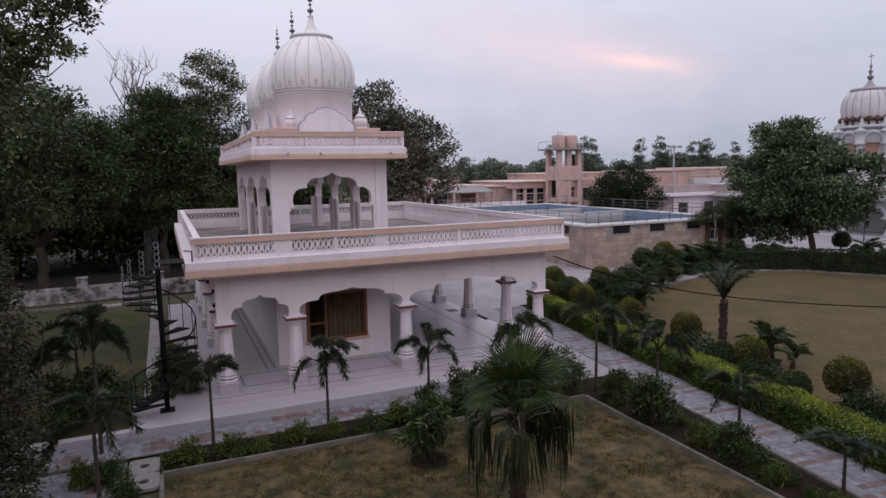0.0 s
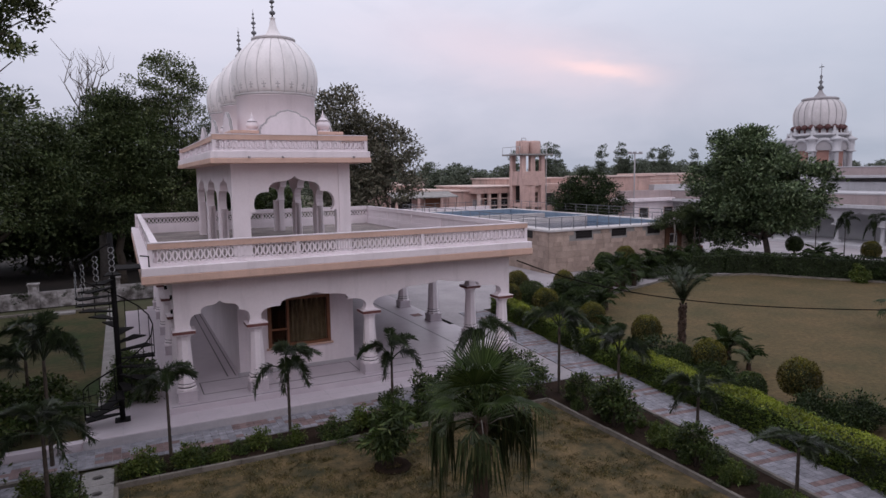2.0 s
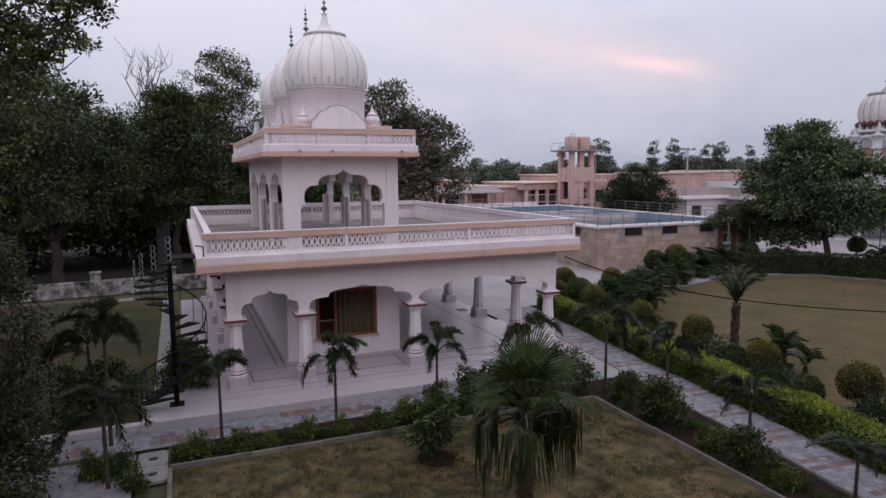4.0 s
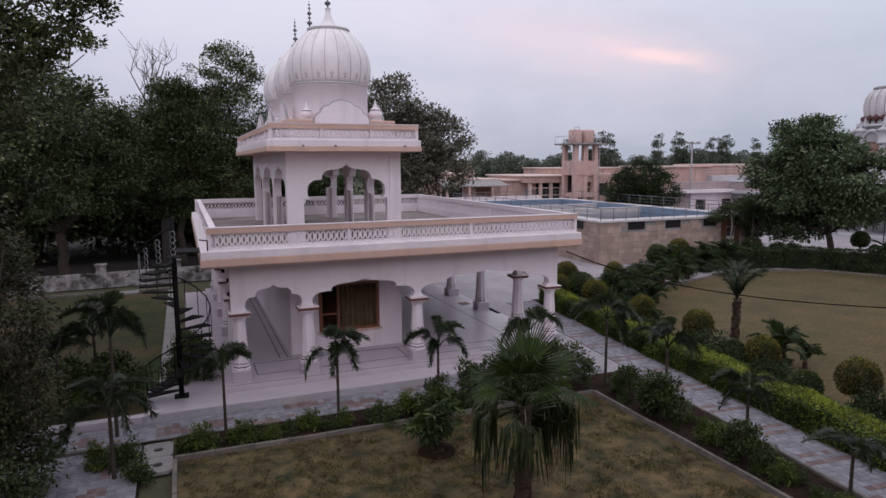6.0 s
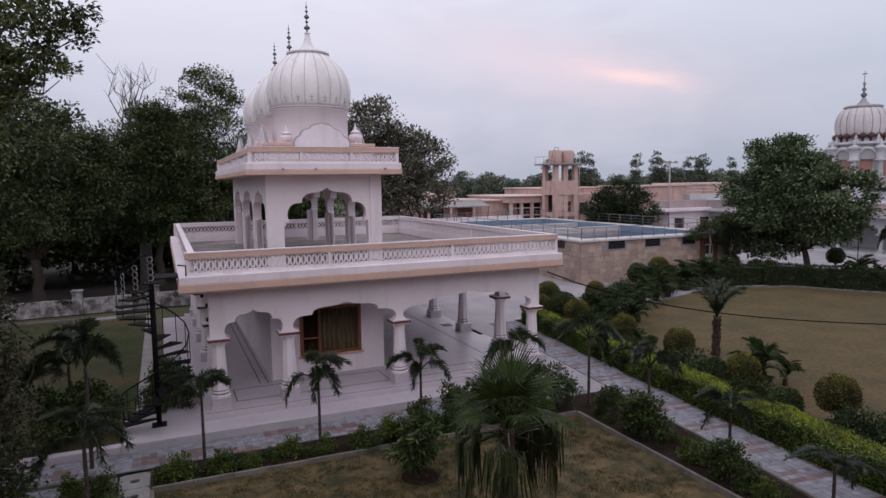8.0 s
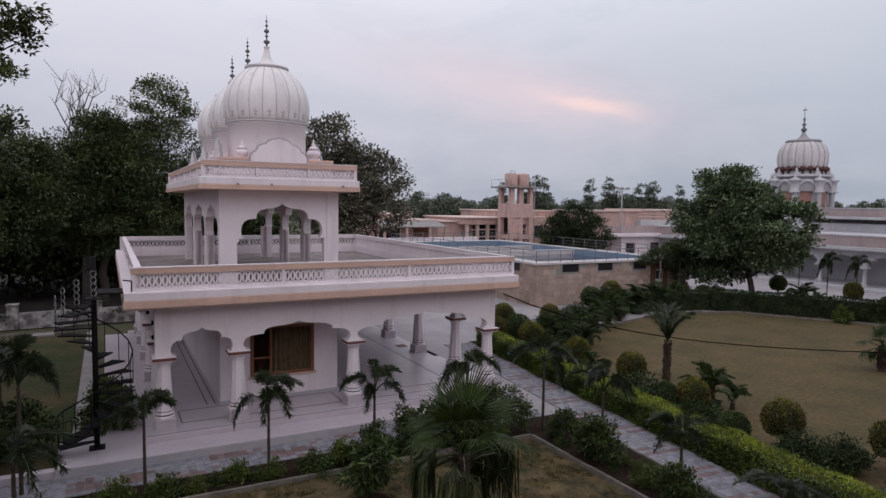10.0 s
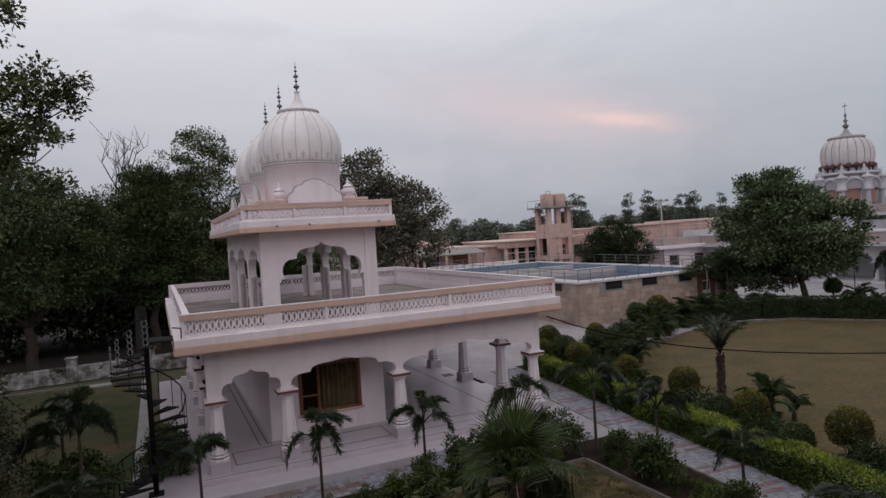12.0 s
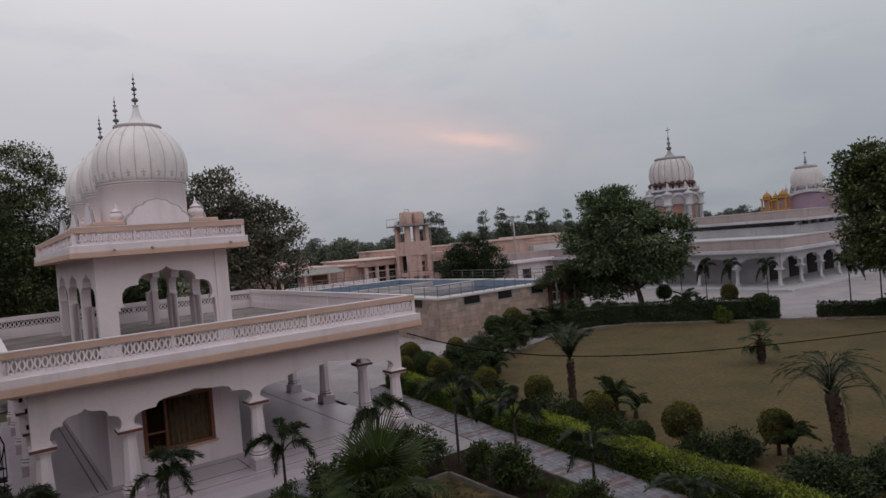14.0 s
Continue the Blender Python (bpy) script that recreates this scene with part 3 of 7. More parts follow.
# grey marble riser facing with a proud edge
for i in range(15):
    b = Build()
    b.box(-1.25 + i * 0.956 + 0.003, 18.912, 0.0, -1.25 + (i + 1) * 0.956 - 0.003, 18.927, 0.255)
    part("riser_panel", b, MARBLE_GREY, hall)
b = Build()
b.box(-9.0, 18.98, 0, -1.252, 19.24, 0.24, 0.015)
solo("kerb_step_west", b, MARBLE, "low white stone kerb running on from the hall's step", "kerb", kind="structure")
# dark inlay lines in the floors
b = Build()
for x0, y0, x1, y1, z in ((0.95, 19.95, 12.9, 19.985, 0.46), (1.95, 21.98, 7.0, 22.01, 0.46), (2.85, 22.3, 2.89, 34.0, 0.46), (3.1, 22.3, 3.14, 34.0, 0.46),
                          (11.43, 21.6, 11.47, 36.0, 0.46), (7.4, 21.45, 11.43, 21.49, 0.46), (7.45, 21.95, 7.49, 36.0, 0.46),
                          (1.95, 20.74, 6.97, 20.775, 0.46), (1.93, 20.775, 1.965, 21.98, 0.46), (6.97, 20.74, 7.0, 21.98, 0.46), (7.6, 20.72, 12.0, 20.75, 0.46)):
    b.box(x0, y0, z + 0.0005, x1, y1, z + 0.004)
part("floor_inlay", b, INLAY, hall, "thin dark stone inlay lines")
# joints between the marble slabs of the step and the floor
b = Build()
for k in range(14):
    x = -0.3 + 0.96 * k
    b.box(x - 0.006, 18.95, 0.2803, x + 0.006, 19.89, 0.2815)
b.box(-1.2, 19.42, 0.2816, 13.05, 19.432, 0.2824)
for k in range(13):
    x = 1.35 + 0.93 * k
    if x < 12.9:
        b.box(x - 0.005, 20.0, 0.4603, x + 0.005, 22.0 if x < 7.3 else 36.0, 0.4615)
for k in range(18):
    y = 20.38 + 0.9 * k
    b.box(7.5 if y > 22 else 1.0, y - 0.005, 0.4616, 12.9, y + 0.005, 0.4624)
part("floor_joint", b, MARBLE_GREY, hall, "fine grey joints between marble slabs")


def column_meshes(height):
    """A stout eight-sided tapering column: pedestal, base mouldings, shaft, bell, maroon abacus."""
    turn = math.pi / 8
    ped, sh, cap = Build(), Build(), Build()
    ped.box(-0.30, -0.30, 0, 0.30, 0.30, 0.06, 0.008)
    ped.box(-0.275, -0.275, 0.06, 0.275, 0.275, 0.30, 0.01)
    ped.box(-0.295, -0.295, 0.30, 0.295, 0.295, 0.345, 0.008)
    sh.lathe([(0.285, 0.345), (0.30, 0.385), (0.275, 0.425), (0.235, 0.435), (0.27, 0.475), (0.275, 0.50), (0.245, 0.535), (0.25, 0.56), (0.182, height - 0.30), (0.20, height - 0.285), (0.20, height - 0.26)], n=8, smooth=False, turn=turn)
    cap.lathe([(0.20, height - 0.26), (0.215, height - 0.20), (0.265, height - 0.155), (0.28, height - 0.15), (0.28, height - 0.12)], n=8, smooth=False, turn=turn)
    top, lip, ring = Build(), Build(), Build()
    top.box(-0.315, -0.315, height - 0.105, 0.315, 0.315, height - 0.016, 0.006)
    lip.box(-0.30, -0.30, height - 0.13, 0.30, 0.30, height - 0.105, 0.004)
    lip.box(-0.325, -0.325, height - 0.016, 0.325, 0.325, height, 0.004)
    for z, r in ((0.43, 0.252), (0.54, 0.247)):
        ring.lathe([(r, z), (r + 0.014, z + 0.010), (r, z + 0.022)], n=8, smooth=False, turn=turn)
    return [("pedestal", ped.mesh("pedestal"), MARBLE), ("shaft", sh.mesh("shaft"), WHITE), ("capital", cap.mesh("capital"), WHITE),
            ("abacus", top.mesh("abacus"), MAROON), ("abacus_lip", lip.mesh("abacus_lip"), WHITE), ("base_ring", ring.mesh("base_ring"), IRON)]


def temple_column_meshes(height):
    """A slender round column on a small block with a spreading head."""
    ped, sh, cap = Build(), Build(), Build()
    ped.box(-0.20, -0.20, 0, 0.20, 0.20, 0.14, 0.01)
    sh.lathe([(0.19, 0.14), (0.19, 0.19), (0.15, 0.22), (0.155, 0.26), (0.13, 0.28), (0.11, height - 0.24), (0.14, height - 0.22), (0.14, height - 0.19)], n=12)
    cap.lathe([(0.13, height - 0.19), (0.20, height - 0.12), (0.24, height - 0.10)], n=12)
    cap.box(-0.27, -0.27, height - 0.10, 0.27, 0.27, height, 0.01)
    return [("pedestal", ped.mesh("pedestal"), TEMPLE), ("shaft", sh.mesh("shaft"), TEMPLE), ("capital", cap.mesh("capital"), TEMPLE)]


COL = column_meshes(2.17)
FRONT_X = [1.45, 3.54, 7.26, 12.47]
SIDE_Y = [20.47, 22.9, 26.4, 29.9, 33.4, 36.0]
spots = [(x, 20.47) for x in FRONT_X] + [(12.47, y) for y in SIDE_Y[1:]] + [(1.45, y) for y in SIDE_Y[1:]] + [(3.54, 36.0), (7.26, 36.0)]
for x, y in spots:
    base = None
    for nm, me, mm in COL:
        at = Matrix.Translation((x, y, 0.46))
        if base is None:
            if not me.materials:
                me.materials.append(mm)
            base = part("column", me, mm, hall, at=at)
        else:
            part(nm, me, mm, base)


def arcade(edges, start, run, zs, zp, z_top, thick, name="arcade_wall", parent=hall, material=WHITE, over=0.24):
    """A wall over arches that spring from columns at edges (places along run)."""
    for i in range(len(edges) - 1):
        e0, e1 = edges[i], edges[i + 1]
        a = e0 - (over if i == 0 else 0)
        c = e1 + (over if i == len(edges) - 2 else 0)
        low = [(a, zs)] + cusp(e0 + 0.22, e1 - 0.22, zs, zp) + [(c, zs)]
        bb = Build()
        bb.slab(low + [(c, z_top), (a, z_top)], start, run, thick)
        part(name, bb, material, parent)


ZC = 2.632
arcade(FRONT_X, (0, 20.33, 0), (1, 0), ZC, 3.42, 4.25, 0.28)
arcade(FRONT_X, (0, 35.86, 0), (1, 0), ZC, 3.42, 4.25, 0.28)
arcade([y - 20.47 for y in SIDE_Y], (12.61, 20.47, 0), (0, 1), ZC, 3.42, 4.25, 0.28, over=-0.142)
arcade([y - 20.47 for y in SIDE_Y], (1.59, 20.47, 0), (0, 1), ZC, 3.42, 4.25, 0.28, over=-0.142)

# the inner room
b = Build()
b.slab([(0, 0.46), (3.99, 0.46), (3.99, 4.25), (0, 4.25), (0, 2.98), (3.14, 2.98), (3.14, 1.28), (0.97, 1.28), (0.97, 2.978), (0, 2.978)], (3.25, 22.1, 0), (1, 0), 0.25)
part("room_front_wall", b, WHITE, hall)
b = Build()
b.box(3.25, 22.35, 0.46, 3.5, 34.0, 4.25)
part("room_side_wall", b, WHITE, hall)
b = Build()
b.box(6.99, 22.35, 0.46, 7.24, 34.0, 4.25)
part("room_side_wall", b, WHITE, hall)
b = Build()
b.box(3.25, 34.0, 0.46, 7.24, 34.25, 4.25)
part("room_back_wall", b, WHITE, hall)
b = Build()
b.box(3.2, 22.07, 0.46, 7.29, 22.098, 0.58, 0.004)
part("skirting", b, MARBLE_GREY, hall, "grey marble skirting")
fr = Build()
for x0, z0, x1, z1 in ((4.22, 1.28, 4.34, 2.98), (6.27, 1.28, 6.39, 2.98), (4.34, 1.28, 6.27, 1.38), (4.34, 2.88, 6.27, 2.98), (4.86, 1.38, 4.94, 2.88)):
    fr.box(x0, 22.06, z0, x1, 22.2, z1, 0.008)
win = part("window", fr, WOOD, hall, "brown wooden window with drawn olive curtains")
fr = Build()
fr.box(4.34, 22.09, 1.86, 4.86, 22.13, 1.92)
part("glazing_bar", fr, WOOD, win)
gl = Build()
gl.box(4.34, 22.15, 1.38, 6.27, 22.156, 2.88)
pane = part("pane", gl, glassm, win, "clear window glass")
pane.visible_shadow = False
for x0, x1, mm, lab in ((4.95, 6.26, CURTAIN, "olive pleated curtain"), (4.35, 4.85, CURTAIN_BROWN, "dark brown curtain")):
    cu = Build()
    n = 60
    pts = [(x0 + (x1 - x0) * i / n, 22.27 + 0.085 * math.sin(i * 0.8) + 0.02 * math.sin(i * 0.37)) for i in range(n + 1)]
    v = [(x, y, z) for z in (1.3, 2.95) for x, y in pts]
    cu.add(v, [(i, i + 1, n + 2 + i, n + 1 + i) for i in range(n)], True)
    part("curtain", cu, mm, win, lab)
b = Build()
b.box(4.15, 22.0, 1.22, 6.46, 22.12, 1.278, 0.01)
part("sill", b, PEACH, win)
# slab and parapet of the roof
def rim(x0, y0, x1, y1, z0, z1, name, material, label=""):
    """Four boxes round the edge of the roof, butted end to end, inside them the sunken roof floor."""
    a0, c0, a1, c1 = 0.86, 19.99, 12.95, 36.25
    bb = Build()
    bb.box(x0, y0, z0, x1, c0, z1, 0.012)
    bb.box(x0, c1, z0, x1, y1, z1, 0.012)
    bb.box(x0, c0, z0, a0, c1, z1)
    bb.box(a1, c0, z0, x1, c1, z1)
    return part(name, bb, material, hall, label)


rim(0.42, 19.6, 13.24, 36.65, 4.39, 4.62, "roof_slab", WHITE)
rim(0.40, 19.58, 13.26, 36.67, 4.17, 4.388, "eave_band", PEACH, "peach painted eave band")
rim(0.47, 19.65, 13.19, 36.60, 4.12, 4.168, "eave_moulding", PEACH_PALE, "pale moulding under the eave")
b = Build()
b.box(0.862, 19.992, 4.13, 12.948, 36.248, 4.30)
part("roof_floor", b, ROOFTOP, hall, "stained grey roof screed")
b = Build()
for x0, y0, x1, y1 in ((0.862, 19.992, 12.948, 20.012), (0.862, 36.228, 12.948, 36.248), (0.862, 20.014, 0.882, 36.226), (12.928, 20.014, 12.948, 36.226)):
    b.box(x0, y0, 4.302, x1, y1, 4.63)
part("upstand", b, WHITE, hall, "white plastered upstand inside the roof edge")


def lattice(start, run, length, z0, z1, pitch, thick, parent, wide=2.0, bar=0.021, name="lattice_panel", seg=14):
    """A pierced panel: a chain of overlapping oval rings between two rails."""
    o, d = Vector((*start, 0)), Vector((*run, 0)).normalized()
    n = Vector((-d.y, d.x, 0))
    bb = Build()
    count = max(2, round(length / pitch))
    pitch = length / count
    h = (z1 - z0) / 2
    for i in range(count + 1):
        s = i * pitch
        v = []
        for k in range(seg):
            t = 2 * math.pi * (k + 0.5) / seg
            for rr in (1.0, 1.0 - bar * 2 / (pitch * wide * 0.5)):
                cs = s + math.cos(t) * pitch * wide * 0.5 * rr
                cs = min(max(cs, 0.0), length)
                z = z0 + h + math.sin(t) * h * (1.0 if rr == 1.0 else 1.0 - bar * 1.6 / h)
                for off in (0.0, thick):
                    v.append(o + d * cs + n * off + Vector((0, 0, z)))
        f = []
        for k in range(seg):
            a, c = 4 * k, 4 * ((k + 1) % seg)
            f += [(a, c, c + 2, a + 2), (a + 1, a + 3, c + 3, c + 1), (a, a + 1, c + 1, c), (a + 2, c + 2, c + 3, a + 3)]
        bb.add(v, f)
    return part(name, bb, WHITE, parent)


def parapet(p, q, z0, z1, pitch, bays, parent, pierced=True, band=PEACH, depth=0.12, top=0.19, low=0.08):
    """Posts, rails, coping and panels along the line p to q; the panels stand to the left of it."""
    p, q = Vector((*p, 0)), Vector((*q, 0))
    d = (q - p).normalized()
    n = Vector((-d.y, d.x, 0))
    ln = (q - p).length

    def bar(s0, s1, za, zb, t0, t1, nm, mm):
        bb = Build()
        a, c = p + d * s0, p + d * s1
        lo = [a + n * t0, c + n * t0, c + n * t1, a + n * t1]
        bb.add([v + Vector((0, 0, za)) for v in lo] + [v + Vector((0, 0, zb)) for v in lo], [(3, 2, 1, 0), (4, 5, 6, 7), (0, 1, 5, 4), (1, 2, 6, 5), (2, 3, 7, 6), (3, 0, 4, 7)])
        return part(nm, bb, mm, parent)

    zt, zb = z1 - top, z0 + low
    bar(0, ln, z1 - 0.03, z1, -0.035, depth + 0.035, "coping", WHITE)
    bar(0, ln, zt, z1 - 0.03, -0.022, depth + 0.022, "coping_band", band)
    bar(0, ln, z0, zb, 0, depth, "bottom_rail", WHITE)
    for i in range(bays):
        a, c = ln * i / bays, ln * (i + 1) / bays
        if i:
            bar(a - 0.045, a + 0.045, zb, zt, -0.012, depth + 0.012, "parapet_post", WHITE)
        else:
            bar(a, a + 0.12, zb, zt, 0, depth, "parapet_post", WHITE)
        s0, s1 = a + (0.045 if i else 0.12), c - (0.045 if i < bays - 1 else 0.12)
        if pierced:
            lattice((p + d * s0 + n * depth * 0.3)[:2], (d.x, d.y), s1 - s0, zb, zt, pitch, depth * 0.4, parent)
        else:
            bar(s0, s1, zb, zt, depth * 0.2, depth * 0.8, "solid_panel", WHITE)
    bar(ln - 0.12, ln, zb, zt, 0, depth, "parapet_post", WHITE)


parapet((0.61, 19.86), (13.2, 19.86), 4.62, 5.296, 0.165, 3, hall)
parapet((0.73, 36.38), (0.73, 19.98), 4.62, 5.296, 0.18, 5, hall, band=WHITE, low=0.14)
parapet((13.2, 36.38), (0.61, 36.38), 4.62, 5.296, 0.18, 4, hall, band=WHITE, top=0.20, low=0.14)
parapet((13.08, 19.98), (13.08, 36.38), 4.62, 5.296, 0.18, 5, hall, pierced=False, band=WHITE)

# ---- the pavilion on the roof, with three domes ----
PX0, PX1 = 3.42, 7.56
PY = [23.1, 26.75, 30.4, 34.05]
ZR, ZS, ZA, ZT = 4.30, 5.87, 7.10, 7.55


def pier(x0, y0, x1, y1):
    bb = Build()
    bb.box(x0, y0, ZR, x1, y1, ZS)
    return part("pavilion_pier", bb, WHITE, hall)


pier(PX0, PY[0], PX0 + 0.58, PY[0] + 0.3)
pier(PX1 - 0.49, PY[0], PX1, PY[0] + 0.3)
pier(PX0, PY[3] - 0.3, PX0 + 0.5, PY[3])
pier(PX1 - 0.5, PY[3] - 0.3, PX1, PY[3])
for x in (PX0 + 0.17, PX1 - 0.17):
    for y in PY[1:3]:
        sh = Build()
        sh.box(x - 0.165, y - 0.27, ZR, x + 0.165, y + 0.27, ZS, 0.03)
        col = part("pavilion_column", sh, WHITE, hall)
        for sg in (-1, 1):
            # an engaged half-round shaft with its own head on each face towards the openings
            sh = Build().lathe([(0.085, ZR), (0.075, ZS - 0.12), (0.10, ZS - 0.11), (0.10, ZS - 0.07), (0.13, ZS - 0.02), (0.13, ZS)], x, y + sg * 0.27, n=12)
            part("engaged_shaft", sh, WHITE, col)
    for y0, y1 in ((PY[0] + 0.302, PY[0] + 0.42), (PY[3] - 0.42, PY[3] - 0.302)):
        sh = Build()
        sh.box(x - 0.12, y0, ZR, x + 0.12, y1, ZS)
        part("pavilion_pilaster", sh, WHITE, hall)
sh = Build()
sh.box(PX1 - 0.40, PY[0] - 0.035, ZR, PX1 + 0.03, PY[0] - 0.002, ZT - 0.02)
part("pavilion_pilaster", sh, WHITE, hall)
for x, w in ((PX0 + 0.58, 0.07), (PX1 - 0.49, 0.07)):
    sh = Build()
    sh.box(x - 0.01, PY[0] + 0.01, ZS - 0.12, x + w, PY[0] + 0.29, ZS - 0.01, 0.01)
    part("impost", sh, WHITE, hall)
arcade([PX0 + 0.56, PX1 - 0.41], (0, PY[0], 0), (1, 0), ZS, ZA, ZT, 0.3, name="pavilion_arch", over=0.0)
for x0, x1 in ((PX0, PX0 + 0.558), (PX1 - 0.408, PX1)):
    bb = Build()
    bb.box(x0, PY[0], ZS, x1, PY[0] + 0.3, ZT)
    part("pavilion_spandrel", bb, WHITE, hall)
arcade([PX0 + 0.1, PX1 - 0.1], (0, PY[3] - 0.3, 0), (1, 0), ZS, ZA, ZT, 0.3, name="pavilion_arch", over=0.1)
for x in (PX0 + 0.3, PX1):
    arcade([y - PY[0] for y in (PY[0] + 0.2, PY[1], PY[2], PY[3] - 0.2)], (x, PY[0], 0), (0, 1), ZS, ZA, ZT, 0.3, name="pavilion_arch", over=-0.102)
b = Build()
b.box(2.70, 22.3, 7.70, 8.13, 35.0, 7.93, 0.015)
part("pavilion_slab", b, WHITE, hall)
b = Build()
b.box(2.68, 22.28, 7.53, 8.15, 35.02, 7.70, 0.015)
part("pavilion_eave", b, PEACH, hall, "peach painted eave band")
for x in (3.9, 5.0, 7.5):
    b = Build()
    b.tube([(x, 22.35, 7.74), (x, 22.18, 7.72)], 0.035, n=8)
    part("water_spout", b, GROOVE, hall)
parapet((2.78, 22.36), (8.05, 22.36), 7.93, 8.49, 0.16, 3, hall, top=0.19, low=0.05)
parapet((2.9, 34.94), (2.9, 22.48), 7.93, 8.49, 0.16, 6, hall, top=0.19, low=0.05)
parapet((8.05, 34.94), (2.78, 34.94), 7.93, 8.49, 0.16, 3, hall, top=0.19, low=0.05)
parapet((7.93, 22.48), (7.93, 34.94), 7.93, 8.49, 0.16, 6, hall, top=0.19, low=0.05)

PANELS = 20


def groove(a, k):
    t = (a * PANELS / (2 * math.pi)) % 1.0
    near = min(t, 1 - t)
    return 1.0 - 0.016 * max(0.0, 1 - near / 0.14) + 0.014 * math.sin(math.pi * t)


DOME_ROWS = [(1.43, 10.12), (1.47, 10.22), (1.505, 10.34), (1.53, 10.5), (1.545, 10.68), (1.54, 10.85), (1.52, 11.0), (1.485, 11.14), (1.435, 11.28), (1.375, 11.41), (1.30, 11.54),
            (1.21, 11.66), (1.10, 11.78), (0.97, 11.90), (0.84, 12.01), (0.72, 12.10)]


def dome_meshes():
    drum = Build().lathe([(1.50, 7.93), (1.50, 8.5), (1.44, 8.56), (1.41, 8.62), (1.41, 9.98), (1.44, 10.0), (1.44, 10.04)], n=48)
    ring = Build().lathe([(1.43, 10.04), (1.475, 10.06), (1.475, 10.10), (1.43, 10.12)], n=48)
    rows = DOME_ROWS
    shell = Build().lathe(rows, n=PANELS * 7, ridge=groove)
    collar = Build().lathe([(0.66, 12.06), (0.76, 12.09), (0.80, 12.13), (0.78, 12.18), (0.66, 12.20)], n=40)
    petal = Build().lathe([(0.44, 12.19), (0.36, 12.25), (0.27, 12.36), (0.19, 12.50), (0.13, 12.66), (0.10, 12.80), (0.085, 12.90), (0.12, 12.93), (0.05, 12.96)], n=24)
    spike = [(0.035, 12.94), (0.03, 13.04), (0.10, 13.08), (0.12, 13.13), (0.08, 13.18), (0.025, 13.21), (0.025, 13.30), (0.07, 13.33), (0.07, 13.35), (0.022, 13.37), (0.022, 13.44),
             (0.085, 13.48), (0.10, 13.52), (0.065, 13.57), (0.02, 13.6), (0.02, 13.68), (0.06, 13.71), (0.06, 13.74), (0.018, 13.76), (0.016, 13.84), (0.05, 13.87), (0.03, 13.9), (0.012, 13.93), (0.004, 14.1)]
    fin = Build().lathe(spike, n=12)
    return [("drum", drum.mesh("drum"), WHITE), ("dome", shell.mesh("dome"), DOME), ("dome_ring", ring.mesh("dome_ring"), DOME_LINE), ("collar", collar.mesh("collar"), DOME_LINE),
            ("petal_cone", petal.mesh("petal_cone"), DOME), ("finial", fin.mesh("finial"), SPIKE)]


def motif_mesh():
    """A small raised sprig at the foot of one dome panel, facing +x."""
    bb = Build()
    for z, wd, hh in ((10.50, 0.015, 0.24), (10.38, 0.080, 0.018), (10.47, 0.06, 0.017), (10.56, 0.085, 0.018), (10.66, 0.05, 0.016), (10.28, 0.04, 0.025)):
        q = 1.515 + 0.09 * (z - 10.38)
        bb.box(q - 0.03, -wd, z - hh, q + 0.02, wd, z + hh)
    return bb.mesh("motif")


MOTIF = motif_mesh()
DOMES = dome_meshes()
RIB = Build().tube([(q * 0.99, 0, z) for q, z in DOME_ROWS], 0.014, n=5).mesh("rib")
CX = 5.45
DY = [25.0, 28.65, 32.4]
for y in DY:
    base = None
    for nm, me, mm in DOMES:
        if base is None:
            me.materials.append(mm)
            base = part("dome_drum", me, mm, hall, at=Matrix.Translation((CX, y, -0.07)))
        else:
            part(nm, me, mm, base)
    for i in range(PANELS):
        part("rib", RIB, DOME_LINE, base, at=Matrix.Rotation(2 * math.pi * i / PANELS, 4, "Z"))
        part("motif", MOTIF, MOTIF_GREY, base, at=Matrix.Rotation(2 * math.pi * (i + 0.5) / PANELS, 4, "Z"))


def pediment(start, run, width, z0, rise):
    """A low cusped upstand with a thick moulded edge."""
    line = [(0.0, 0.0), (0.0, 0.22), (0.03, 0.36), (0.085, 0.45), (0.11, 0.47), (0.13, 0.60), (0.185, 0.71), (0.25, 0.76), (0.285, 0.78), (0.31, 0.86), (0.37, 0.935), (0.43, 0.96), (0.5, 1.0)]
    line = line + [(1 - u, v) for u, v in reversed(line[:-1])]
    bb = Build()
    bb.slab([(u * width, z0 + v * rise) for u, v in line], start, run, 0.12)
    body = part("pediment", bb, WHITE, hall)
    edge = Build()
    o, d = Vector(start), Vector((*run, 0)).normalized()
    nn = Vector((-d.y, d.x, 0))
    edge.tube([o + d * (u * width) + nn * 0.05 + Vector((0, 0, z0 + v * rise)) for u, v in line], 0.055, n=6)
    part("pediment_moulding", edge, GROOVE, body)


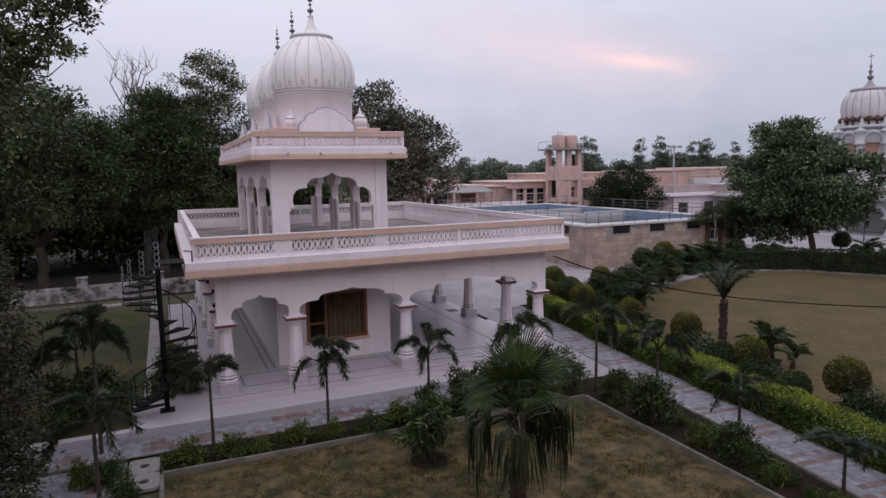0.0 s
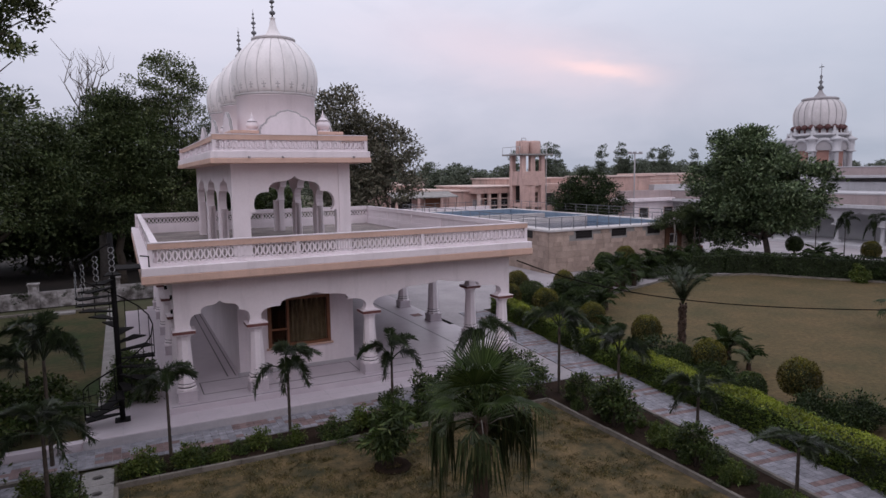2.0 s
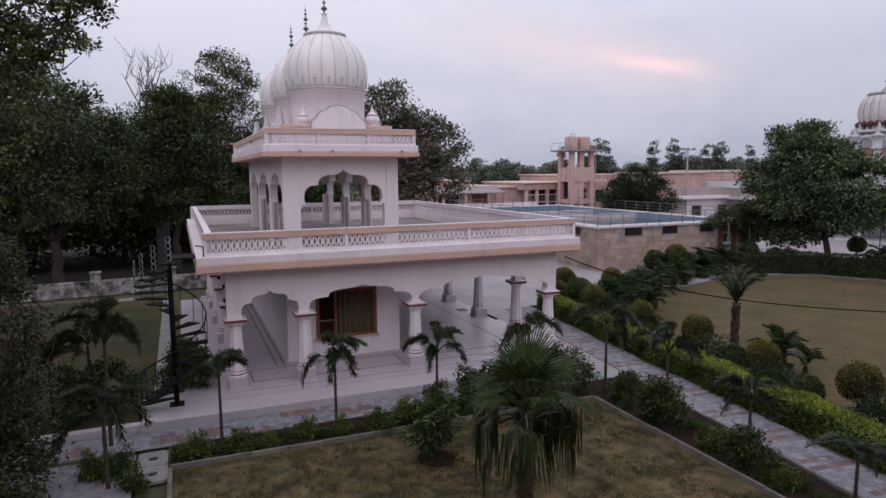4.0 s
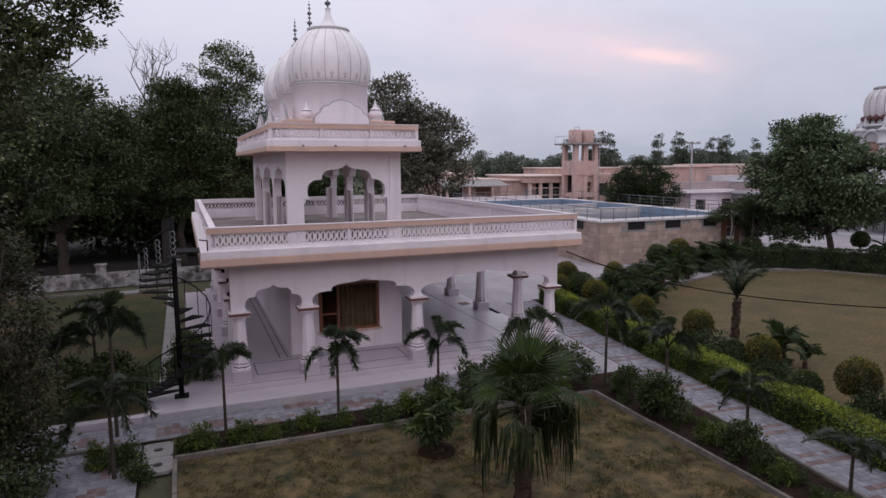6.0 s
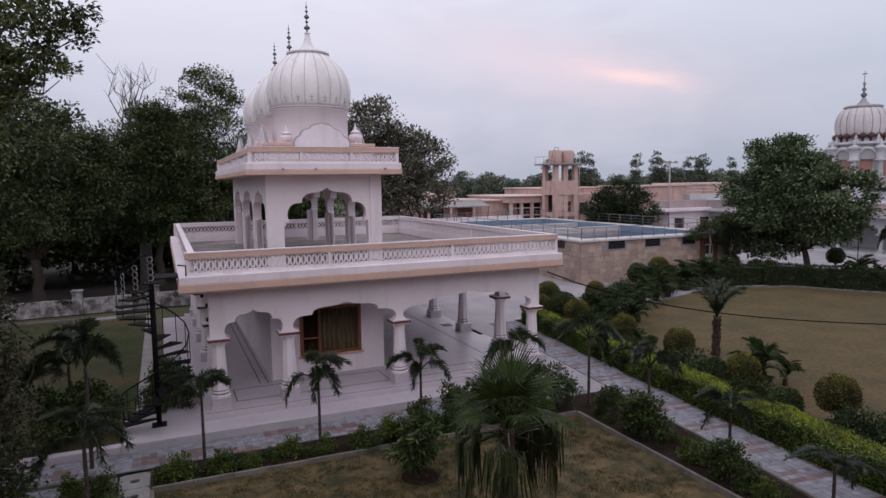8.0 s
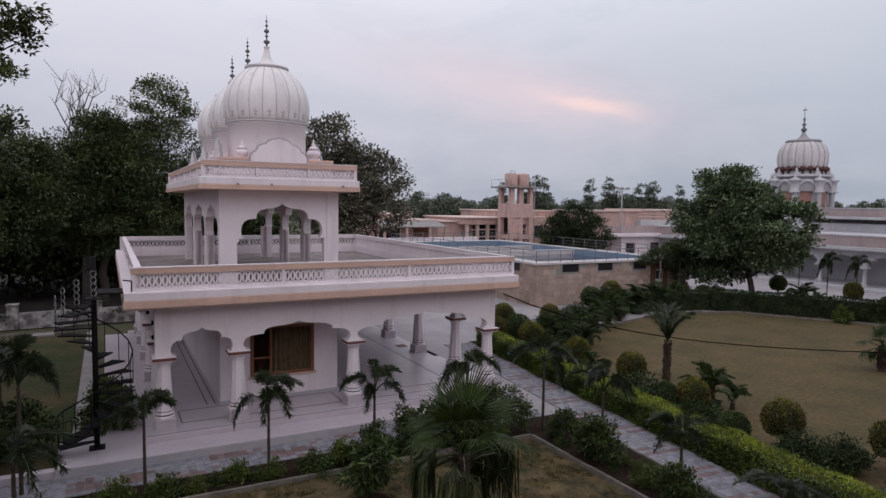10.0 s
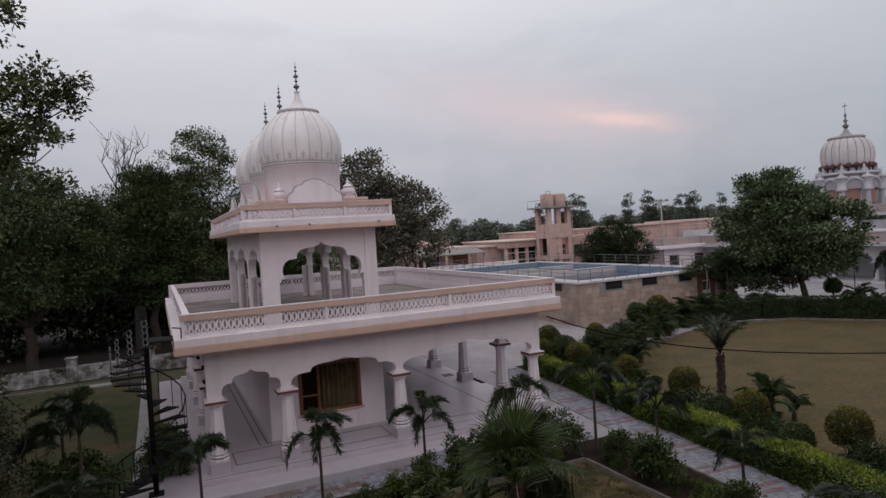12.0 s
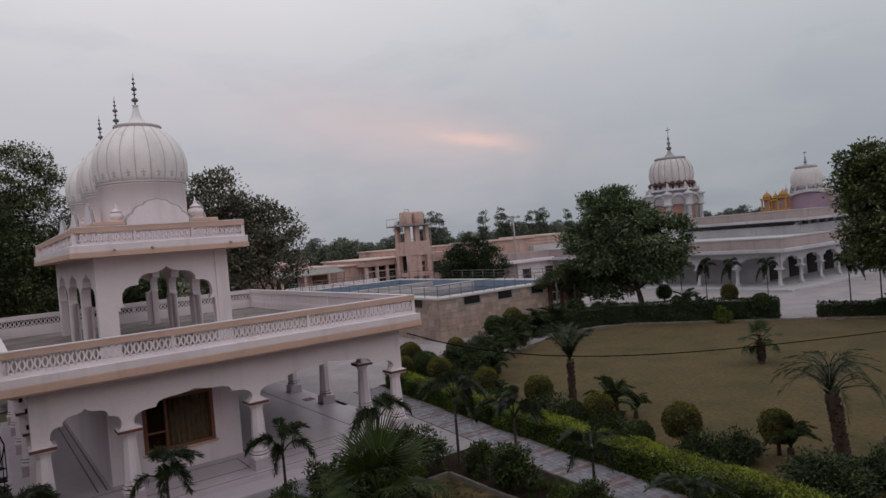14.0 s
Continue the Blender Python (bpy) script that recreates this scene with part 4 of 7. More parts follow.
def guldasta(x, y, k=1.0, z=8.64):
    """A bulbous urn on a small block."""
    bb = Build()
    bb.box(x - 0.21 * k, y - 0.21 * k, z - 0.1, x + 0.21 * k, y + 0.21 * k, z + 0.06, 0.01)
    base = part("corner_urn", bb, WHITE, hall)
    rows = [(0.15, 0.06), (0.12, 0.10), (0.22, 0.16), (0.27, 0.25), (0.255, 0.34), (0.18, 0.42), (0.205, 0.45), (0.18, 0.48), (0.11, 0.54), (0.055, 0.60), (0.075, 0.64), (0.035, 0.68), (0.008, 0.84)]
    bb = Build().lathe([(q * k, z + h * k) for q, h in rows], x, y, n=16)
    part("urn_bowl", bb, WHITE, base)
    bb = Build().lathe([(0.18 * k, z + 0.42 * k), (0.22 * k, z + 0.445 * k), (0.18 * k, z + 0.47 * k)], x, y, n=16)
    part("urn_ring", bb, GROOVE, base)


b = Build()
b.box(3.55, 23.2, 7.93, 7.38, 34.2, 8.55, 0.02)
part("dome_platform", b, WHITE, hall)
b = Build()
b.box(3.5, 23.15, 8.552, 7.43, 34.25, 8.66, 0.01)
part("platform_edge", b, PEACH, hall, "peach platform edge")
pediment((CX - 0.98, 23.12, 0), (1, 0), 1.96, 8.50, 0.84)
for y in DY:
    pediment((3.62, y + 0.95, 0), (0, -1), 1.9, 8.46, 0.92)
    pediment((7.3, y - 0.95, 0), (0, 1), 1.9, 8.46, 0.92)
for y in (23.5, 26.82, 30.5, 34.0):
    guldasta(4.3, y + 0.2, 0.8) if y == 23.5 else guldasta(3.85, y, 0.8)
    guldasta(6.78, y, 0.95) if y == 23.5 else guldasta(7.1, y, 0.9)
# lamp brackets and doorposts on the west wall of the arcade
for y, z in ((21.6, 3.35), (21.6, 2.9), (24.6, 3.2)):
    b = Build()
    b.box(1.2, y, z, 1.30, y + 0.14, z + 0.12, 0.01)
    part("wall_lamp", b, IRON, hall, "small black wall lamp")
mats = Build()
mats.box(12.0, 27.5, 0.462, 12.45, 28.0, 0.478)
solo("door_mat", mats, MAROON, "small dark red mat on the marble floor", "mat")
mats = Build()
mats.box(12.75, 25.3, 0.462, 12.94, 26.6, 0.475)
solo("door_mat", mats, RUBBER, "black rubber mat at the floor's edge", "mat")
b = Build()
b.tube([(0.62, 19.72, 4.66), (0.62, 19.62, 4.66), (0.62, 19.62, 4.95), (0.42, 19.9, 4.95)], 0.02, n=6)
solo("roof_pipe", b, IRON, "short dark pipe fixed on the roof edge", "pipe")

# ---- spiral stair ----
stair = thing("spiral_staircase", (-0.3, 20.15, 0.28), "black iron spiral staircase up to the roof", "staircase", world=True)
SX, SY, SR = -0.3, 20.15, 0.95
b = Build()
b.tube([(SX, SY, 0.28), (SX, SY, 5.6)], 0.075, n=12)
part("centre_pole", b, IRON, stair)
b = Build()
b.box(SX - 0.2, SY - 0.2, 0.28, SX + 0.2, SY + 0.2, 0.31)
part("base_plate", b, IRON, stair)
STEPS = 19
rail_pts = []
for i in range(STEPS):
    a = radians(190 + i * 24.5)
    z = 0.5 + i * 0.226
    b = Build()
    w = radians(13)
    v = []
    for zz in (z - 0.035, z):
        v += [(SX + 0.06 * math.cos(a - 1), SY + 0.06 * math.sin(a - 1), zz), (SX + SR * math.cos(a - w), SY + SR * math.sin(a - w), zz),
              (SX + SR * math.cos(a + w), SY + SR * math.sin(a + w), zz), (SX + 0.06 * math.cos(a + 1), SY + 0.06 * math.sin(a + 1), zz)]
    b.add(v, [(3, 2, 1, 0), (4, 5, 6, 7), (0, 1, 5, 4), (1, 2, 6, 5), (2, 3, 7, 6), (3, 0, 4, 7)])
    tread = part("tread", b, IRON, stair)
    b = Build()
    x, y = SX + (SR - 0.02) * math.cos(a), SY + (SR - 0.02) * math.sin(a)
    b.tube([(x, y, z), (x, y, z + 0.85)], 0.012, n=6)
    part("baluster", b, IRON, tread)
    rail_pts.append((x, y, z + 0.85))
    if i >= STEPS - 6:
        b = Build()
        for k in range(4):
            zz = z + 0.15 + 0.17 * k
            ring = [(x + 0.07 * math.cos(t) * -math.sin(a), y + 0.07 * math.cos(t) * math.cos(a), zz + 0.08 * math.sin(t)) for t in [j * math.pi / 4 for j in range(9)]]
            b.tube(ring, 0.009, n=4)
        part("scroll", b, STEEL, tread, "pale wrought scroll infill")
b = Build()
b.tube(rail_pts, 0.02, n=6)
part("handrail", b, IRON, stair)
b = Build()
b.box(-0.3, 19.9, 4.58, 0.42, 20.9, 4.62)
part("landing", b, IRON, stair)
fence = thing("iron_fence", (-1.3, 20.65, 0), "low dark iron fence beside the stair", "fence", world=True)
for k in range(7):
    b = Build()
    b.tube([(-1.9 + 0.16 * k, 20.9 + 0.02 * k, 0.02), (-1.9 + 0.16 * k, 20.9 + 0.02 * k, 0.75 + 0.02 * k)], 0.010, n=5)
    part("bar", b, IRON, fence)
b = Build()
b.tube([(-1.9, 20.9, 0.75), (-0.94, 21.02, 0.87)], 0.015, n=6)
part("rail", b, IRON, fence)

# ---- boundary wall on the west side ----
bw = thing("boundary_wall", (-4.0, 41.0, 0), "peeling white boundary wall with piers", "wall", kind="structure", world=True)
PEEL = mat("peeling_whitewash", (0.62, 0.58, 0.59), (0.12, 0.105, 0.10), rough=0.95, scale=1.7, fine=5, bump=0.3, dirt=(0.07, 0.06, 0.055), streak=0.9, grit=0.35)
b = Build()
b.slab([(0, 0), (34, 0), (34, 0.92), (0, 0.80)], (-30.0, 40.4, 0), (1, 0.055), 0.24)
part("wall_run", b, PEEL, bw)
for k in range(9):
    x = -28.9 + 4.05 * k
    y = 40.4 + (x + 30) * 0.055
    b = Build()
    b.box(x - 0.25, y - 0.1, 0, x + 0.25, y + 0.34, 1.3, 0.02)
    b.box(x - 0.3, y - 0.15, 1.3, x + 0.3, y + 0.39, 1.4, 0.02)
    part("wall_pier", b, PEEL, bw)
b = Build()
b.box(-14, 39.5, 0, -0.9, 39.66, 0.16, 0.02)
solo("kerb_wall_bed", b, KERB, "pale concrete kerb before the boundary wall", "kerb", kind="structure")
b = Build()
b.box(-3.6, 38.9, 0.02, -2.5, 39.45, 0.14, 0.02)
solo("stone_slab", b, CONCRETE, "flat pale stone slab lying on the lawn", "slab")
# earth colour darkened to carry the shade of the tree belt
sheet("dirt_ground_west", -40, 41.9, 14, 80, 0.0, mat("bare_earth", (0.034, 0.023, 0.018), (0.020, 0.015, 0.012), rough=1.0, scale=0.25, fine=5, bump=0.3), "bare earth beyond the wall, coloured dark for tree shade", "ground")

# ---- doorway at the end of the pool wall ----
door = thing("door_pool", (38.2, 36.95, 0), "pale door in a dark frame in the pool wall", "door", kind="structure", world=True)
b = Build()
b.box(37.5, 36.93, 0, 37.86, 37.12, 2.75, 0.01)
b.box(38.72, 36.93, 0, 39.15, 37.12, 2.75, 0.01)
b.box(37.86, 36.93, 2.3, 38.72, 37.12, 2.75, 0.01)
part("door_frame", b, CURTAIN_BROWN, door, "dark brown door surround")
b = Build()
b.box(37.865, 37.02, 0.05, 38.715, 37.09, 2.295, 0.005)
leaf_panel = part("door_leaf", b, INNER, door, "pale grey door leaf")
b = Build()
b.box(37.95, 37.0, 1.55, 38.63, 37.018, 2.2, 0.004)
part("door_light", b, DARK, leaf_panel, "dark glazed upper panel")

# ---- unseen block added behind the camera to cut light on the hall ----
b = Build()
b.box(-24.0, -6.0, 0, 28.0, -1.6, 5.3, 0.02)
b.box(-24.0, -16.0, 0, 28.0, -6.002, 12.5, 0.02)
solo("wall_behind", b, PINK_PALE, "plain pale unseen walls added to hold back light from behind", "wall", kind="structure")

# ---- raised swimming pool ----
pool = thing("swimming_pool", (33, 37.1, 0), "raised swimming pool with a stone clad wall", "pool", world=True)
X0, X1, Y0, Y1, ZP = 26.6, 40.5, 37.1, 63.5, 3.1
b = Build()
b.box(X0 + 0.06, Y0 + 0.06, 0, X1, Y0 + 0.5, ZP - 0.14)
b.box(X0 + 0.06, Y0 + 0.5, 0, X0 + 0.5, Y1, ZP - 0.14)
b.box(X1 - 0.4, Y0 + 0.5, 0, X1, Y1, ZP - 0.14)
b.box(X0 + 0.5, Y1 - 0.4, 0, X1 - 0.4, Y1, ZP - 0.14)
core = part("pool_wall", b, CONCRETE, pool)
VENTS = [(29.0, 30.4), (32.3, 33.6), (35.8, 37.0)]


def clad(axis, lo, hi, fixed, sign):
    """Random stone slabs, each its own piece."""
    z = 0.0
    row = 0
    while z < ZP - 0.2:
        h = [0.30, 0.42, 0.34, 0.48, 0.38][row % 5]
        h = min(h, ZP - 0.14 - z)
        s = lo - 0.3 * random.random()
        while s < hi:
            e = s + random.uniform(0.45, 0.95)
            a, c = max(lo, s), min(hi, e)
            if c - a > 0.06 and not (axis == 0 and any(a < v1 and c > v0 and z + h > ZP - 0.75 for v0, v1 in VENTS)):
                bb = Build()
                t = random.uniform(0.045, 0.07)
                if axis == 0:
                    bb.box(a + 0.006, fixed - t, z + 0.006, c - 0.006, fixed, z + h - 0.006)
                else:
                    bb.box(fixed - t, a + 0.006, z + 0.006, fixed, c - 0.006, z + h - 0.006)
                part("cladding_stone", bb, CLAD, core)
            s = e
        z += h
        row += 1


clad(0, X0, X1, Y0 + 0.06, -1)
clad(1, Y0 + 0.1, Y0 + 6.0, X0 + 0.06, -1)
for v0, v1 in VENTS:
    b = Build()
    b.box(v0 - 0.02, Y0 + 0.03, ZP - 0.72, v1 + 0.02, Y0 + 0.059, ZP - 0.16)
    vent = part("vent", b, DARK, pool, "dark rectangular vent opening")
    b = Build()
    for k in range(3):
        b.box(v0, Y0 - 0.01, ZP - 0.60 + 0.16 * k, v1, Y0 + 0.03, ZP - 0.57 + 0.16 * k)
    part("louvre", b, IRON, vent)
b = Build()
b.box(X0 - 0.05, Y0 + 2.0, ZP - 0.7, X0 + 0.005, Y0 + 3.4, ZP - 0.16)
part("vent", b, DARK, pool, "dark rectangular vent opening")
b = Build()
for x0, y0, x1, y1 in ((X0 - 0.12, Y0 - 0.12, X1 + 0.1, Y0 + 1.2), (X0 - 0.12, Y0 + 1.2, X0 + 1.1, Y1), (X1 - 1.2, Y0 + 1.2, X1 + 0.1, Y1), (X0 + 1.1, Y1 - 1.5, X1 - 1.2, Y1)):
    b.box(x0, y0, ZP - 0.14, x1, y1, ZP, 0.01)
part("deck", b, DECK, pool, "pale stone pool deck")
b = Build()
b.box(X0 + 1.1, Y0 + 1.2, 1.2, X1 - 1.2, Y1 - 1.5, 1.3)
for x0, y0, x1, y1 in ((X0 + 1.1, Y0 + 1.2, X1 - 1.2, Y0 + 1.21), (X0 + 1.1, Y1 - 1.51, X1 - 1.2, Y1 - 1.5), (X0 + 1.1, Y0 + 1.2, X0 + 1.11, Y1 - 1.5), (X1 - 1.21, Y0 + 1.2, X1 - 1.2, Y1 - 1.5)):
    b.box(x0, y0, 1.3, x1, y1, ZP - 0.002)
part("basin", b, POOL, pool, "blue tiled pool basin")
b = Build()
b.box(X0 + 1.11, Y0 + 1.21, ZP - 0.6, X1 - 1.21, Y1 - 1.51, ZP - 0.56)
part("water", b, waterm, pool, "still blue pool water")
for y, z in ((48.6, 3.03), (55.4, 2.96)):
    b = Build()
    b.box(X0 + 1.11, y, 1.3, X1 - 1.21, y + 0.42, z, 0.01)
    part("pool_divider", b, DECK, pool, "pale dividing walkway across the pool")
b = Build()
b.box(26.5, 63.6, 0, 37.5, 63.85, 3.45, 0.02)
part("end_wall", b, WHITE, pool)


def railing(name, p, q, z, label, high=0.85, rails=3, gap=1.1, material=RAIL_DARK):
    p, q = Vector((*p, z)), Vector((*q, z))
    n = max(1, round((q - p).length / gap))
    root = thing(name, p, label, "railing", world=True)
    for i in range(n + 1):
        a = p + (q - p) * (i / n)
        bb = Build()
        bb.tube([a, a + Vector((0, 0, high))], 0.03, n=6)
        part("post", bb, material, root)
    for k in range(rails):
        h = Vector((0, 0, high * (k + 1) / rails))
        bb = Build()
        bb.tube([p + h, q + h], 0.012 if k < rails - 1 else 0.024, n=6)
        part("rail", bb, material, root)


railing("pool_railing", (X0 + 0.1, Y0 + 0.1), (X1, Y0 + 0.1), ZP, "steel railing along the pool's front edge")
railing("pool_railing", (X0 + 0.1, Y0 + 0.1), (X0 + 0.1, Y1 - 0.2), ZP, "steel railing along the pool's side", gap=1.6)
railing("pool_railing", (X1, Y0 + 0.1), (X1, Y1 - 0.2), ZP, "steel railing along the pool's far side", gap=1.6)
railing("pool_railing", (X0 + 0.1, Y1 - 0.2), (X1, Y1 - 0.2), ZP, "steel railing at the pool's end", gap=1.3)

r = np.random.default_rng(505)
ivy = thing("wall_creeper", (-6.0, 41.4, 0), "thin dark creeper trailing over the boundary wall", "creeper", world=True)
tufts = []
for k in range(46):
    x = r.uniform(-16.0, 2.0)
    tufts.append(((x, 40.4 + (x + 30) * 0.055 - 0.02, 0.88 - abs(r.normal()) * 0.16), (r.uniform(0.15, 0.5), 0.12, r.uniform(0.05, 0.16))))
part("creeper_leaves", quads("creeper_leaves", crown_leaves(tufts, 260, 14, 0.09, 0.05, clump=0.06, r=r, droop=0.6), HEDGE_DARK), HEDGE_DARK, ivy)

# ---- pink buildings behind the pool ----
def block(parent, x0, y0, x1, y1, z0, z1, material, name="wall", e=0.02):
    bb = Build()
    bb.box(x0, y0, z0, x1, y1, z1, e)
    return part(name, bb, material, parent)


def opening(parent, x0, x1, z0, z1, y, depth=0.05, material=DARK, frame_mat=PINK_PALE):
    bb = Build()
    bb.box(x0, y - 0.02, z0, x1, y + depth, z1)
    wdw = part("window", bb, material, parent)
    bb = Build()
    for a, c, d, f in ((x0 - 0.08, z0 - 0.08, x0, z1 + 0.08), (x1, z0 - 0.08, x1 + 0.08, z1 + 0.08), (x0, z1, x1, z1 + 0.08), (x0, z0 - 0.08, x1, z0)):
        bb.box(a, y - 0.07, c, d, y - 0.021, f)
    part("window_frame", bb, frame_mat, wdw)


low = thing("pink_store_building", (30, 72, 0), "low pink plastered building with a lean-to roof", "building", world=True)
block(low, 25.0, 72, 36.5, 80, 0, 4.95, PINK)
block(low, 25.6, 71.8, 36.7, 80.2, 4.95, 5.2, PINK_PALE, "roof")
block(low, 29.6, 72.6, 33.3, 79.5, 5.2, 5.75, PINK, "upper_wall")
block(low, 29.4, 72.4, 33.5, 79.7, 5.75, 5.9, PINK_PALE, "upper_roof")
for x in (29.5, 32.9):
    block(low, x, 72.5, x + 0.55, 73.2, 5.9, 6.2, PINK_PALE, "parapet_post")
b = Build()
b.add([(28.0, 68.8, 4.35), (36.3, 68.8, 4.35), (36.3, 72, 4.95), (28.0, 72, 4.95), (28.0, 68.8, 4.45), (36.3, 68.8, 4.45), (36.3, 72, 5.05), (28.0, 72, 5.05)],
      [(3, 2, 1, 0), (4, 5, 6, 7), (0, 1, 5, 4), (1, 2, 6, 5), (2, 3, 7, 6), (3, 0, 4, 7)])
part("lean_to_roof", b, CONCRETE, low, "grey sheet lean-to roof")
for x in (28.2, 31.0, 34.0, 36.1):
    block(low, x, 68.9, x + 0.25, 69.15, 0, 4.4, PINK, "post", 0)
opening(low, 28.8, 31.5, 2.8, 4.2, 72)
opening(low, 33.3, 35.6, 1.0, 4.2, 72, material=WOOD)
mid = thing("pink_hall_building", (41, 72, 0), "pink plastered building with a pillared veranda", "building", world=True)
block(mid, 36.8, 72.5, 42.0, 80, 0, 4.85, PINK)
block(mid, 36.6, 72.2, 42.2, 80.2, 4.85, 5.05, PINK_PALE, "roof")
opening(mid, 40.2, 41.6, 2.6, 3.8, 72.5, material=GROOVE)
# the veranda's deep shade is painted as a near-black back block
block(mid, 42.0, 73.5, 56.5, 82, 0, 4.6, DARK, "veranda_back", 0)
block(mid, 39.7, 70.2, 50.0, 82, 4.6, 5.38, PINK, "veranda_roof")
block(mid, 39.5, 70.0, 50.2, 82.2, 5.382, 5.52, PINK_PALE, "roof_edge")
for k in range(7):
    block(mid, 39.9 + 1.5 * k, 70.4, 40.25 + 1.5 * k, 70.8, 0, 4.6, PINK_PALE, "pillar")
for k in range(6):
    for z in (3.0, 3.9):
        block(mid, 40.25 + 1.5 * k, 70.55, 41.4 + 1.5 * k, 70.65, z, z + 0.13, PINK_PALE, "veranda_rail", 0)
block(mid, 47.7, 76, 58.5, 86, 5.4, 6.25, PINK, "upper_wall")
block(mid, 47.5, 75.8, 58.7, 86.2, 6.252, 6.42, PINK_PALE, "upper_roof")
block(mid, 50.2, 72.0, 58.0, 75.8, 0, 5.6, PINK, "side_wing")
opening(mid, 51.2, 52.6, 2.8, 4.4, 72)
opening(mid, 54.2, 55.6, 2.8, 4.4, 72)

# ---- water tower ----
tower = thing("water_tower", (44.7, 66.5, 0), "stained pink concrete water tower with two tanks", "water tower", world=True)
TX0, TX1, TY0, TY1 = 43.1, 46.4, 65.4, 68.2
for x in (TX0, TX1 - 0.55):
    for y in (TY0, TY1 - 0.55):
        block(tower, x, y, x + 0.55, y + 0.55, 0, 9.2, TANK, "leg")
block(tower, 44.4, TY0 + 0.05, 45.0, TY0 + 0.5, 0, 9.2, TANK, "leg")
for z, h in ((3.0, 0.5), (5.6, 1.7)):
    block(tower, TX0 - 0.02, TY0 - 0.02, TX1 + 0.02, TY0 + 0.4, z, z + h, TANK, "tie_beam")
    block(tower, TX0 - 0.02, TY1 - 0.4, TX1 + 0.02, TY1 + 0.02, z, z + h, TANK, "tie_beam")
    block(tower, TX0 - 0.02, TY0 + 0.4, TX0 + 0.35, TY1 - 0.4, z, z + h, TANK, "tie_beam")
    block(tower, TX1 - 0.35, TY0 + 0.4, TX1 + 0.02, TY1 - 0.4, z, z + h, TANK, "tie_beam")
block(tower, TX0 + 0.552, TY0 + 0.12, 44.398, TY0 + 0.4, 3.5, 5.6, TANK, "infill_wall", 0)
block(tower, TX0 + 0.552, TY1 - 0.4, TX1 - 0.552, TY1 - 0.12, 3.5, 5.6, DARK, "infill_wall", 0)
block(tower, TX0 - 0.75, TY0 - 0.6, TX1 + 0.75, TY1 + 0.6, 9.2, 9.38, CONCRETE, "platform")
for x in (TX0 + 0.02, TX0 + 1.72):
    b = Build().lathe([(0.74, 9.38), (0.80, 9.45), (0.80, 10.8), (0.76, 10.9), (0.70, 10.95), (0.2, 11.0)], x + 0.78, TY0 + 1.2, n=16)
    part("tank", b, TANK, tower)
b = Build()
b.tube([(TX0 + 0.3, TY0 + 0.6, 10.9), (TX0 + 0.3, TY0 + 0.6, 11.25), (TX0 + 0.9, TY0 + 0.6, 11.25), (TX0 + 0.9, TY0 + 0.6, 10.9)], 0.04, n=6)
b.tube([(TX1 + 0.1, TY0 - 0.1, 0), (TX1 + 0.1, TY0 - 0.1, 10.6)], 0.05, n=6)
part("pipe", b, GROOVE, tower)
for x in (TX0 - 0.7, TX1 + 0.7):
    b = Build()
    for y in (TY0 - 0.5, TY0 + 1.4, TY1 + 0.5):
        b.tube([(x, y, 9.38), (x, y, 10.2)], 0.03, n=5)
    b.tube([(x, TY0 - 0.5, 10.2), (x, TY1 + 0.5, 10.2)], 0.03, n=5)
    part("guard_rail", b, STEEL, tower)

# ---- long pink building east of the pool ----
longb = thing("pink_long_building", (57, 58, 0), "long pink building with a white eave", "building", world=True)
block(longb, 53.7, 58.0, 78.0, 66, 0, 3.6, WHITE)
block(longb, 51.5, 57.2, 78.0, 66.5, 3.602, 3.98, WHITE, "eave")
block(longb, 52.3, 57.9, 78.0, 66, 3.982, 4.85, TEMPLE_PINK, "parapet")
block(longb, 57.5, 58.6, 78.0, 66, 4.852, 5.5, TEMPLE, "roof_room")
block(longb, 50.3, 59.5, 57.5, 66, 0, 6.5, PINK, "upper_wall")
block(longb, 57.502, 59.5, 78.0, 66, 5.502, 6.62, PINK, "upper_wall")
block(longb, 49.9, 59.2, 54.5, 66.2, 6.502, 6.68, PINK_PALE, "roof")
block(longb, 54.502, 59.3, 58.4, 66.2, 6.502, 6.6, PINK, "roof")
block(longb, 58.402, 59.3, 78.0, 66.2, 6.622, 6.84, PINK_PALE, "roof")
block(longb, 57.6, 59.38, 78.0, 59.498, 5.85, 5.95, PINK_PALE, "string_course", 0)
block(longb, 57.6, 59.38, 78.0, 59.498, 6.2, 6.28, PINK_PALE, "string_course", 0)
for k in range(6):
    opening(longb, 54.6 + 3.9 * k, 56.0 + 3.9 * k, 1.2, 2.8, 58.0)
pole = thing("lamp_pole", (53.4, 58.4, 0), "grey pole with a cross arm", "lamp post", world=True)
b = Build()
b.tube([(53.4, 57.6, 0), (53.4, 57.6, 9.2)], 0.08, n=8)
part("pole", b, GROOVE, pole)
b = Build()
b.box(52.4, 57.5, 9.1, 54.5, 57.7, 9.22)
for x in (52.5, 53.2, 54.1):
    b.box(x, 57.45, 9.22, x + 0.3, 57.75, 9.36)
part("cross_arm", b, GROOVE, pole)

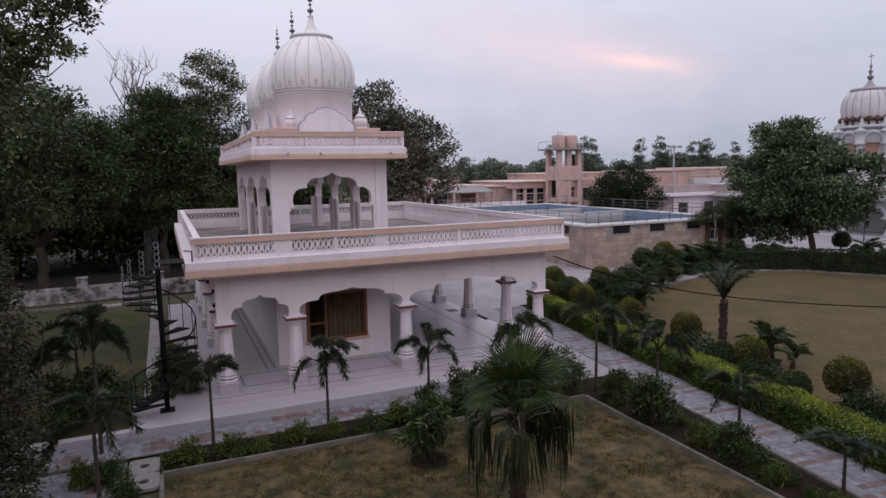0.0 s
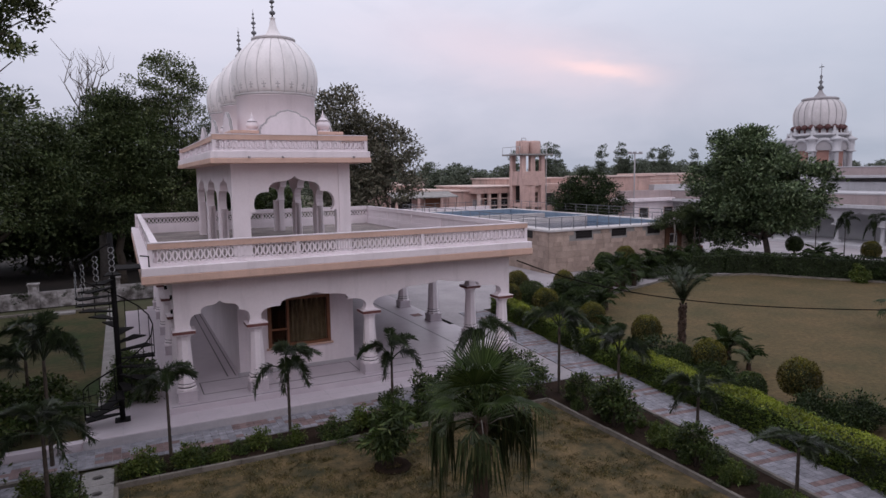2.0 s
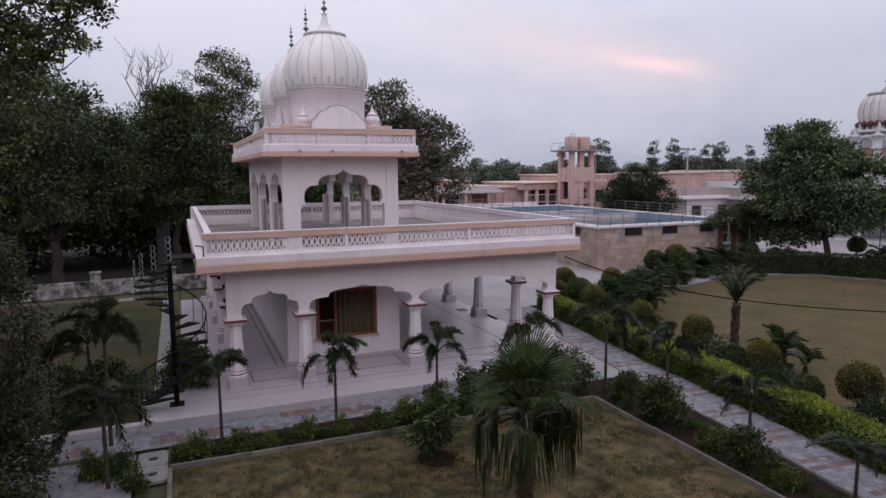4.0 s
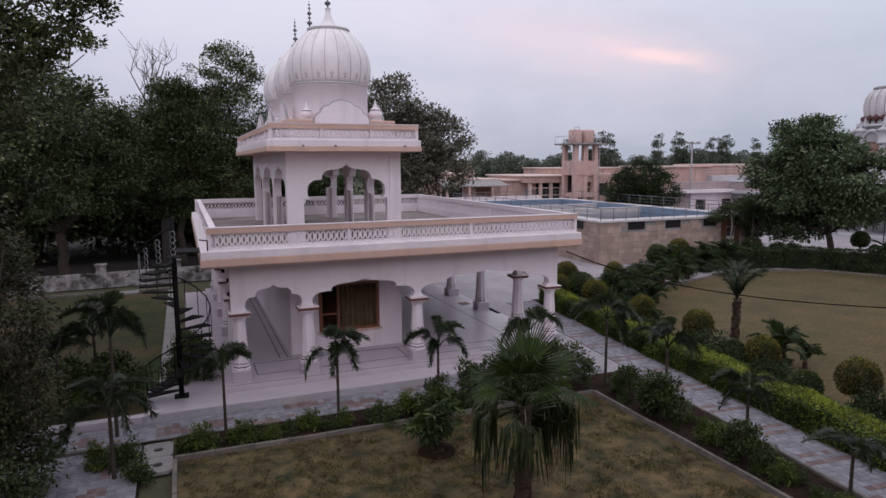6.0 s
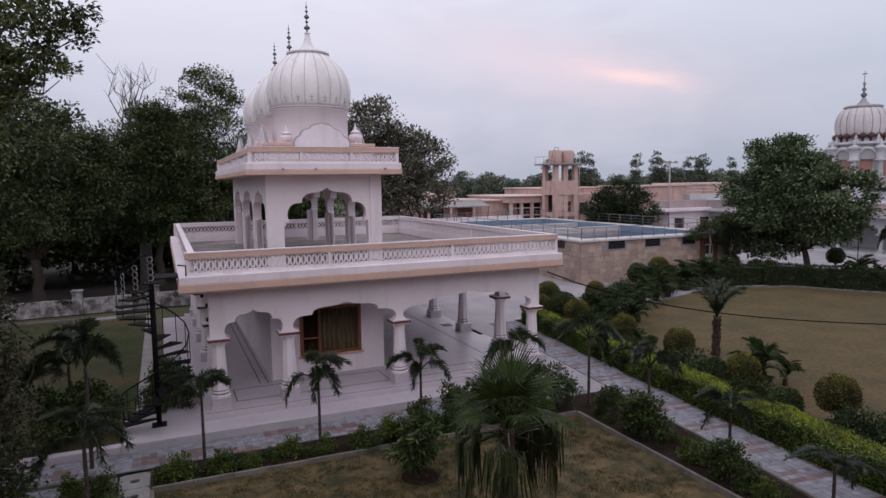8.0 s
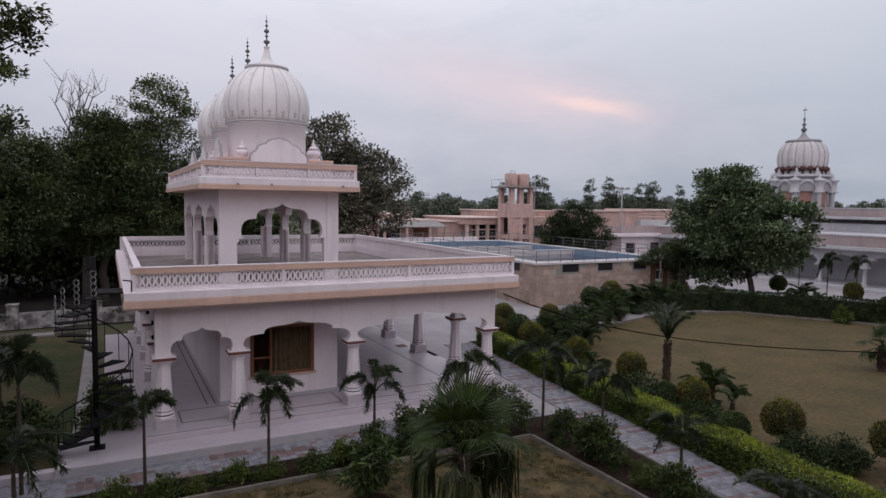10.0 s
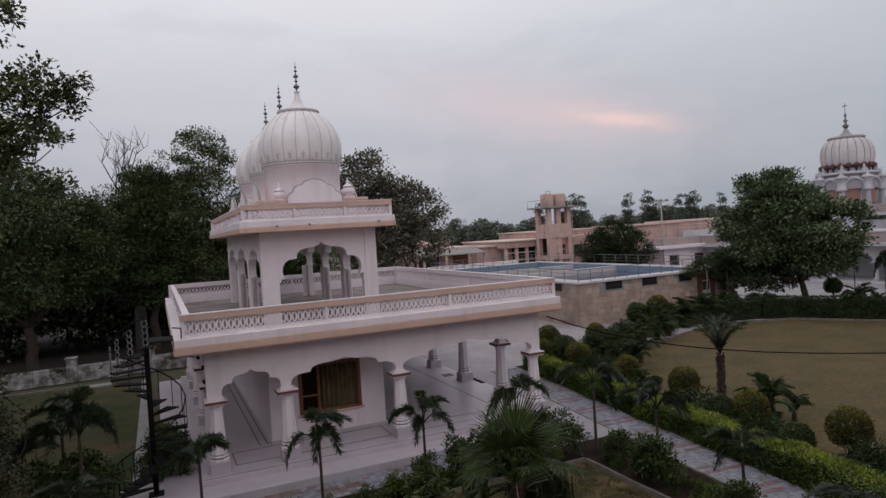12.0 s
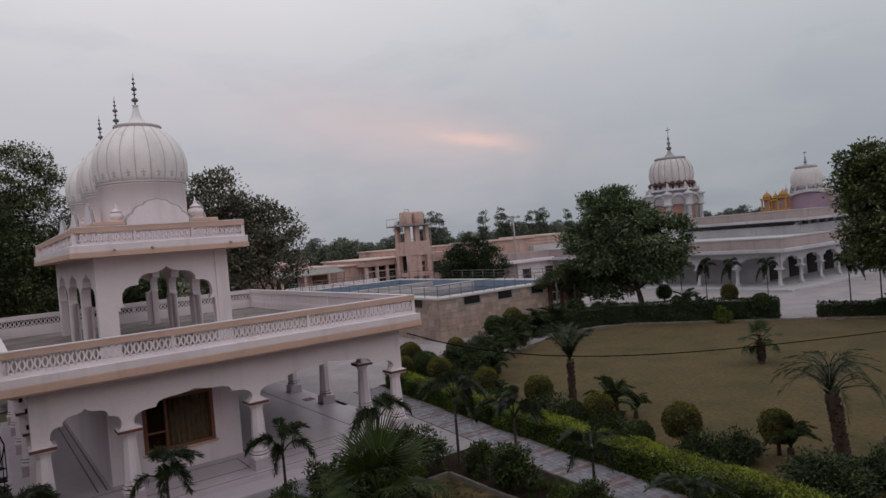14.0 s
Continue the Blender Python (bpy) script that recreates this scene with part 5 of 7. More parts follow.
# ---- white arcaded temple on the east ----
temple = thing("arcaded_temple", (46, 22.6, 0), "white arcaded temple with pink parapets and domes", "temple", world=True)
FX, FY = 46.0, 22.6
block(temple, FX - 1.2, FY - 1.2, 80, 48, 1.6, 1.85, TEMPLE, "plinth")
block(temple, FX + 3.0, FY + 3.0, 80, 47.6, 1.85, 4.35, INNER, "inner_wall")
ys = [FY + 0.3 + 3.15 * k for k in range(9)]
xs2 = [FX + 0.3 + 3.15 * k for k in range(11)]
TC = temple_column_meshes(1.35)
for me in [m[1] for m in TC]:
    me.name = "temple_" + me.name
for x, y in [(FX + 0.3, y) for y in ys] + [(x, FY + 0.3) for x in xs2[1:]]:
    base = None
    for nm, me, mm in TC:
        if not me.materials:
            me.materials.append(mm)
        if base is None:
            base = part("temple_column", me, mm, temple, at=Matrix.Translation((x, y, 1.85)))
        else:
            part(nm, me, mm, base)
arcade([y - FY for y in ys], (FX + 0.45, FY, 0), (0, 1), 3.2, 4.05, 4.35, 0.3, parent=temple, material=TEMPLE, over=0.0)
arcade([x - FX for x in xs2], (FX, FY + 0.15, 0), (1, 0), 3.2, 4.05, 4.35, 0.3, parent=temple, material=TEMPLE, over=0.0)
for k in range(8):
    block(temple, FX + 4.2 + 3.15 * k, FY + 2.9, FX + 5.8 + 3.15 * k, FY + 3.02, 1.9, 3.7, DARK, "dark_doorway", 0)
block(temple, FX - 0.6, FY - 0.6, 80, 48, 4.35, 4.6, TEMPLE, "eave")
block(temple, FX - 0.2, FY - 0.2, 80, 47.8, 4.6, 5.3, TEMPLE_PINK, "parapet")
block(temple, FX - 0.25, FY - 0.25, 80, 47.85, 5.3, 5.42, TEMPLE, "parapet_coping")
block(temple, FX + 4.6, FY + 0.6, 80, 33.2, 5.3, 6.08, TEMPLE, "upper_base")
block(temple, FX + 5.6, FY + 1.5, 80, 32.6, 6.08, 6.4, GROOVE, "clerestory", 0)
block(temple, FX + 4.0, FY - 0.2, 80, 33.6, 6.4, 6.6, TEMPLE, "upper_eave")
block(temple, FX + 4.6, FY + 0.3, 80, 33.4, 6.6, 7.2, TEMPLE_PINK, "upper_parapet")
block(temple, FX + 4.55, FY + 0.25, 80, 33.45, 7.2, 7.27, TEMPLE, "upper_coping")
for k in range(12):
    block(temple, FX + 5.2 + 1.5 * k, FY + 1.0, FX + 5.75 + 1.5 * k, FY + 1.3, 6.08, 6.4, TEMPLE, "clerestory_post", 0)
# a sloping triangular sunshade bracket on the terrace
bb = Build()
bb.slab([(0, 5.72), (0.9, 5.72), (0.9, 6.3)], (FX + 4.7, 24.4, 0), (0, -1), 0.25)
part("stair_cheek", bb, TEMPLE, temple)


def kiosk(cx, cy, z0, r, wall, panel, dome_mat, stripe, parent, tall, name, rise=1.05, spire=1.0, ribs=20, flare=0.0):
    """An eight-sided kiosk with arched panels, an eave and a ribbed dome."""
    bb = Build().lathe([(r * 1.25, z0), (r * 1.25, z0 + 0.5), (r, z0 + 0.7), (r, z0 + tall)], cx, cy, n=8, smooth=False, turn=math.pi / 8)
    body = part(name, bb, wall, parent)
    for k in range(8):
        a = math.pi / 4 * k
        d, s = Vector((math.cos(a), math.sin(a), 0)), Vector((-math.sin(a), math.cos(a), 0))
        c = Vector((cx, cy, 0)) + d * r * 0.928
        wd, h0, h1 = r * 0.22, z0 + 0.8, z0 + tall * 0.72
        line = [(-wd, h0), (wd, h0), (wd, h1)] + [(wd * math.cos(t), h1 + wd * 1.3 * math.sin(t)) for t in (0.4, 0.9, 1.57, 2.2, 2.7)] + [(-wd, h1)]
        bb = Build()
        bb.slab(line, c - d * 0.02, (s.x, s.y), -0.06)
        part("arched_panel", bb, panel, body)
        bb = Build()
        arch = [(wd * 1.45 * math.cos(t), h1 + wd * 1.75 * math.sin(t)) for t in [i * math.pi / 10 for i in range(11)]]
        bb.tube([c + s * u + d * 0.03 + Vector((0, 0, z)) for u, z in arch], r * 0.05, n=6)
        part("arch_moulding", bb, wall, body)
        e = Vector((cx, cy, 0)) + Vector((math.cos(a + math.pi / 8), math.sin(a + math.pi / 8), 0)) * r
        bb = Build().lathe([(r * 0.10, z0 + 0.6), (r * 0.085, z0 + tall * 0.8), (r * 0.12, z0 + tall), (r * 0.14, z0 + tall + 0.25), (r * 0.05, z0 + tall + 0.4), (r * 0.07, z0 + tall + 0.5), (0.01, z0 + tall + 0.8)], e.x, e.y, n=8)
        part("corner_shaft", bb, wall, body)
    zt = z0 + tall
    bb = Build().lathe([(r * 0.9, zt - 0.1), (r * 1.14, zt), (r * 1.14, zt + 0.1), (r * 0.88, zt + 0.22), (r * 0.86, zt + 0.6)], cx, cy, n=32)
    part("eave_ring", bb, wall, body)
    for k in range(20):
        a = 2 * math.pi * k / 20
        bb = Build().lathe([(0.02, zt + 0.46), (r * 0.12, zt + 0.54), (r * 0.15, zt + 0.68), (r * 0.10, zt + 0.84), (0.02, zt + 0.92)], cx + r * 0.90 * math.cos(a), cy + r * 0.90 * math.sin(a), n=8)
        part("lotus_petal", bb, stripe, body)
        bb = Build().lathe([(r * 0.045, zt + 0.2), (r * 0.045, zt + 0.5)], cx + r * 0.87 * math.cos(a), cy + r * 0.87 * math.sin(a), n=6)
        part("drum_strip", bb, stripe, body)
    rows = []
    dh = r * rise
    for i in range(15):
        t = i / 14
        rows.append(((0.88 + 0.10 * math.sin(min(1, t / 0.4) * math.pi / 2) if t < 0.4 else 0.42 + 0.56 * math.sqrt(max(0, 1 - ((t - 0.4) / 0.62) ** 2.2))) * r, zt + 0.6 + dh * t))
    bb = Build().lathe(rows, cx, cy, n=120, ridge=lambda a, k: 1.0 - 0.03 * max(0.0, 1 - min((a * 20 / 6.28318) % 1.0, 1 - (a * 20 / 6.28318) % 1.0) / 0.2))
    part("dome", bb, dome_mat, body)
    rib = Build().tube([(q * 0.985, 0, z) for q, z in rows], r * 0.012, n=4).mesh("rib")
    for k in range(ribs):
        part("rib", rib, GROOVE, body, at=Matrix.Translation((cx, cy, 0)) @ Matrix.Rotation(2 * math.pi * k / ribs, 4, "Z"))
    ztop = zt + 0.6 + dh
    bb = Build().lathe([(r * 0.52, ztop - 0.16), (r * 0.66, ztop - 0.08), (r * 0.70, ztop + 0.04), (r * 0.62, ztop + 0.14), (r * 0.40, ztop + 0.18), (r * 0.26, ztop + 0.22), (r * 0.13, ztop + 0.5 * spire), (r * 0.05, ztop + 0.85 * spire)], cx, cy, n=24)
    part("collar", bb, GROOVE, body)
    bb = Build().lathe([(r * q, ztop + h * spire) for q, h in ((0.05, 0.8), (0.13, 1.05), (0.03, 1.25), (0.09, 1.5), (0.02, 1.65), (0.06, 1.95), (0.015, 2.1), (0.01, 3.0))], cx, cy, n=8)
    bb.box(cx - 0.02, cy - 0.10 * r, ztop + 2.7 * spire, cx + 0.02, cy + 0.10 * r, ztop + 2.7 * spire + 0.07)
    part("finial", bb, SPIKE, body)
    if flare:
        # round bays with little domes at the corners, and curved hoods over the faces
        for k in range(8):
            a = math.pi / 4 * (k + 0.5)
            x, y = cx + flare * math.cos(a), cy + flare * math.sin(a)
            bb = Build().lathe([(0.30, z0), (0.24, z0 + 0.3), (0.20, zt - 1.5), (0.26, zt - 1.4)], x, y, n=10)
            part("corner_pier", bb, TEMPLE, body)
            bb = Build().lathe([(0.24, zt - 1.4), (0.46, zt - 1.36), (0.46, zt - 1.3), (0.32, zt - 1.24), (0.34, zt - 0.45), (0.52, zt - 0.38), (0.52, zt - 0.3), (0.3, zt - 0.2), (0.1, zt - 0.08), (0.05, zt + 0.15), (0.01, zt + 0.4)], x, y, n=14)
            part("corner_cupola", bb, TEMPLE, body)
            a = math.pi / 4 * k
            d, s = Vector((math.cos(a), math.sin(a), 0)), Vector((-math.sin(a), math.cos(a), 0))
            c = Vector((cx, cy, 0)) + d * (r + 0.15)
            arch = [(0.78 * math.cos(q), zt - 1.25 + 0.9 * math.sin(q)) for q in [i * math.pi / 12 for i in range(13)]]
            bb = Build().tube([c + s * u + Vector((0, 0, z)) for u, z in arch], 0.14, n=8)
            part("curved_hood", bb, TEMPLE, body)
            bb = Build().slab([(0.70 * math.cos(q), zt - 1.25 + 0.82 * math.sin(q)) for q in [i * math.pi / 12 for i in range(13)]], c - d * 0.45, (s.x, s.y), -0.4)
            part("hood_panel", bb, GROOVE, body)


kiosk(54.0, 36.1, 5.9, 2.06, TEMPLE, BRICK_RED, TEMPLE_DOME, DARK_MAROON, temple, 4.0, "dome_kiosk", rise=1.2, ribs=20, flare=2.4)
bb = Build().lathe([(3.9, 5.3), (3.5, 5.9), (3.2, 6.5), (3.05, 6.9), (0.5, 6.95)], 54.0, 36.1, n=4, smooth=False, turn=math.pi / 4)
part("kiosk_base", bb, TEMPLE, temple, "white sloping base under the dome")
kiosk(58.0, 45.2, 5.4, 0.95, TEMPLE, PINK_PALE, TEMPLE_DOME, PINK_PALE, temple, 2.0, "small_dome_kiosk", rise=1.2, spire=0.5)
kiosk(57.2, 25.45, 6.4, 1.24, TEMPLE, TEMPLE, TEMPLE_DOME, GROOVE, temple, 2.0, "small_dome_kiosk", rise=1.36, spire=0.45, ribs=0)
# the mauve gable with a curved white roof line
arch = [(0.0, 8.2), (0.25, 8.36), (0.7, 8.5), (1.2, 8.58), (1.65, 8.6), (2.1, 8.58), (2.6, 8.5), (3.05, 8.36), (3.3, 8.2)]
bb = Build().slab([(0, 7.25), (3.3, 7.25)] + arch[::-1], (55.2, 22.75, 0), (0, 1), -2.2)
part("mauve_gable", bb, PURPLE, temple, "mauve gable with a curved roof line")
bb = Build().slab(arch + [(u, z + 0.24) for u, z in arch[::-1]], (54.95, 22.75, 0), (0, 1), -2.6)
part("curved_roof", bb, TEMPLE, temple)
for y in (22.8, 26.1):
    bb = Build().lathe([(0.14, 7.3), (0.12, 8.3), (0.2, 8.4), (0.2, 8.55), (0.1, 8.7), (0.16, 8.9), (0.03, 9.1), (0.01, 9.45)], 54.9, y, n=10)
    part("corner_finial", bb, TEMPLE_PINK, temple)
for k, (y, w, z) in enumerate(((27.25, 0.34, 8.25), (26.55, 0.26, 8.1), (25.95, 0.34, 8.3))):
    bb = Build()
    for dx, dy in ((-w, -w), (w, -w), (w, w), (-w, w)):
        bb.lathe([(0.10, 7.2), (0.10, 7.45), (0.07, 7.5), (0.065, z - 0.1), (0.11, z)], 54.0 + dx * 0.9, y + dy * 0.9, n=8)
    bb.box(54.0 - w, y - w, 7.2, 54.0 + w, y + w, 7.45)
    bb.box(53.92 - w, y - w - 0.06, z, 54.08 + w, y + w + 0.06, z + 0.13)
    bb.lathe([(w, z + 0.13), (w * 1.05, z + 0.25), (w * 0.8, z + 0.42), (w * 0.3, z + 0.56), (0.03, z + 0.62), (0.01, z + 0.8)], 54.0, y, n=14)
    kio = part("ochre_kiosk", bb, OCHRE, temple, "small ochre domed kiosk")
    bb = Build().box(54.0 - w * 0.6, y - w * 0.6, 7.45, 54.0 + w * 0.6, y + w * 0.6, z)
    part("red_panel", bb, BRICK_RED, kio)
# the temple stands a good way behind the lawn: its floor is a low step above the court
temple.matrix_basis = Matrix.Translation((0.1, 0.25, 7.17)) @ Matrix.Scale(1.3, 4) @ Matrix.Translation((-0.1, -0.25, -7.17)) @ temple.matrix_basis
sheet("paving_temple", 38.0, -30.0, 120.0, 57.0, 0.004, COURT, "pale paving before the temple", "paving")
for k in range(3):
    b = Build()
    b.box(44.0 - 0.0, 18.2 + 0.9 * k, 0.03, 44.6, 18.9 + 0.9 * k, 0.1)
    solo("mat_red", b, PAVER_RED, "faded red paving strip at the gate", "paving strip", group="strips at the gate")
# cable that sags from the eave across the lawn
b = Build()
run = Vector((36.9, -16.4)).normalized()
pts = [(13.1 + run.x * s, 20.4 + run.y * s, 1.45 + 2.4 * math.exp(-s / 5.6) + 0.0012 * max(0, s - 20) ** 2) for s in range(0, 56)]
b.tube(pts, 0.022, n=6)
solo("overhead_cable", b, RUBBER, "black cable sagging over the lawn from the eave", "cable")

# ---- trees ----
def limb(p, q, r0, r1, bend, r, n=5):
    p, q = Vector(p), Vector(q)
    mid = [p.lerp(q, t / n) for t in range(n + 1)]
    for k in range(1, n):
        mid[k] += Vector(r.normal(size=3)) * bend * (q - p).length * 0.12
    return mid, [r0 + (r1 - r0) * t / n for t in range(n + 1)]


def trunk_mesh(height, fork, r0, blobs, r, twigs=2, lean=(0, 0)):
    """A tapered trunk with limbs that reach into the blobs of the crown."""
    b = Build()
    top = Vector((lean[0], lean[1], fork))
    pts, rad = limb((0, 0, -0.1), top, r0, r0 * 0.7, 0.25, r)
    rad[0] = r0 * 1.35
    b.tube(pts, rad, n=10)
    for c, size in blobs:
        e = Vector(c) + Vector((0, 0, -0.2 * size[2]))
        pts, rad = limb(top, e, r0 * 0.45, r0 * 0.10, 0.6, r, 6)
        b.tube(pts, rad, n=7)
        for _ in range(twigs):
            u = Vector(unit(r.normal(size=3)))
            e2 = Vector(c) + Vector((u.x * size[0], u.y * size[1], abs(u.z) * size[2])) * 0.8
            p2, rad2 = limb(pts[3 + r.integers(0, 3)], e2, r0 * 0.16, r0 * 0.03, 0.7, r, 4)
            b.tube(p2, rad2, n=5)
    return b


def tree(at, blobs, label, material, fork=2.5, r0=0.25, clumps=260, per=60, size=0.22, seed=1, clump=0.5, name="tree", bark=BARK, group="", hollow=0.5, twigs=2, lean=(0, 0)):
    r = np.random.default_rng(seed)
    root = thing(name, (at[0], at[1], 0), label, "tree", group=group)
    part("trunk", trunk_mesh(0, fork, r0, blobs, r, twigs, lean), bark, root)
    part("crown", quads("crown", crown_leaves(blobs, clumps, per, size, size * 0.55, clump=clump, r=r, hollow=hollow), material), material, root)
    return root


# the tall belt of trees beyond the boundary wall
tree((3.2, 49), [((0.2, 0, 12.4), (2.3, 2.2, 2.8)), ((-1.6, 0.4, 10.2), (2.2, 2.2, 2.2)), ((1.9, 0.2, 9.4), (2.0, 2.0, 2.4)), ((0, 0, 7.0), (3.0, 2.8, 2.4)), ((-2.6, 0.3, 6.6), (2.0, 2.0, 2.4))],
     "tall leafy tree with an open crown beyond the wall", TREE_MID, fork=4.5, r0=0.3, clumps=210, per=210, size=0.19, seed=17, clump=0.55, group="trees beyond the wall", hollow=0.35, twigs=4)
tree((-0.2, 48), [((0.2, 0, 10.9), (1.5, 1.6, 1.8)), ((-1.4, 0, 9.4), (1.5, 1.8, 1.9)), ((1.8, 0, 9.6), (1.7, 2.0, 2.3)), ((0, 0, 6.6), (3.2, 2.6, 2.8))],
     "tall dark leafy tree beyond the wall", TREE_DARK, fork=4, r0=0.3, clumps=250, per=230, size=0.19, seed=12, clump=0.62, group="trees beyond the wall", hollow=0.35, twigs=3)
tree((-7.0, 45), [((0, 0, 9.4), (3.0, 2.6, 2.5)), ((3.0, 0, 7.4), (2.3, 2.3, 2.3)), ((3.3, 0, 8.9), (1.5, 1.6, 1.8)), ((-3.0, 0, 8.0), (3.0, 2.5, 2.8)), ((1.7, -0.2, 5.8), (2.6, 2.2, 1.4)), ((-3.0, -0.5, 5.2), (3.0, 2.4, 1.8))],
     "dark spreading tree beyond the wall", TREE_DARK, fork=3, r0=0.35, clumps=340, per=230, size=0.19, seed=13, clump=0.62, group="trees beyond the wall", hollow=0.4)
tree((-14.0, 44), [((0, 0, 10.6), (3.0, 2.8, 2.6)), ((-2.6, 0, 8.4), (3.0, 2.6, 2.8)), ((2.6, 0, 8.2), (3.0, 2.6, 2.8)), ((0, -0.5, 5.4), (3.8, 2.6, 2.0))],
     "dark spreading tree beyond the wall", TREE_DARK, fork=3, r0=0.35, clumps=280, per=230, size=0.19, seed=14, clump=0.66, group="trees beyond the wall", hollow=0.4)
for k, (x, y, h) in enumerate(((-4, 56, 9.5), (1, 57, 9.0), (6.5, 55, 8.0), (-10, 55, 9.5), (-18, 53, 10), (11, 58, 7.0), (-24, 46, 10), (-30, 40, 11), (-26, 58, 11), (-36, 50, 12), (-13, 62, 9), (-20, 64, 9.5), (-7, 63, 9), (-1, 65, 8.5), (-28, 66, 10), (4.5, 66, 8))):
    tree((x, y), [((0, 0, h - 2.4), (2.8, 2.6, 2.4)), ((-1.6, 0, h - 4.2), (2.6, 2.4, 2.6)), ((1.8, 0, h - 4.4), (2.6, 2.4, 2.6)), ((0, 0, 2.9), (3.6, 2.6, 2.4))],
         "dense dark tree in the belt behind", TREE_DARK, fork=1.6, r0=0.28, clumps=190, per=80, size=0.42, seed=30 + k, clump=0.7, group="trees beyond the wall", hollow=0.45)
tree((16.8, 50), [((-1.0, 0, 11.6), (2.6, 2.3, 2.2)), ((-2.6, 0, 9.6), (2.0, 2.0, 2.2)), ((1.2, 0, 10.2), (2.2, 2.0, 1.9))],
     "greyish half-bare tree behind the roof pavilion", TREE_GREY, fork=5, r0=0.32, clumps=330, per=34, size=0.30, seed=51, clump=0.5, group="trees beyond the wall", hollow=0.3, twigs=6)
tree((19.0, 49), [((0.6, 0, 9.0), (2.2, 2.0, 1.8)), ((-1.4, 0, 7.6), (2.2, 2.0, 2.0)), ((-3.4, 0.4, 6.6), (2.6, 2.0, 2.6)), ((0.9, 0, 6.6), (2.0, 2.0, 1.6)), ((-3.0, 0.3, 4.2), (2.6, 2.2, 2.2))],
     "greyish green tree behind the roof pavilion", TREE_GREY, fork=3.2, r0=0.28, clumps=380, per=50, size=0.30, seed=52, clump=0.5, group="trees beyond the wall", hollow=0.4, twigs=3)
# a bare pale tree among them
r = np.random.default_rng(61)
bare = thing("bare_tree", (-1.3, 50.6, 0), "bare pale tree with thin branches", "tree")
b = Build()
b.tube([(0, 0, -0.1), (0.1, 0, 4), (0, 0, 10)], [0.3, 0.22, 0.12], n=8)
part("trunk", b, BARK_PALE, bare)
for k in range(16):
    b = Build()
    e = Vector((r.uniform(-2.2, 2.6), r.uniform(-1, 1), r.uniform(12.5, 16.8)))
    pts, rad = limb((0.05, 0, 7.0 + 0.2 * k), e, 0.07, 0.014, 0.5, r, 6)
    b.tube(pts, rad, n=6)
    for _ in range(9):
        i = r.integers(2, 6)
        q = pts[i] + Vector((r.uniform(-0.8, 0.8), r.uniform(-0.5, 0.5), r.uniform(0.3, 1.5)))
        p2, r2 = limb(pts[i], q, 0.024, 0.009, 0.5, r, 3)
        b.tube(p2, r2, n=4)
    part("branch", b, BARK_PALE, bare)

# dark trees on the west side of the garden
tree((-8.6, 27), [((0.2, 0, 9.9), (2.5, 2.6, 2.2)), ((-1.6, 0, 8.2), (3.0, 3.0, 2.6)), ((1.0, 0, 7.0), (2.4, 2.8, 2.2)), ((0.4, 0, 4.8), (2.8, 2.8, 2.2)), ((-2.6, 0, 5.4), (2.8, 2.8, 2.6)), ((4.3, 0, 8.9), (1.5, 1.8, 1.6)), ((3.3, 0, 6.9), (1.8, 2.0, 1.7))],
     "dense dark broadleaf tree over the west lawn", TREE_DARK, fork=2.4, r0=0.32, clumps=400, per=220, size=0.17, seed=71, clump=0.50, hollow=0.45)
tree((-7.6, 20), [((0, 0, 6.8), (2.3, 2.4, 2.2)), ((0.9, 0, 4.9), (2.1, 2.2, 1.9)), ((-1.5, 0, 4.6), (2.4, 2.4, 2.2)), ((0.6, -0.4, 2.6), (2.0, 1.8, 1.6))],
     "dark broadleaf tree beside the west path", TREE_DARK, fork=1.8, r0=0.26, clumps=300, per=220, size=0.14, seed=72, clump=0.40, hollow=0.45)
tree((-4.6, 12.2), [((1.6, 1.8, 9.9), (1.3, 1.2, 1.1)), ((3.0, 1.8, 9.75), (0.6, 0.6, 0.6)), ((2.9, 1.8, 10.4), (0.75, 0.6, 0.3)), ((3.75, 1.8, 10.25), (0.28, 0.25, 0.12)), ((1.6, 1.8, 11.6), (1.2, 1.0, 0.6)), ((2.2, 1.8, 9.0), (0.5, 0.6, 0.6)), ((1.9, 1.8, 8.6), (0.9, 0.8, 0.7)),
                    ((3.1, 1.8, 9.2), (0.4, 0.3, 0.3)), ((-1.0, 0, 9.6), (2.2, 2.0, 1.6)), ((0.2, 1.2, 7.0), (1.6, 1.4, 1.2))],
     "leafy tree with drooping branches near the viewer", TREE_MID, fork=9.3, r0=0.08, clumps=620, per=48, size=0.112, seed=73, clump=0.15, hollow=0.2, twigs=3, lean=(0.9, 1.4))
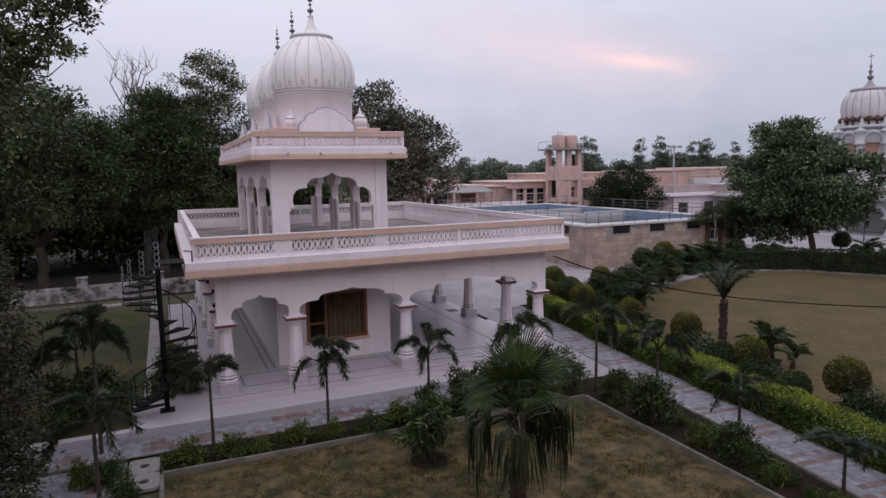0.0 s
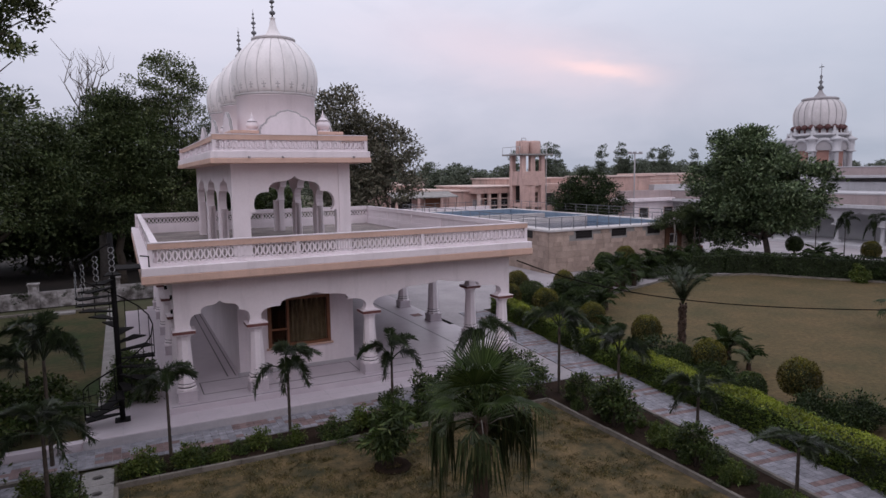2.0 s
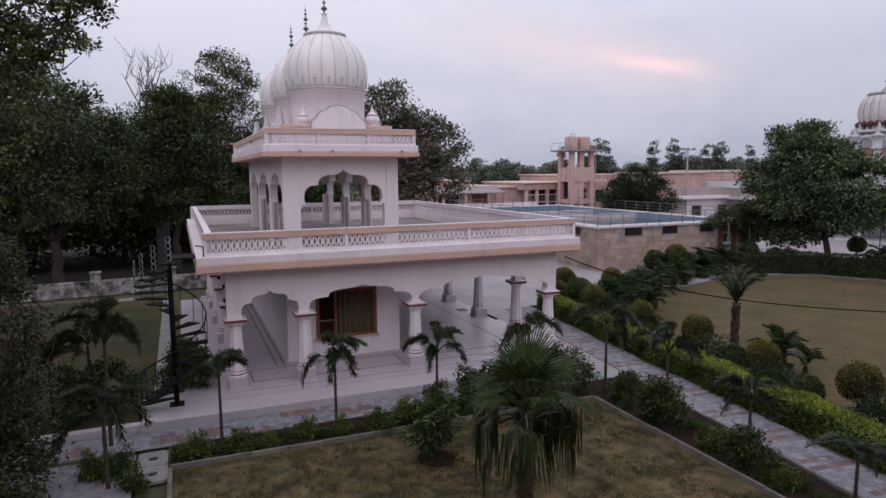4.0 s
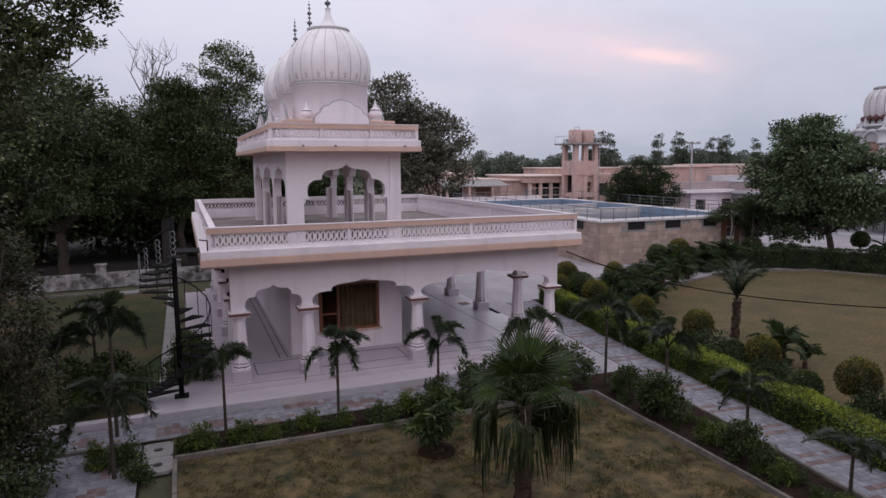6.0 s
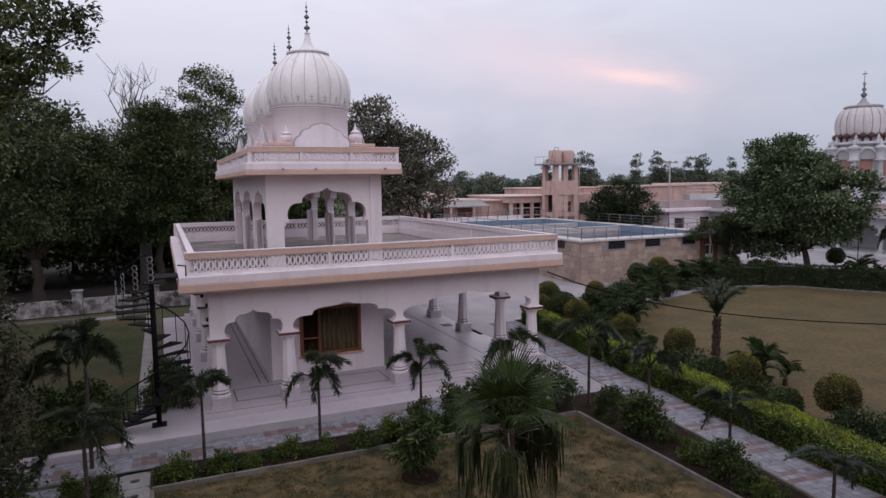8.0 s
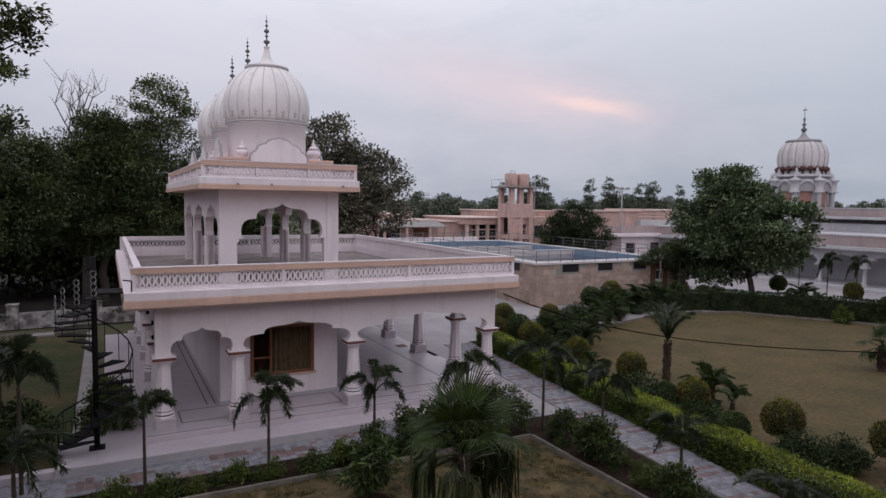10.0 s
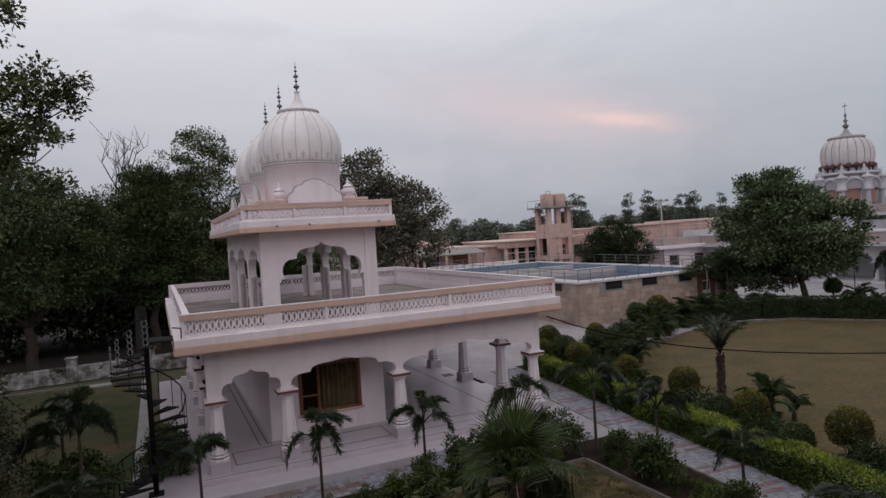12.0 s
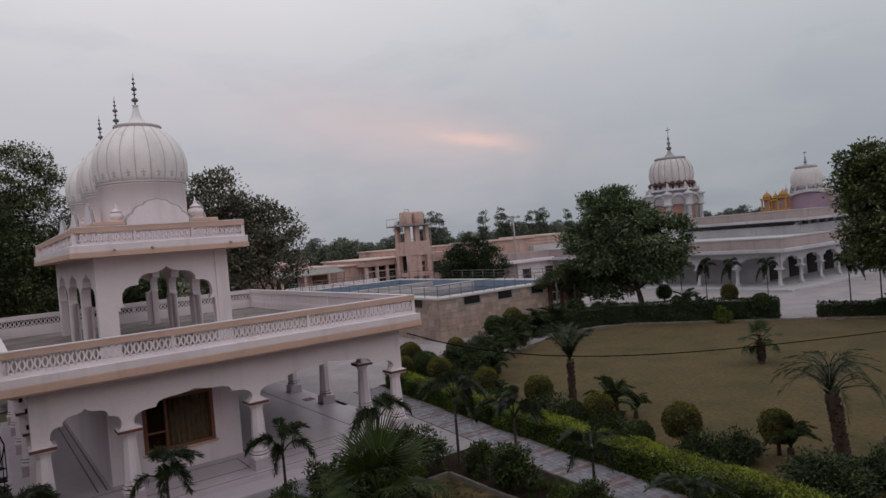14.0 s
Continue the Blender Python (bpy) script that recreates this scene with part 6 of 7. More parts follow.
# a mass of dry creeper and shrubs at its foot
r = np.random.default_rng(74)
vine = thing("creeper_mass", (-4.5, 14.2, 0), "brown dry creeper hanging over dark shrubs", "creeper")
part("creeper_leaves", quads("creeper_leaves", crown_leaves([((0.9, 1, 4.2), (0.9, 0.9, 1.4)), ((0.6, 1, 2.4), (1.1, 1.1, 1.3)), ((-0.6, 1, 3.2), (1.2, 1.2, 2.0)), ((0.3, 1, 5.6), (0.9, 0.9, 1.2))], 640, 60, 0.10, 0.05, clump=0.22, r=r, droop=0.5), VINE), VINE, vine)
part("shrub_leaves", quads("shrub_leaves", crown_leaves([((0.5, 1.2, 1.2), (1.2, 1.2, 1.1)), ((-1.0, 0.8, 1.5), (1.5, 1.5, 1.4)), ((-0.3, 0.9, 2.9), (1.1, 1.2, 1.2))], 520, 60, 0.12, 0.06, clump=0.25, r=r), TREE_DARK), TREE_DARK, vine)
for k in range(24):
    b = Build()
    x, y = r.uniform(-0.4, 1.6), r.uniform(0.1, 1.9)
    pts, rad = limb((x, y, r.uniform(4.5, 5.8)), (x + r.uniform(-0.5, 0.9), y + r.uniform(-0.4, 0.4), r.uniform(1.0, 3.2)), 0.014, 0.006, 0.8, r, 5)
    b.tube(pts, rad, n=4)
    part("creeper_stem", b, BARK, vine)
b = Build()
b.tube([(0.5, 1, -0.1), (0.6, 1.1, 2.5), (0.7, 1, 5.0)], [0.1, 0.08, 0.05], n=7)
part("creeper_stem", b, BARK, vine)

# the big round tree on the far side of the lawn
tree((41.8, 31.0), [((0, 2.9, 8.4), (2.1, 2.0, 1.7)), ((0, 1.9, 6.7), (2.8, 3.2, 2.3)), ((0.2, 5.1, 5.6), (2.1, 2.2, 2.2)), ((-0.2, -1.7, 6.0), (2.2, 2.0, 1.8)), ((0, 1.6, 4.4), (2.9, 3.8, 1.9)), ((0, 4.0, 3.5), (2.0, 2.2, 1.3)), ((-0.2, 3.2, 2.5), (1.6, 2.3, 0.9)), ((0, -1.2, 4.3), (2.2, 2.1, 1.4))],
     "large round dark green broadleaf tree by the lawn", TREE_ROUND, fork=2.2, r0=0.26, clumps=600, per=115, size=0.27, seed=81, clump=0.42, hollow=0.66, lean=(-0.5, 0.3))
tree((43.6, 53.9), [((0, 0, 5.3), (1.9, 1.9, 1.8)), ((-1.3, 0.8, 4.2), (2.0, 2.0, 1.8)), ((1.3, -0.8, 4.2), (2.0, 2.0, 1.8)), ((0, 0, 2.6), (2.9, 2.6, 1.8))],
     "dense dark green tree beyond the pool", HEDGE_DARK, fork=1.6, r0=0.2, clumps=420, per=85, size=0.22, seed=82, clump=0.4, hollow=0.7)
tree((45.6, 15.4), [((0, 1.5, 9.8), (1.5, 1.3, 1.3)), ((0, 1.9, 8.2), (1.6, 1.3, 1.5)), ((0.2, -0.9, 8.8), (2.0, 2.2, 2.4)), ((0, 0.8, 6.2), (1.9, 2.0, 1.7)), ((0, -1.2, 5.2), (2.0, 2.2, 1.6)), ((0, 1.0, 4.3), (1.6, 1.6, 1.2))],
     "leafy tree before the temple arcade", TREE_MID, fork=2.6, r0=0.2, clumps=520, per=55, size=0.26, seed=83, clump=0.4, hollow=0.4)

# slender trees and creeper at the corner of the pool wall
tree((37.4, 36.1), [((-0.1, 0.2, 3.6), (0.6, 0.5, 0.4)), ((1.3, 0.2, 3.1), (0.7, 0.5, 0.7)), ((-1.1, 0.5, 3.1), (0.6, 0.35, 0.4)), ((0.5, 0.2, 3.8), (0.5, 0.5, 0.3))],
     "slender pale-stemmed tree against the pool wall", TREE_DARK, fork=3.2, r0=0.085, clumps=120, per=60, size=0.13, seed=84, clump=0.2, hollow=0.3, bark=BARK_PALE)
tree((39.7, 36.2), [((0, 0.2, 3.3), (0.7, 0.5, 0.9)), ((0.2, 0.1, 2.0), (0.6, 0.5, 1.0)), ((1.3, -0.2, 3.6), (0.9, 0.6, 0.7)), ((-0.6, 0.3, 4.0), (0.6, 0.5, 0.5))],
     "narrow dark creeper-hung tree at the pool corner", TREE_DARK, fork=1.2, r0=0.07, clumps=170, per=60, size=0.13, seed=85, clump=0.2, hollow=0.3)
drum = thing("drum", (41.0, 36.9, 0), "faded red drum standing behind the hedge", "drum")
part("body", Build().lathe([(0.01, 0.0), (0.3, 0.0), (0.31, 0.03), (0.3, 0.35), (0.315, 0.38), (0.3, 0.41), (0.3, 0.75), (0.315, 0.78), (0.3, 0.81), (0.3, 1.14), (0.31, 1.17), (0.01, 1.15)], n=20), mat("faded_red_enamel", (0.36, 0.075, 0.05), (0.24, 0.05, 0.04), rough=0.5), drum)
part("lid", Build().lathe([(0.26, 1.152), (0.26, 1.175), (0.01, 1.178)], n=20), DARK_MAROON, drum, "dark lid")

# far trees: a few kinds, repeated along the fields
kinds = []
for k, blobs in enumerate(([((0, 0, 6.0), (3.4, 3.2, 2.6)), ((-2.4, 0, 4.2), (3.0, 2.6, 2.4)), ((2.6, 0, 4.4), (3.0, 2.6, 2.4))],
                           [((0, 0, 7.4), (2.4, 2.2, 2.6)), ((0.6, 0, 4.6), (3.0, 2.4, 2.6)), ((-1.6, 0, 4.0), (2.6, 2.4, 2.4))],
                           [((0, 0, 11.2), (1.0, 1.0, 2.4)), ((0.9, 0, 8.4), (1.2, 1.1, 1.6)), ((-0.9, 0.2, 7.2), (1.2, 1.1, 1.5)), ((0.2, 0, 4.8), (1.7, 1.6, 1.7))])):
    kinds.append(tree((60 + 22 * k, 150 + 6 * k), blobs, "tall slim field tree" if k == 2 else "rounded field tree on the far side of the fields", TREE_HAZE, fork=2.5, r0=0.25, clumps=170 if k < 2 else 110, per=34, size=0.55 if k < 2 else 0.42, seed=90 + k, clump=0.7 if k < 2 else 0.42,
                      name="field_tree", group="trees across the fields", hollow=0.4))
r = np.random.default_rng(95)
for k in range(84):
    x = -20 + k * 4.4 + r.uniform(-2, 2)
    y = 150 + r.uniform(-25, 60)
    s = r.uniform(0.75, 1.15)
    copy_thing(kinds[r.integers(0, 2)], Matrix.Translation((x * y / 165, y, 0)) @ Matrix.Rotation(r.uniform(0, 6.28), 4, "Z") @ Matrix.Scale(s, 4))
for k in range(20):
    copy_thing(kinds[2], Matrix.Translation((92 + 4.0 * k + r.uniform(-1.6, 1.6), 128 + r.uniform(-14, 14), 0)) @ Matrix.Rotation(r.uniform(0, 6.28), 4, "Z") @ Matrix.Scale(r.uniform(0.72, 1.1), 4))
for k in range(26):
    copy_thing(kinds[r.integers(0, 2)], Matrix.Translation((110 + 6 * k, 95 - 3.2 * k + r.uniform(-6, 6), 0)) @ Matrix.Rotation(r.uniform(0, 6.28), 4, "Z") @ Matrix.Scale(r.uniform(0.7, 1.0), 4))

# ---- palms ----
def frond(length, rise, fall, leaflets, leaf_len, leaf_wid, r, bushy=0.0, droop=0.3, start=0.12):
    """One feather leaf along +x: a stem tube and leaflet corners."""
    n = 12
    t = np.linspace(0, 1, n + 1)
    px = length * (t - 0.12 * t ** 3)
    pz = rise * np.sin(t * math.pi * 0.55) - fall * t ** 2.4
    pts = np.stack([px, np.zeros(n + 1), pz], 1)
    stem = Build().tube([tuple(p) for p in pts], [0.018 * (1 - 0.8 * k / n) + 0.003 for k in range(n + 1)], n=5)
    s = np.sort(r.uniform(start, 1.0, leaflets))
    idx = s * n
    i = np.minimum(idx.astype(int), n - 1)
    f = (idx - i)[:, None]
    base = pts[i] * (1 - f) + pts[i + 1] * f
    tan = unit(pts[i + 1] - pts[i])
    a = np.where(r.random(leaflets) < 0.5, 1, -1) * (math.pi / 2) + r.normal(size=leaflets) * (0.25 + bushy)
    sweep = 0.75 if bushy < 1 else 0.5
    lat = np.stack([np.zeros(leaflets), np.sin(a), np.cos(a)], 1)
    way = unit(lat + tan * sweep - np.array([0, 0, droop]))
    ln = leaf_len * ((0.45 if bushy < 1 else 0.75) + (0.55 if bushy < 1 else 0.25) * np.sin(np.clip(s, 0.05, 0.97) * math.pi) ** 0.6)[:, None] * r.uniform(0.8, 1.15, (leaflets, 1))
    sd = unit(np.cross(way, tan))
    mid = base + way * ln * 0.5
    tip = base + way * ln - np.array([0, 0, 1]) * ln * 0.22
    c = np.stack([base, mid + sd * leaf_wid * 0.5, tip, mid - sd * leaf_wid * 0.5], 1)
    return stem, c


def feather_palm(name, label, height, fronds, length, rise, fall, leaflets, leaf_len, leaf_wid, seed, bushy, group, trunk_r=0.06, trunk_mat=BARK_PALE, lean=(0, 0), droop=0.3, boots=False, category="palm", material=PALM, tilt=(0.0, 0.5)):
    r = np.random.default_rng(seed)
    root = thing(name, (0, 0, 0), label, category, group=group)
    b = Build()
    n = 14
    pts = [(lean[0] * (k / n) ** 1.4, lean[1] * (k / n) ** 1.4, -0.1 + (height + 0.1) * k / n) for k in range(n + 1)]
    b.tube(pts, [trunk_r * (1.25 - 0.35 * k / n) * (1.0 + (0.10 if k % 2 else -0.04)) for k in range(n + 1)], n=9)
    if boots:
        for k in range(150):
            z = r.uniform(0.1, height)
            a = r.uniform(0, 6.28)
            t = z / height
            c = Vector((lean[0] * t ** 1.4, lean[1] * t ** 1.4, z))
            d = Vector((math.cos(a), math.sin(a), 0))
            s = Vector((-d.y, d.x, 0)) * 0.045
            o = c + d * trunk_r * 0.9
            b.add([o - s, o + s, o + d * 0.07 + s * 0.6 + Vector((0, 0, 0.11)), o + d * 0.07 - s * 0.6 + Vector((0, 0, 0.11)), o - d * 0.03 + Vector((0, 0, 0.1))], [(0, 1, 2, 3), (1, 4, 2), (0, 3, 4), (3, 2, 4)])
    part("trunk", b, trunk_mat, root)
    for k in range(fronds):
        a = 2 * math.pi * k / fronds + r.uniform(-0.45, 0.45)
        up = r.uniform(*tilt)
        st, c = frond(length * r.uniform(0.85, 1.12), rise * r.uniform(0.8, 1.2), fall * r.uniform(0.7, 1.25), leaflets, leaf_len, leaf_wid, r, bushy, droop, 0.12 if bushy < 1 else 0.3)
        m = Matrix.Translation((lean[0], lean[1], height)) @ Matrix.Rotation(a, 4, "Z") @ Matrix.Rotation(-up, 4, "Y")
        fr_ob = part("frond", quads("frond", c, material), material, root, at=m)
        part("stem", st, material, fr_ob)
    return root


foxA = feather_palm("foxtail_palm", "young foxtail palm with bushy drooping fronds in the bed", 1.85, 7, 0.98, 0.50, 0.72, 230, 0.22, 0.028, 101, 1.4, "foxtail palms in the beds", 0.035, BARK, tilt=(-0.1, 1.25), droop=0.15)
foxB = feather_palm("foxtail_palm", "young foxtail palm with bushy drooping fronds in the bed", 1.85, 6, 1.0, 0.50, 0.78, 230, 0.22, 0.028, 102, 1.4, "foxtail palms in the beds", 0.032, BARK, tilt=(-0.15, 1.2), droop=0.15)


def put(ob, x, y, s=1.0, turn=0.0, sz=None, z=0.0, first=False):
    m = Matrix.Translation((x, y, z)) @ Matrix.Rotation(turn, 4, "Z") @ Matrix.Diagonal((s, s, sz or s, 1))
    if first:
        ob.matrix_basis = m
        return ob
    return copy_thing(ob, m)


put(foxA, 0.76, 17.2, 0.98, 0.3, first=True)
put(foxB, 3.66, 16.8, 1.1, 1.9, first=True)
put(foxA, 6.62, 16.9, 1.03, 2.2)
put(foxB, 9.62, 16.95, 1.0, 0.8)
put(foxB, 12.3, 16.7, 1.12, 3.6, 1.08)
put(foxA, 12.45, 14.1, 1.1, 4.4, 1.06)
put(foxA, 12.5, 11.3, 1.05, 1.2, 0.84)
put(foxB, 12.9, 8.9, 0.95, 5.2, 0.52)
put(foxA, -1.89, 18.3, 1.2, 5.0, 1.5)
put(foxB, -1.75, 15.8, 1.15, 2.6, 0.86)
put(foxB, -2.55, 20.6, 1.2, 0.9, 1.1)
put(foxA, -3.4, 19.9, 1.1, 1.4, 1.0)
for x, y, s in ((44.8, 27.7, 0.9), (44.6, 25.6, 0.85), (44.5, 22.9, 0.9), (46.2, 18.4, 1.1), (47.0, 16.9, 1.2), (45.2, 15.2, 0.9), (44.8, 29.8, 0.9), (38.6, 35.2, 1.3), (39.6, 35.6, 1.2)):
    put(foxA, x, y, s, x * 1.7, 1.6)

date = feather_palm("date_palm", "date palm with stiff grey-green fronds on the lawn", 1.75, 24, 1.85, 0.5, 0.45, 120, 0.30, 0.018, 111, 0.2, "date palms on the lawn", 0.13, PALM_BARK, droop=0.1, boots=True, tilt=(0.6, 1.42))
put(date, 19.95, 18.8, 1.0, first=True)
date2 = feather_palm("date_palm", "leaning date palm with long drooping fronds", 2.0, 22, 1.7, 0.75, 1.2, 90, 0.26, 0.013, 112, 0.35, "date palms on the lawn", 0.17, PALM_BARK, lean=(-0.15, 0.12), droop=0.35, boots=True, tilt=(-0.15, 1.1))
put(date2, 19.6, 8.4, 1.0, first=True)
cycad = feather_palm("cycad", "low spiky cycad among the shrubs", 0.35, 18, 1.05, 0.45, 0.45, 110, 0.20, 0.028, 113, 0.1, "cycads among the shrubs", 0.10, PALM_BARK, droop=0.05, tilt=(0.35, 1.2), material=CYCAD)
put(cycad, 17.3, 20.3, 1.0, first=True)
for x, y, s in ((18.9, 9.5, 1.0), (19.0, 16.0, 1.25), (19.6, 15.4, 0.8), (22.0, 25.8, 1.4), (20.6, 24.6, 1.2), (23.6, 27.8, 1.35), (25.3, 29.2, 1.4), (27.3, 30.9, 1.7), (29.0, 31.8, 1.4), (21.6, 27.6, 1.2), (19.8, 26.2, 1.3), (41.6, 27.4, 1.7), (33.4, 32.6, 1.6), (17.6, 23.4, 1.0), (43.2, 27.4, 1.2), (46.6, 16.2, 1.2), (31.4, 32.4, 1.5), (35.5, 33.0, 1.5)):
    put(cycad, x, y, s, x)


def fan_leaf(radius, blades, r, droop=0.25, open_deg=300, petiole=0.8, bend=0.0, fold=1.0):
    """A pleated fan on a stalk along +x: corners of its blades, and the stalk."""
    cs = []
    hub = np.array([petiole, 0, 0.0])
    for k in range(blades):
        a = radians(-open_deg / 2 + open_deg * (k + 0.5) / blades)
        d = np.array([math.cos(a), math.sin(a), 0.10])
        s = np.array([-math.sin(a), math.cos(a), 0.0])
        ln = radius * (0.72 + 0.28 * math.cos(a * 0.55)) * r.uniform(0.92, 1.06)
        half = math.sin(radians(open_deg / blades / 2)) * ln * 0.50
        p1 = hub + d * ln * 0.50
        dz = np.array([0, 0, -1.0])
        p2 = p1 + d * ln * 0.28 + dz * ln * droop * (0.10 + 0.2 * r.random())
        p3 = p2 + d * ln * 0.24 * (1 - droop * 0.5) + dz * ln * droop * (0.2 + 0.5 * r.random())
        lift = np.array([0, 0, 0.35 * half])
        cs += [[hub, p1 - s * half, p1 + lift, hub], [hub, p1 + lift, p1 + s * half, hub],
               [p1 - s * half, p2 - s * half * 0.5, p2 + lift * 0.5, p1 + lift], [p1 + lift, p2 + lift * 0.5, p2 + s * half * 0.5, p1 + s * half],
               [p2 - s * half * 0.5, p3, p3, p2 + s * half * 0.5]]
    cs = np.array(cs)
    cs[..., 1] *= fold
    off = cs - hub
    ca, sa = math.cos(bend), math.sin(bend)
    cs = np.stack([hub[0] + off[..., 0] * ca + off[..., 2] * sa, off[..., 1], hub[2] - off[..., 0] * sa + off[..., 2] * ca], -1)
    stalk = Build().tube([(0, 0, 0), (petiole * 0.5, 0, 0.04), (petiole, 0, 0)], [0.022, 0.016, 0.013], n=5)
    return cs, stalk


def fan_palm(name, label, height, leaves, radius, petiole, seed, group, trunk_r=0.14, dead=0, dead_len=0.9, blades=30):
    r = np.random.default_rng(seed)
    root = thing(name, (0, 0, 0), label, "palm", group=group)
    b = Build()
    n = 12
    b.tube([(0, 0, -0.1 + (height + 0.1) * k / n) for k in range(n + 1)], [trunk_r * (1.2 - 0.3 * k / n) * (1.05 if k % 2 else 0.95) for k in range(n + 1)], n=10)
    for k in range(130):
        z, a = r.uniform(0.05, height), r.uniform(0, 6.28)
        d = Vector((math.cos(a), math.sin(a), 0))
        s = Vector((-d.y, d.x, 0)) * 0.05
        o = Vector((0, 0, z)) + d * trunk_r * 0.9
        b.add([o - s, o + s, o + d * 0.08 + s * 0.3 + Vector((0, 0, 0.14)), o + d * 0.08 - s * 0.3 + Vector((0, 0, 0.14))], [(0, 1, 2, 3)])
    part("trunk", b, PALM_BARK, root)
    for k in range(leaves):
        a = k * 2.399 + r.uniform(-0.2, 0.2)
        t = k / max(1, leaves - 1)
        el = radians(76 - (52 if dead else 100) * t + r.uniform(-8, 8))
        c, st = fan_leaf(radius * r.uniform(0.85, 1.1), blades, r, 0.18 + 0.55 * t, 230 - 60 * t, petiole * r.uniform(0.8, 1.15), 0.12 + 0.7 * t, r.uniform(0.7, 0.95) - 0.2 * t)
        m = Matrix.Translation((0, 0, height)) @ Matrix.Rotation(a, 4, "Z") @ Matrix.Rotation(-el, 4, "Y") @ Matrix.Rotation(r.uniform(-0.35, 0.35), 4, "X")
        lf = part("fan_leaf", quads("fan_leaf", c, FAN), FAN, root, at=m)
        part("stalk", st, FAN, lf)
    for k in range(dead):
        # the limp leaves hang in two thick bundles, with the trunk bare between them
        a, dip, pet = (2.9 if k % 2 else 5.9) + r.normal() * 0.62, radians(r.uniform(-30, 25)), petiole * r.uniform(0.75, 1.2)
        hub = np.array([pet * math.cos(dip), 0, -pet * math.sin(dip)])
        m = int(blades * 0.7)
        th, out = r.uniform(-1, 1, m), r.uniform(-0.12, 0.42, m)
        top = hub + np.stack([0.10 * out, 0.07 * th, 0.02 * r.normal(size=m)], 1)
        knee = hub + np.stack([0.15 + 0.22 * out, 0.27 * th, -0.16 + 0.08 * r.normal(size=m)], 1)
        ln = (radius * dead_len * r.uniform(0.35, 1.15, m) * r.uniform(0.7, 1.15))[:, None]
        tip = knee + np.stack([0.10 * out, 0.16 * th, np.full(m, -1.0)], 1) * ln
        half = np.stack([0.35 * r.normal(size=m), np.ones(m), np.zeros(m)], 1) * 0.019
        mid = (knee * 0.45 + tip * 0.55) + 0.015 * r.normal(size=(m, 3))
        c = np.concatenate([np.stack([top - half * 0.4, knee - half, knee + half, top + half * 0.4], 1), np.stack([knee - half, mid - half * 0.9, mid + half * 0.9, knee + half], 1), np.stack([mid - half * 0.9, tip - half * 0.1, tip + half * 0.1, mid + half * 0.9], 1)])
        lf = part("hanging_leaf", quads("hanging_leaf", c, FAN_DROOP), FAN_DROOP, root, "limp fan leaf hanging in strips", at=Matrix.Translation((0, 0, height - r.uniform(0.0, 0.25))) @ Matrix.Rotation(a, 4, "Z"))
        part("stalk", Build().tube([(0, 0, 0), tuple(hub * 0.5 + np.array([0, 0, 0.06])), tuple(hub)], [0.022, 0.015, 0.012], n=5), BARK_PALE if k % 3 == 0 else FAN, lf)
    return root


big_fan = fan_palm("fan_palm", "fan palm with upright leaves over a skirt of hanging ones", 2.3, 12, 1.02, 0.78, 121, "fan palms", 0.15, dead=17, dead_len=1.1, blades=46)
put(big_fan, 6.15, 11.0, 1.0, 0.6, first=True)
small_fan = fan_palm("fan_palm", "small fan palm on the lawn", 0.75, 12, 0.5, 0.45, 122, "fan palms", 0.10, blades=20)
put(small_fan, 30.3, 16.2, 1.4, first=True)
put(small_fan, 18.4, 15.4, 0.85, 3.0)
put(small_fan, 26.4, 29.4, 0.95, 3.6)
put(small_fan, 28.4, 30.6, 0.95, 4.2)

# ---- shrubs, topiary and hedges ----
def shrub(name, label, blobs, material, clumps, per, size, seed, group="", stems=3, category="shrub", clump=0.16, wid=0.5, hollow=0.5):
    r = np.random.default_rng(seed)
    root = thing(name, (0, 0, 0), label, category, group=group)
    for k in range(stems):
        b = Build()
        c = blobs[k % len(blobs)][0]
        pts, rad = limb((r.uniform(-0.08, 0.08), r.uniform(-0.08, 0.08), -0.05), (c[0] + r.uniform(-0.15, 0.15), c[1] + r.uniform(-0.15, 0.15), c[2] + 0.2), 0.018, 0.006, 0.5, r, 4)
        b.tube(pts, rad, n=5)
        part("stem", b, BARK, root)
    part("leaves", quads("leaves", crown_leaves(blobs, clumps, per, size, size * wid, clump=clump, r=r, hollow=hollow), material), material, root)
    return root


low_shrub = shrub("shrub", "low leafy green shrub in the soil bed", [((0, 0, 0.28), (0.34, 0.3, 0.26)), ((0.34, 0.1, 0.22), (0.3, 0.26, 0.2)), ((-0.15, 0.12, 0.52), (0.12, 0.12, 0.22)), ((0.18, -0.1, 0.6), (0.1, 0.1, 0.24)), ((-0.36, -0.05, 0.2), (0.2, 0.2, 0.2))], SHRUB, 84, 20, 0.10, 201, "shrubs in the beds", clump=0.09)
light_shrub = shrub("shrub", "light green leafy shrub in the soil bed", [((0, 0, 0.30), (0.32, 0.3, 0.28)), ((-0.3, 0.1, 0.24), (0.28, 0.25, 0.22)), ((0.2, 0.05, 0.55), (0.14, 0.14, 0.22)), ((-0.1, 0.1, 0.62), (0.1, 0.1, 0.2))], SHRUB_LIGHT, 76, 20, 0.10, 202, "shrubs in the beds", clump=0.09)
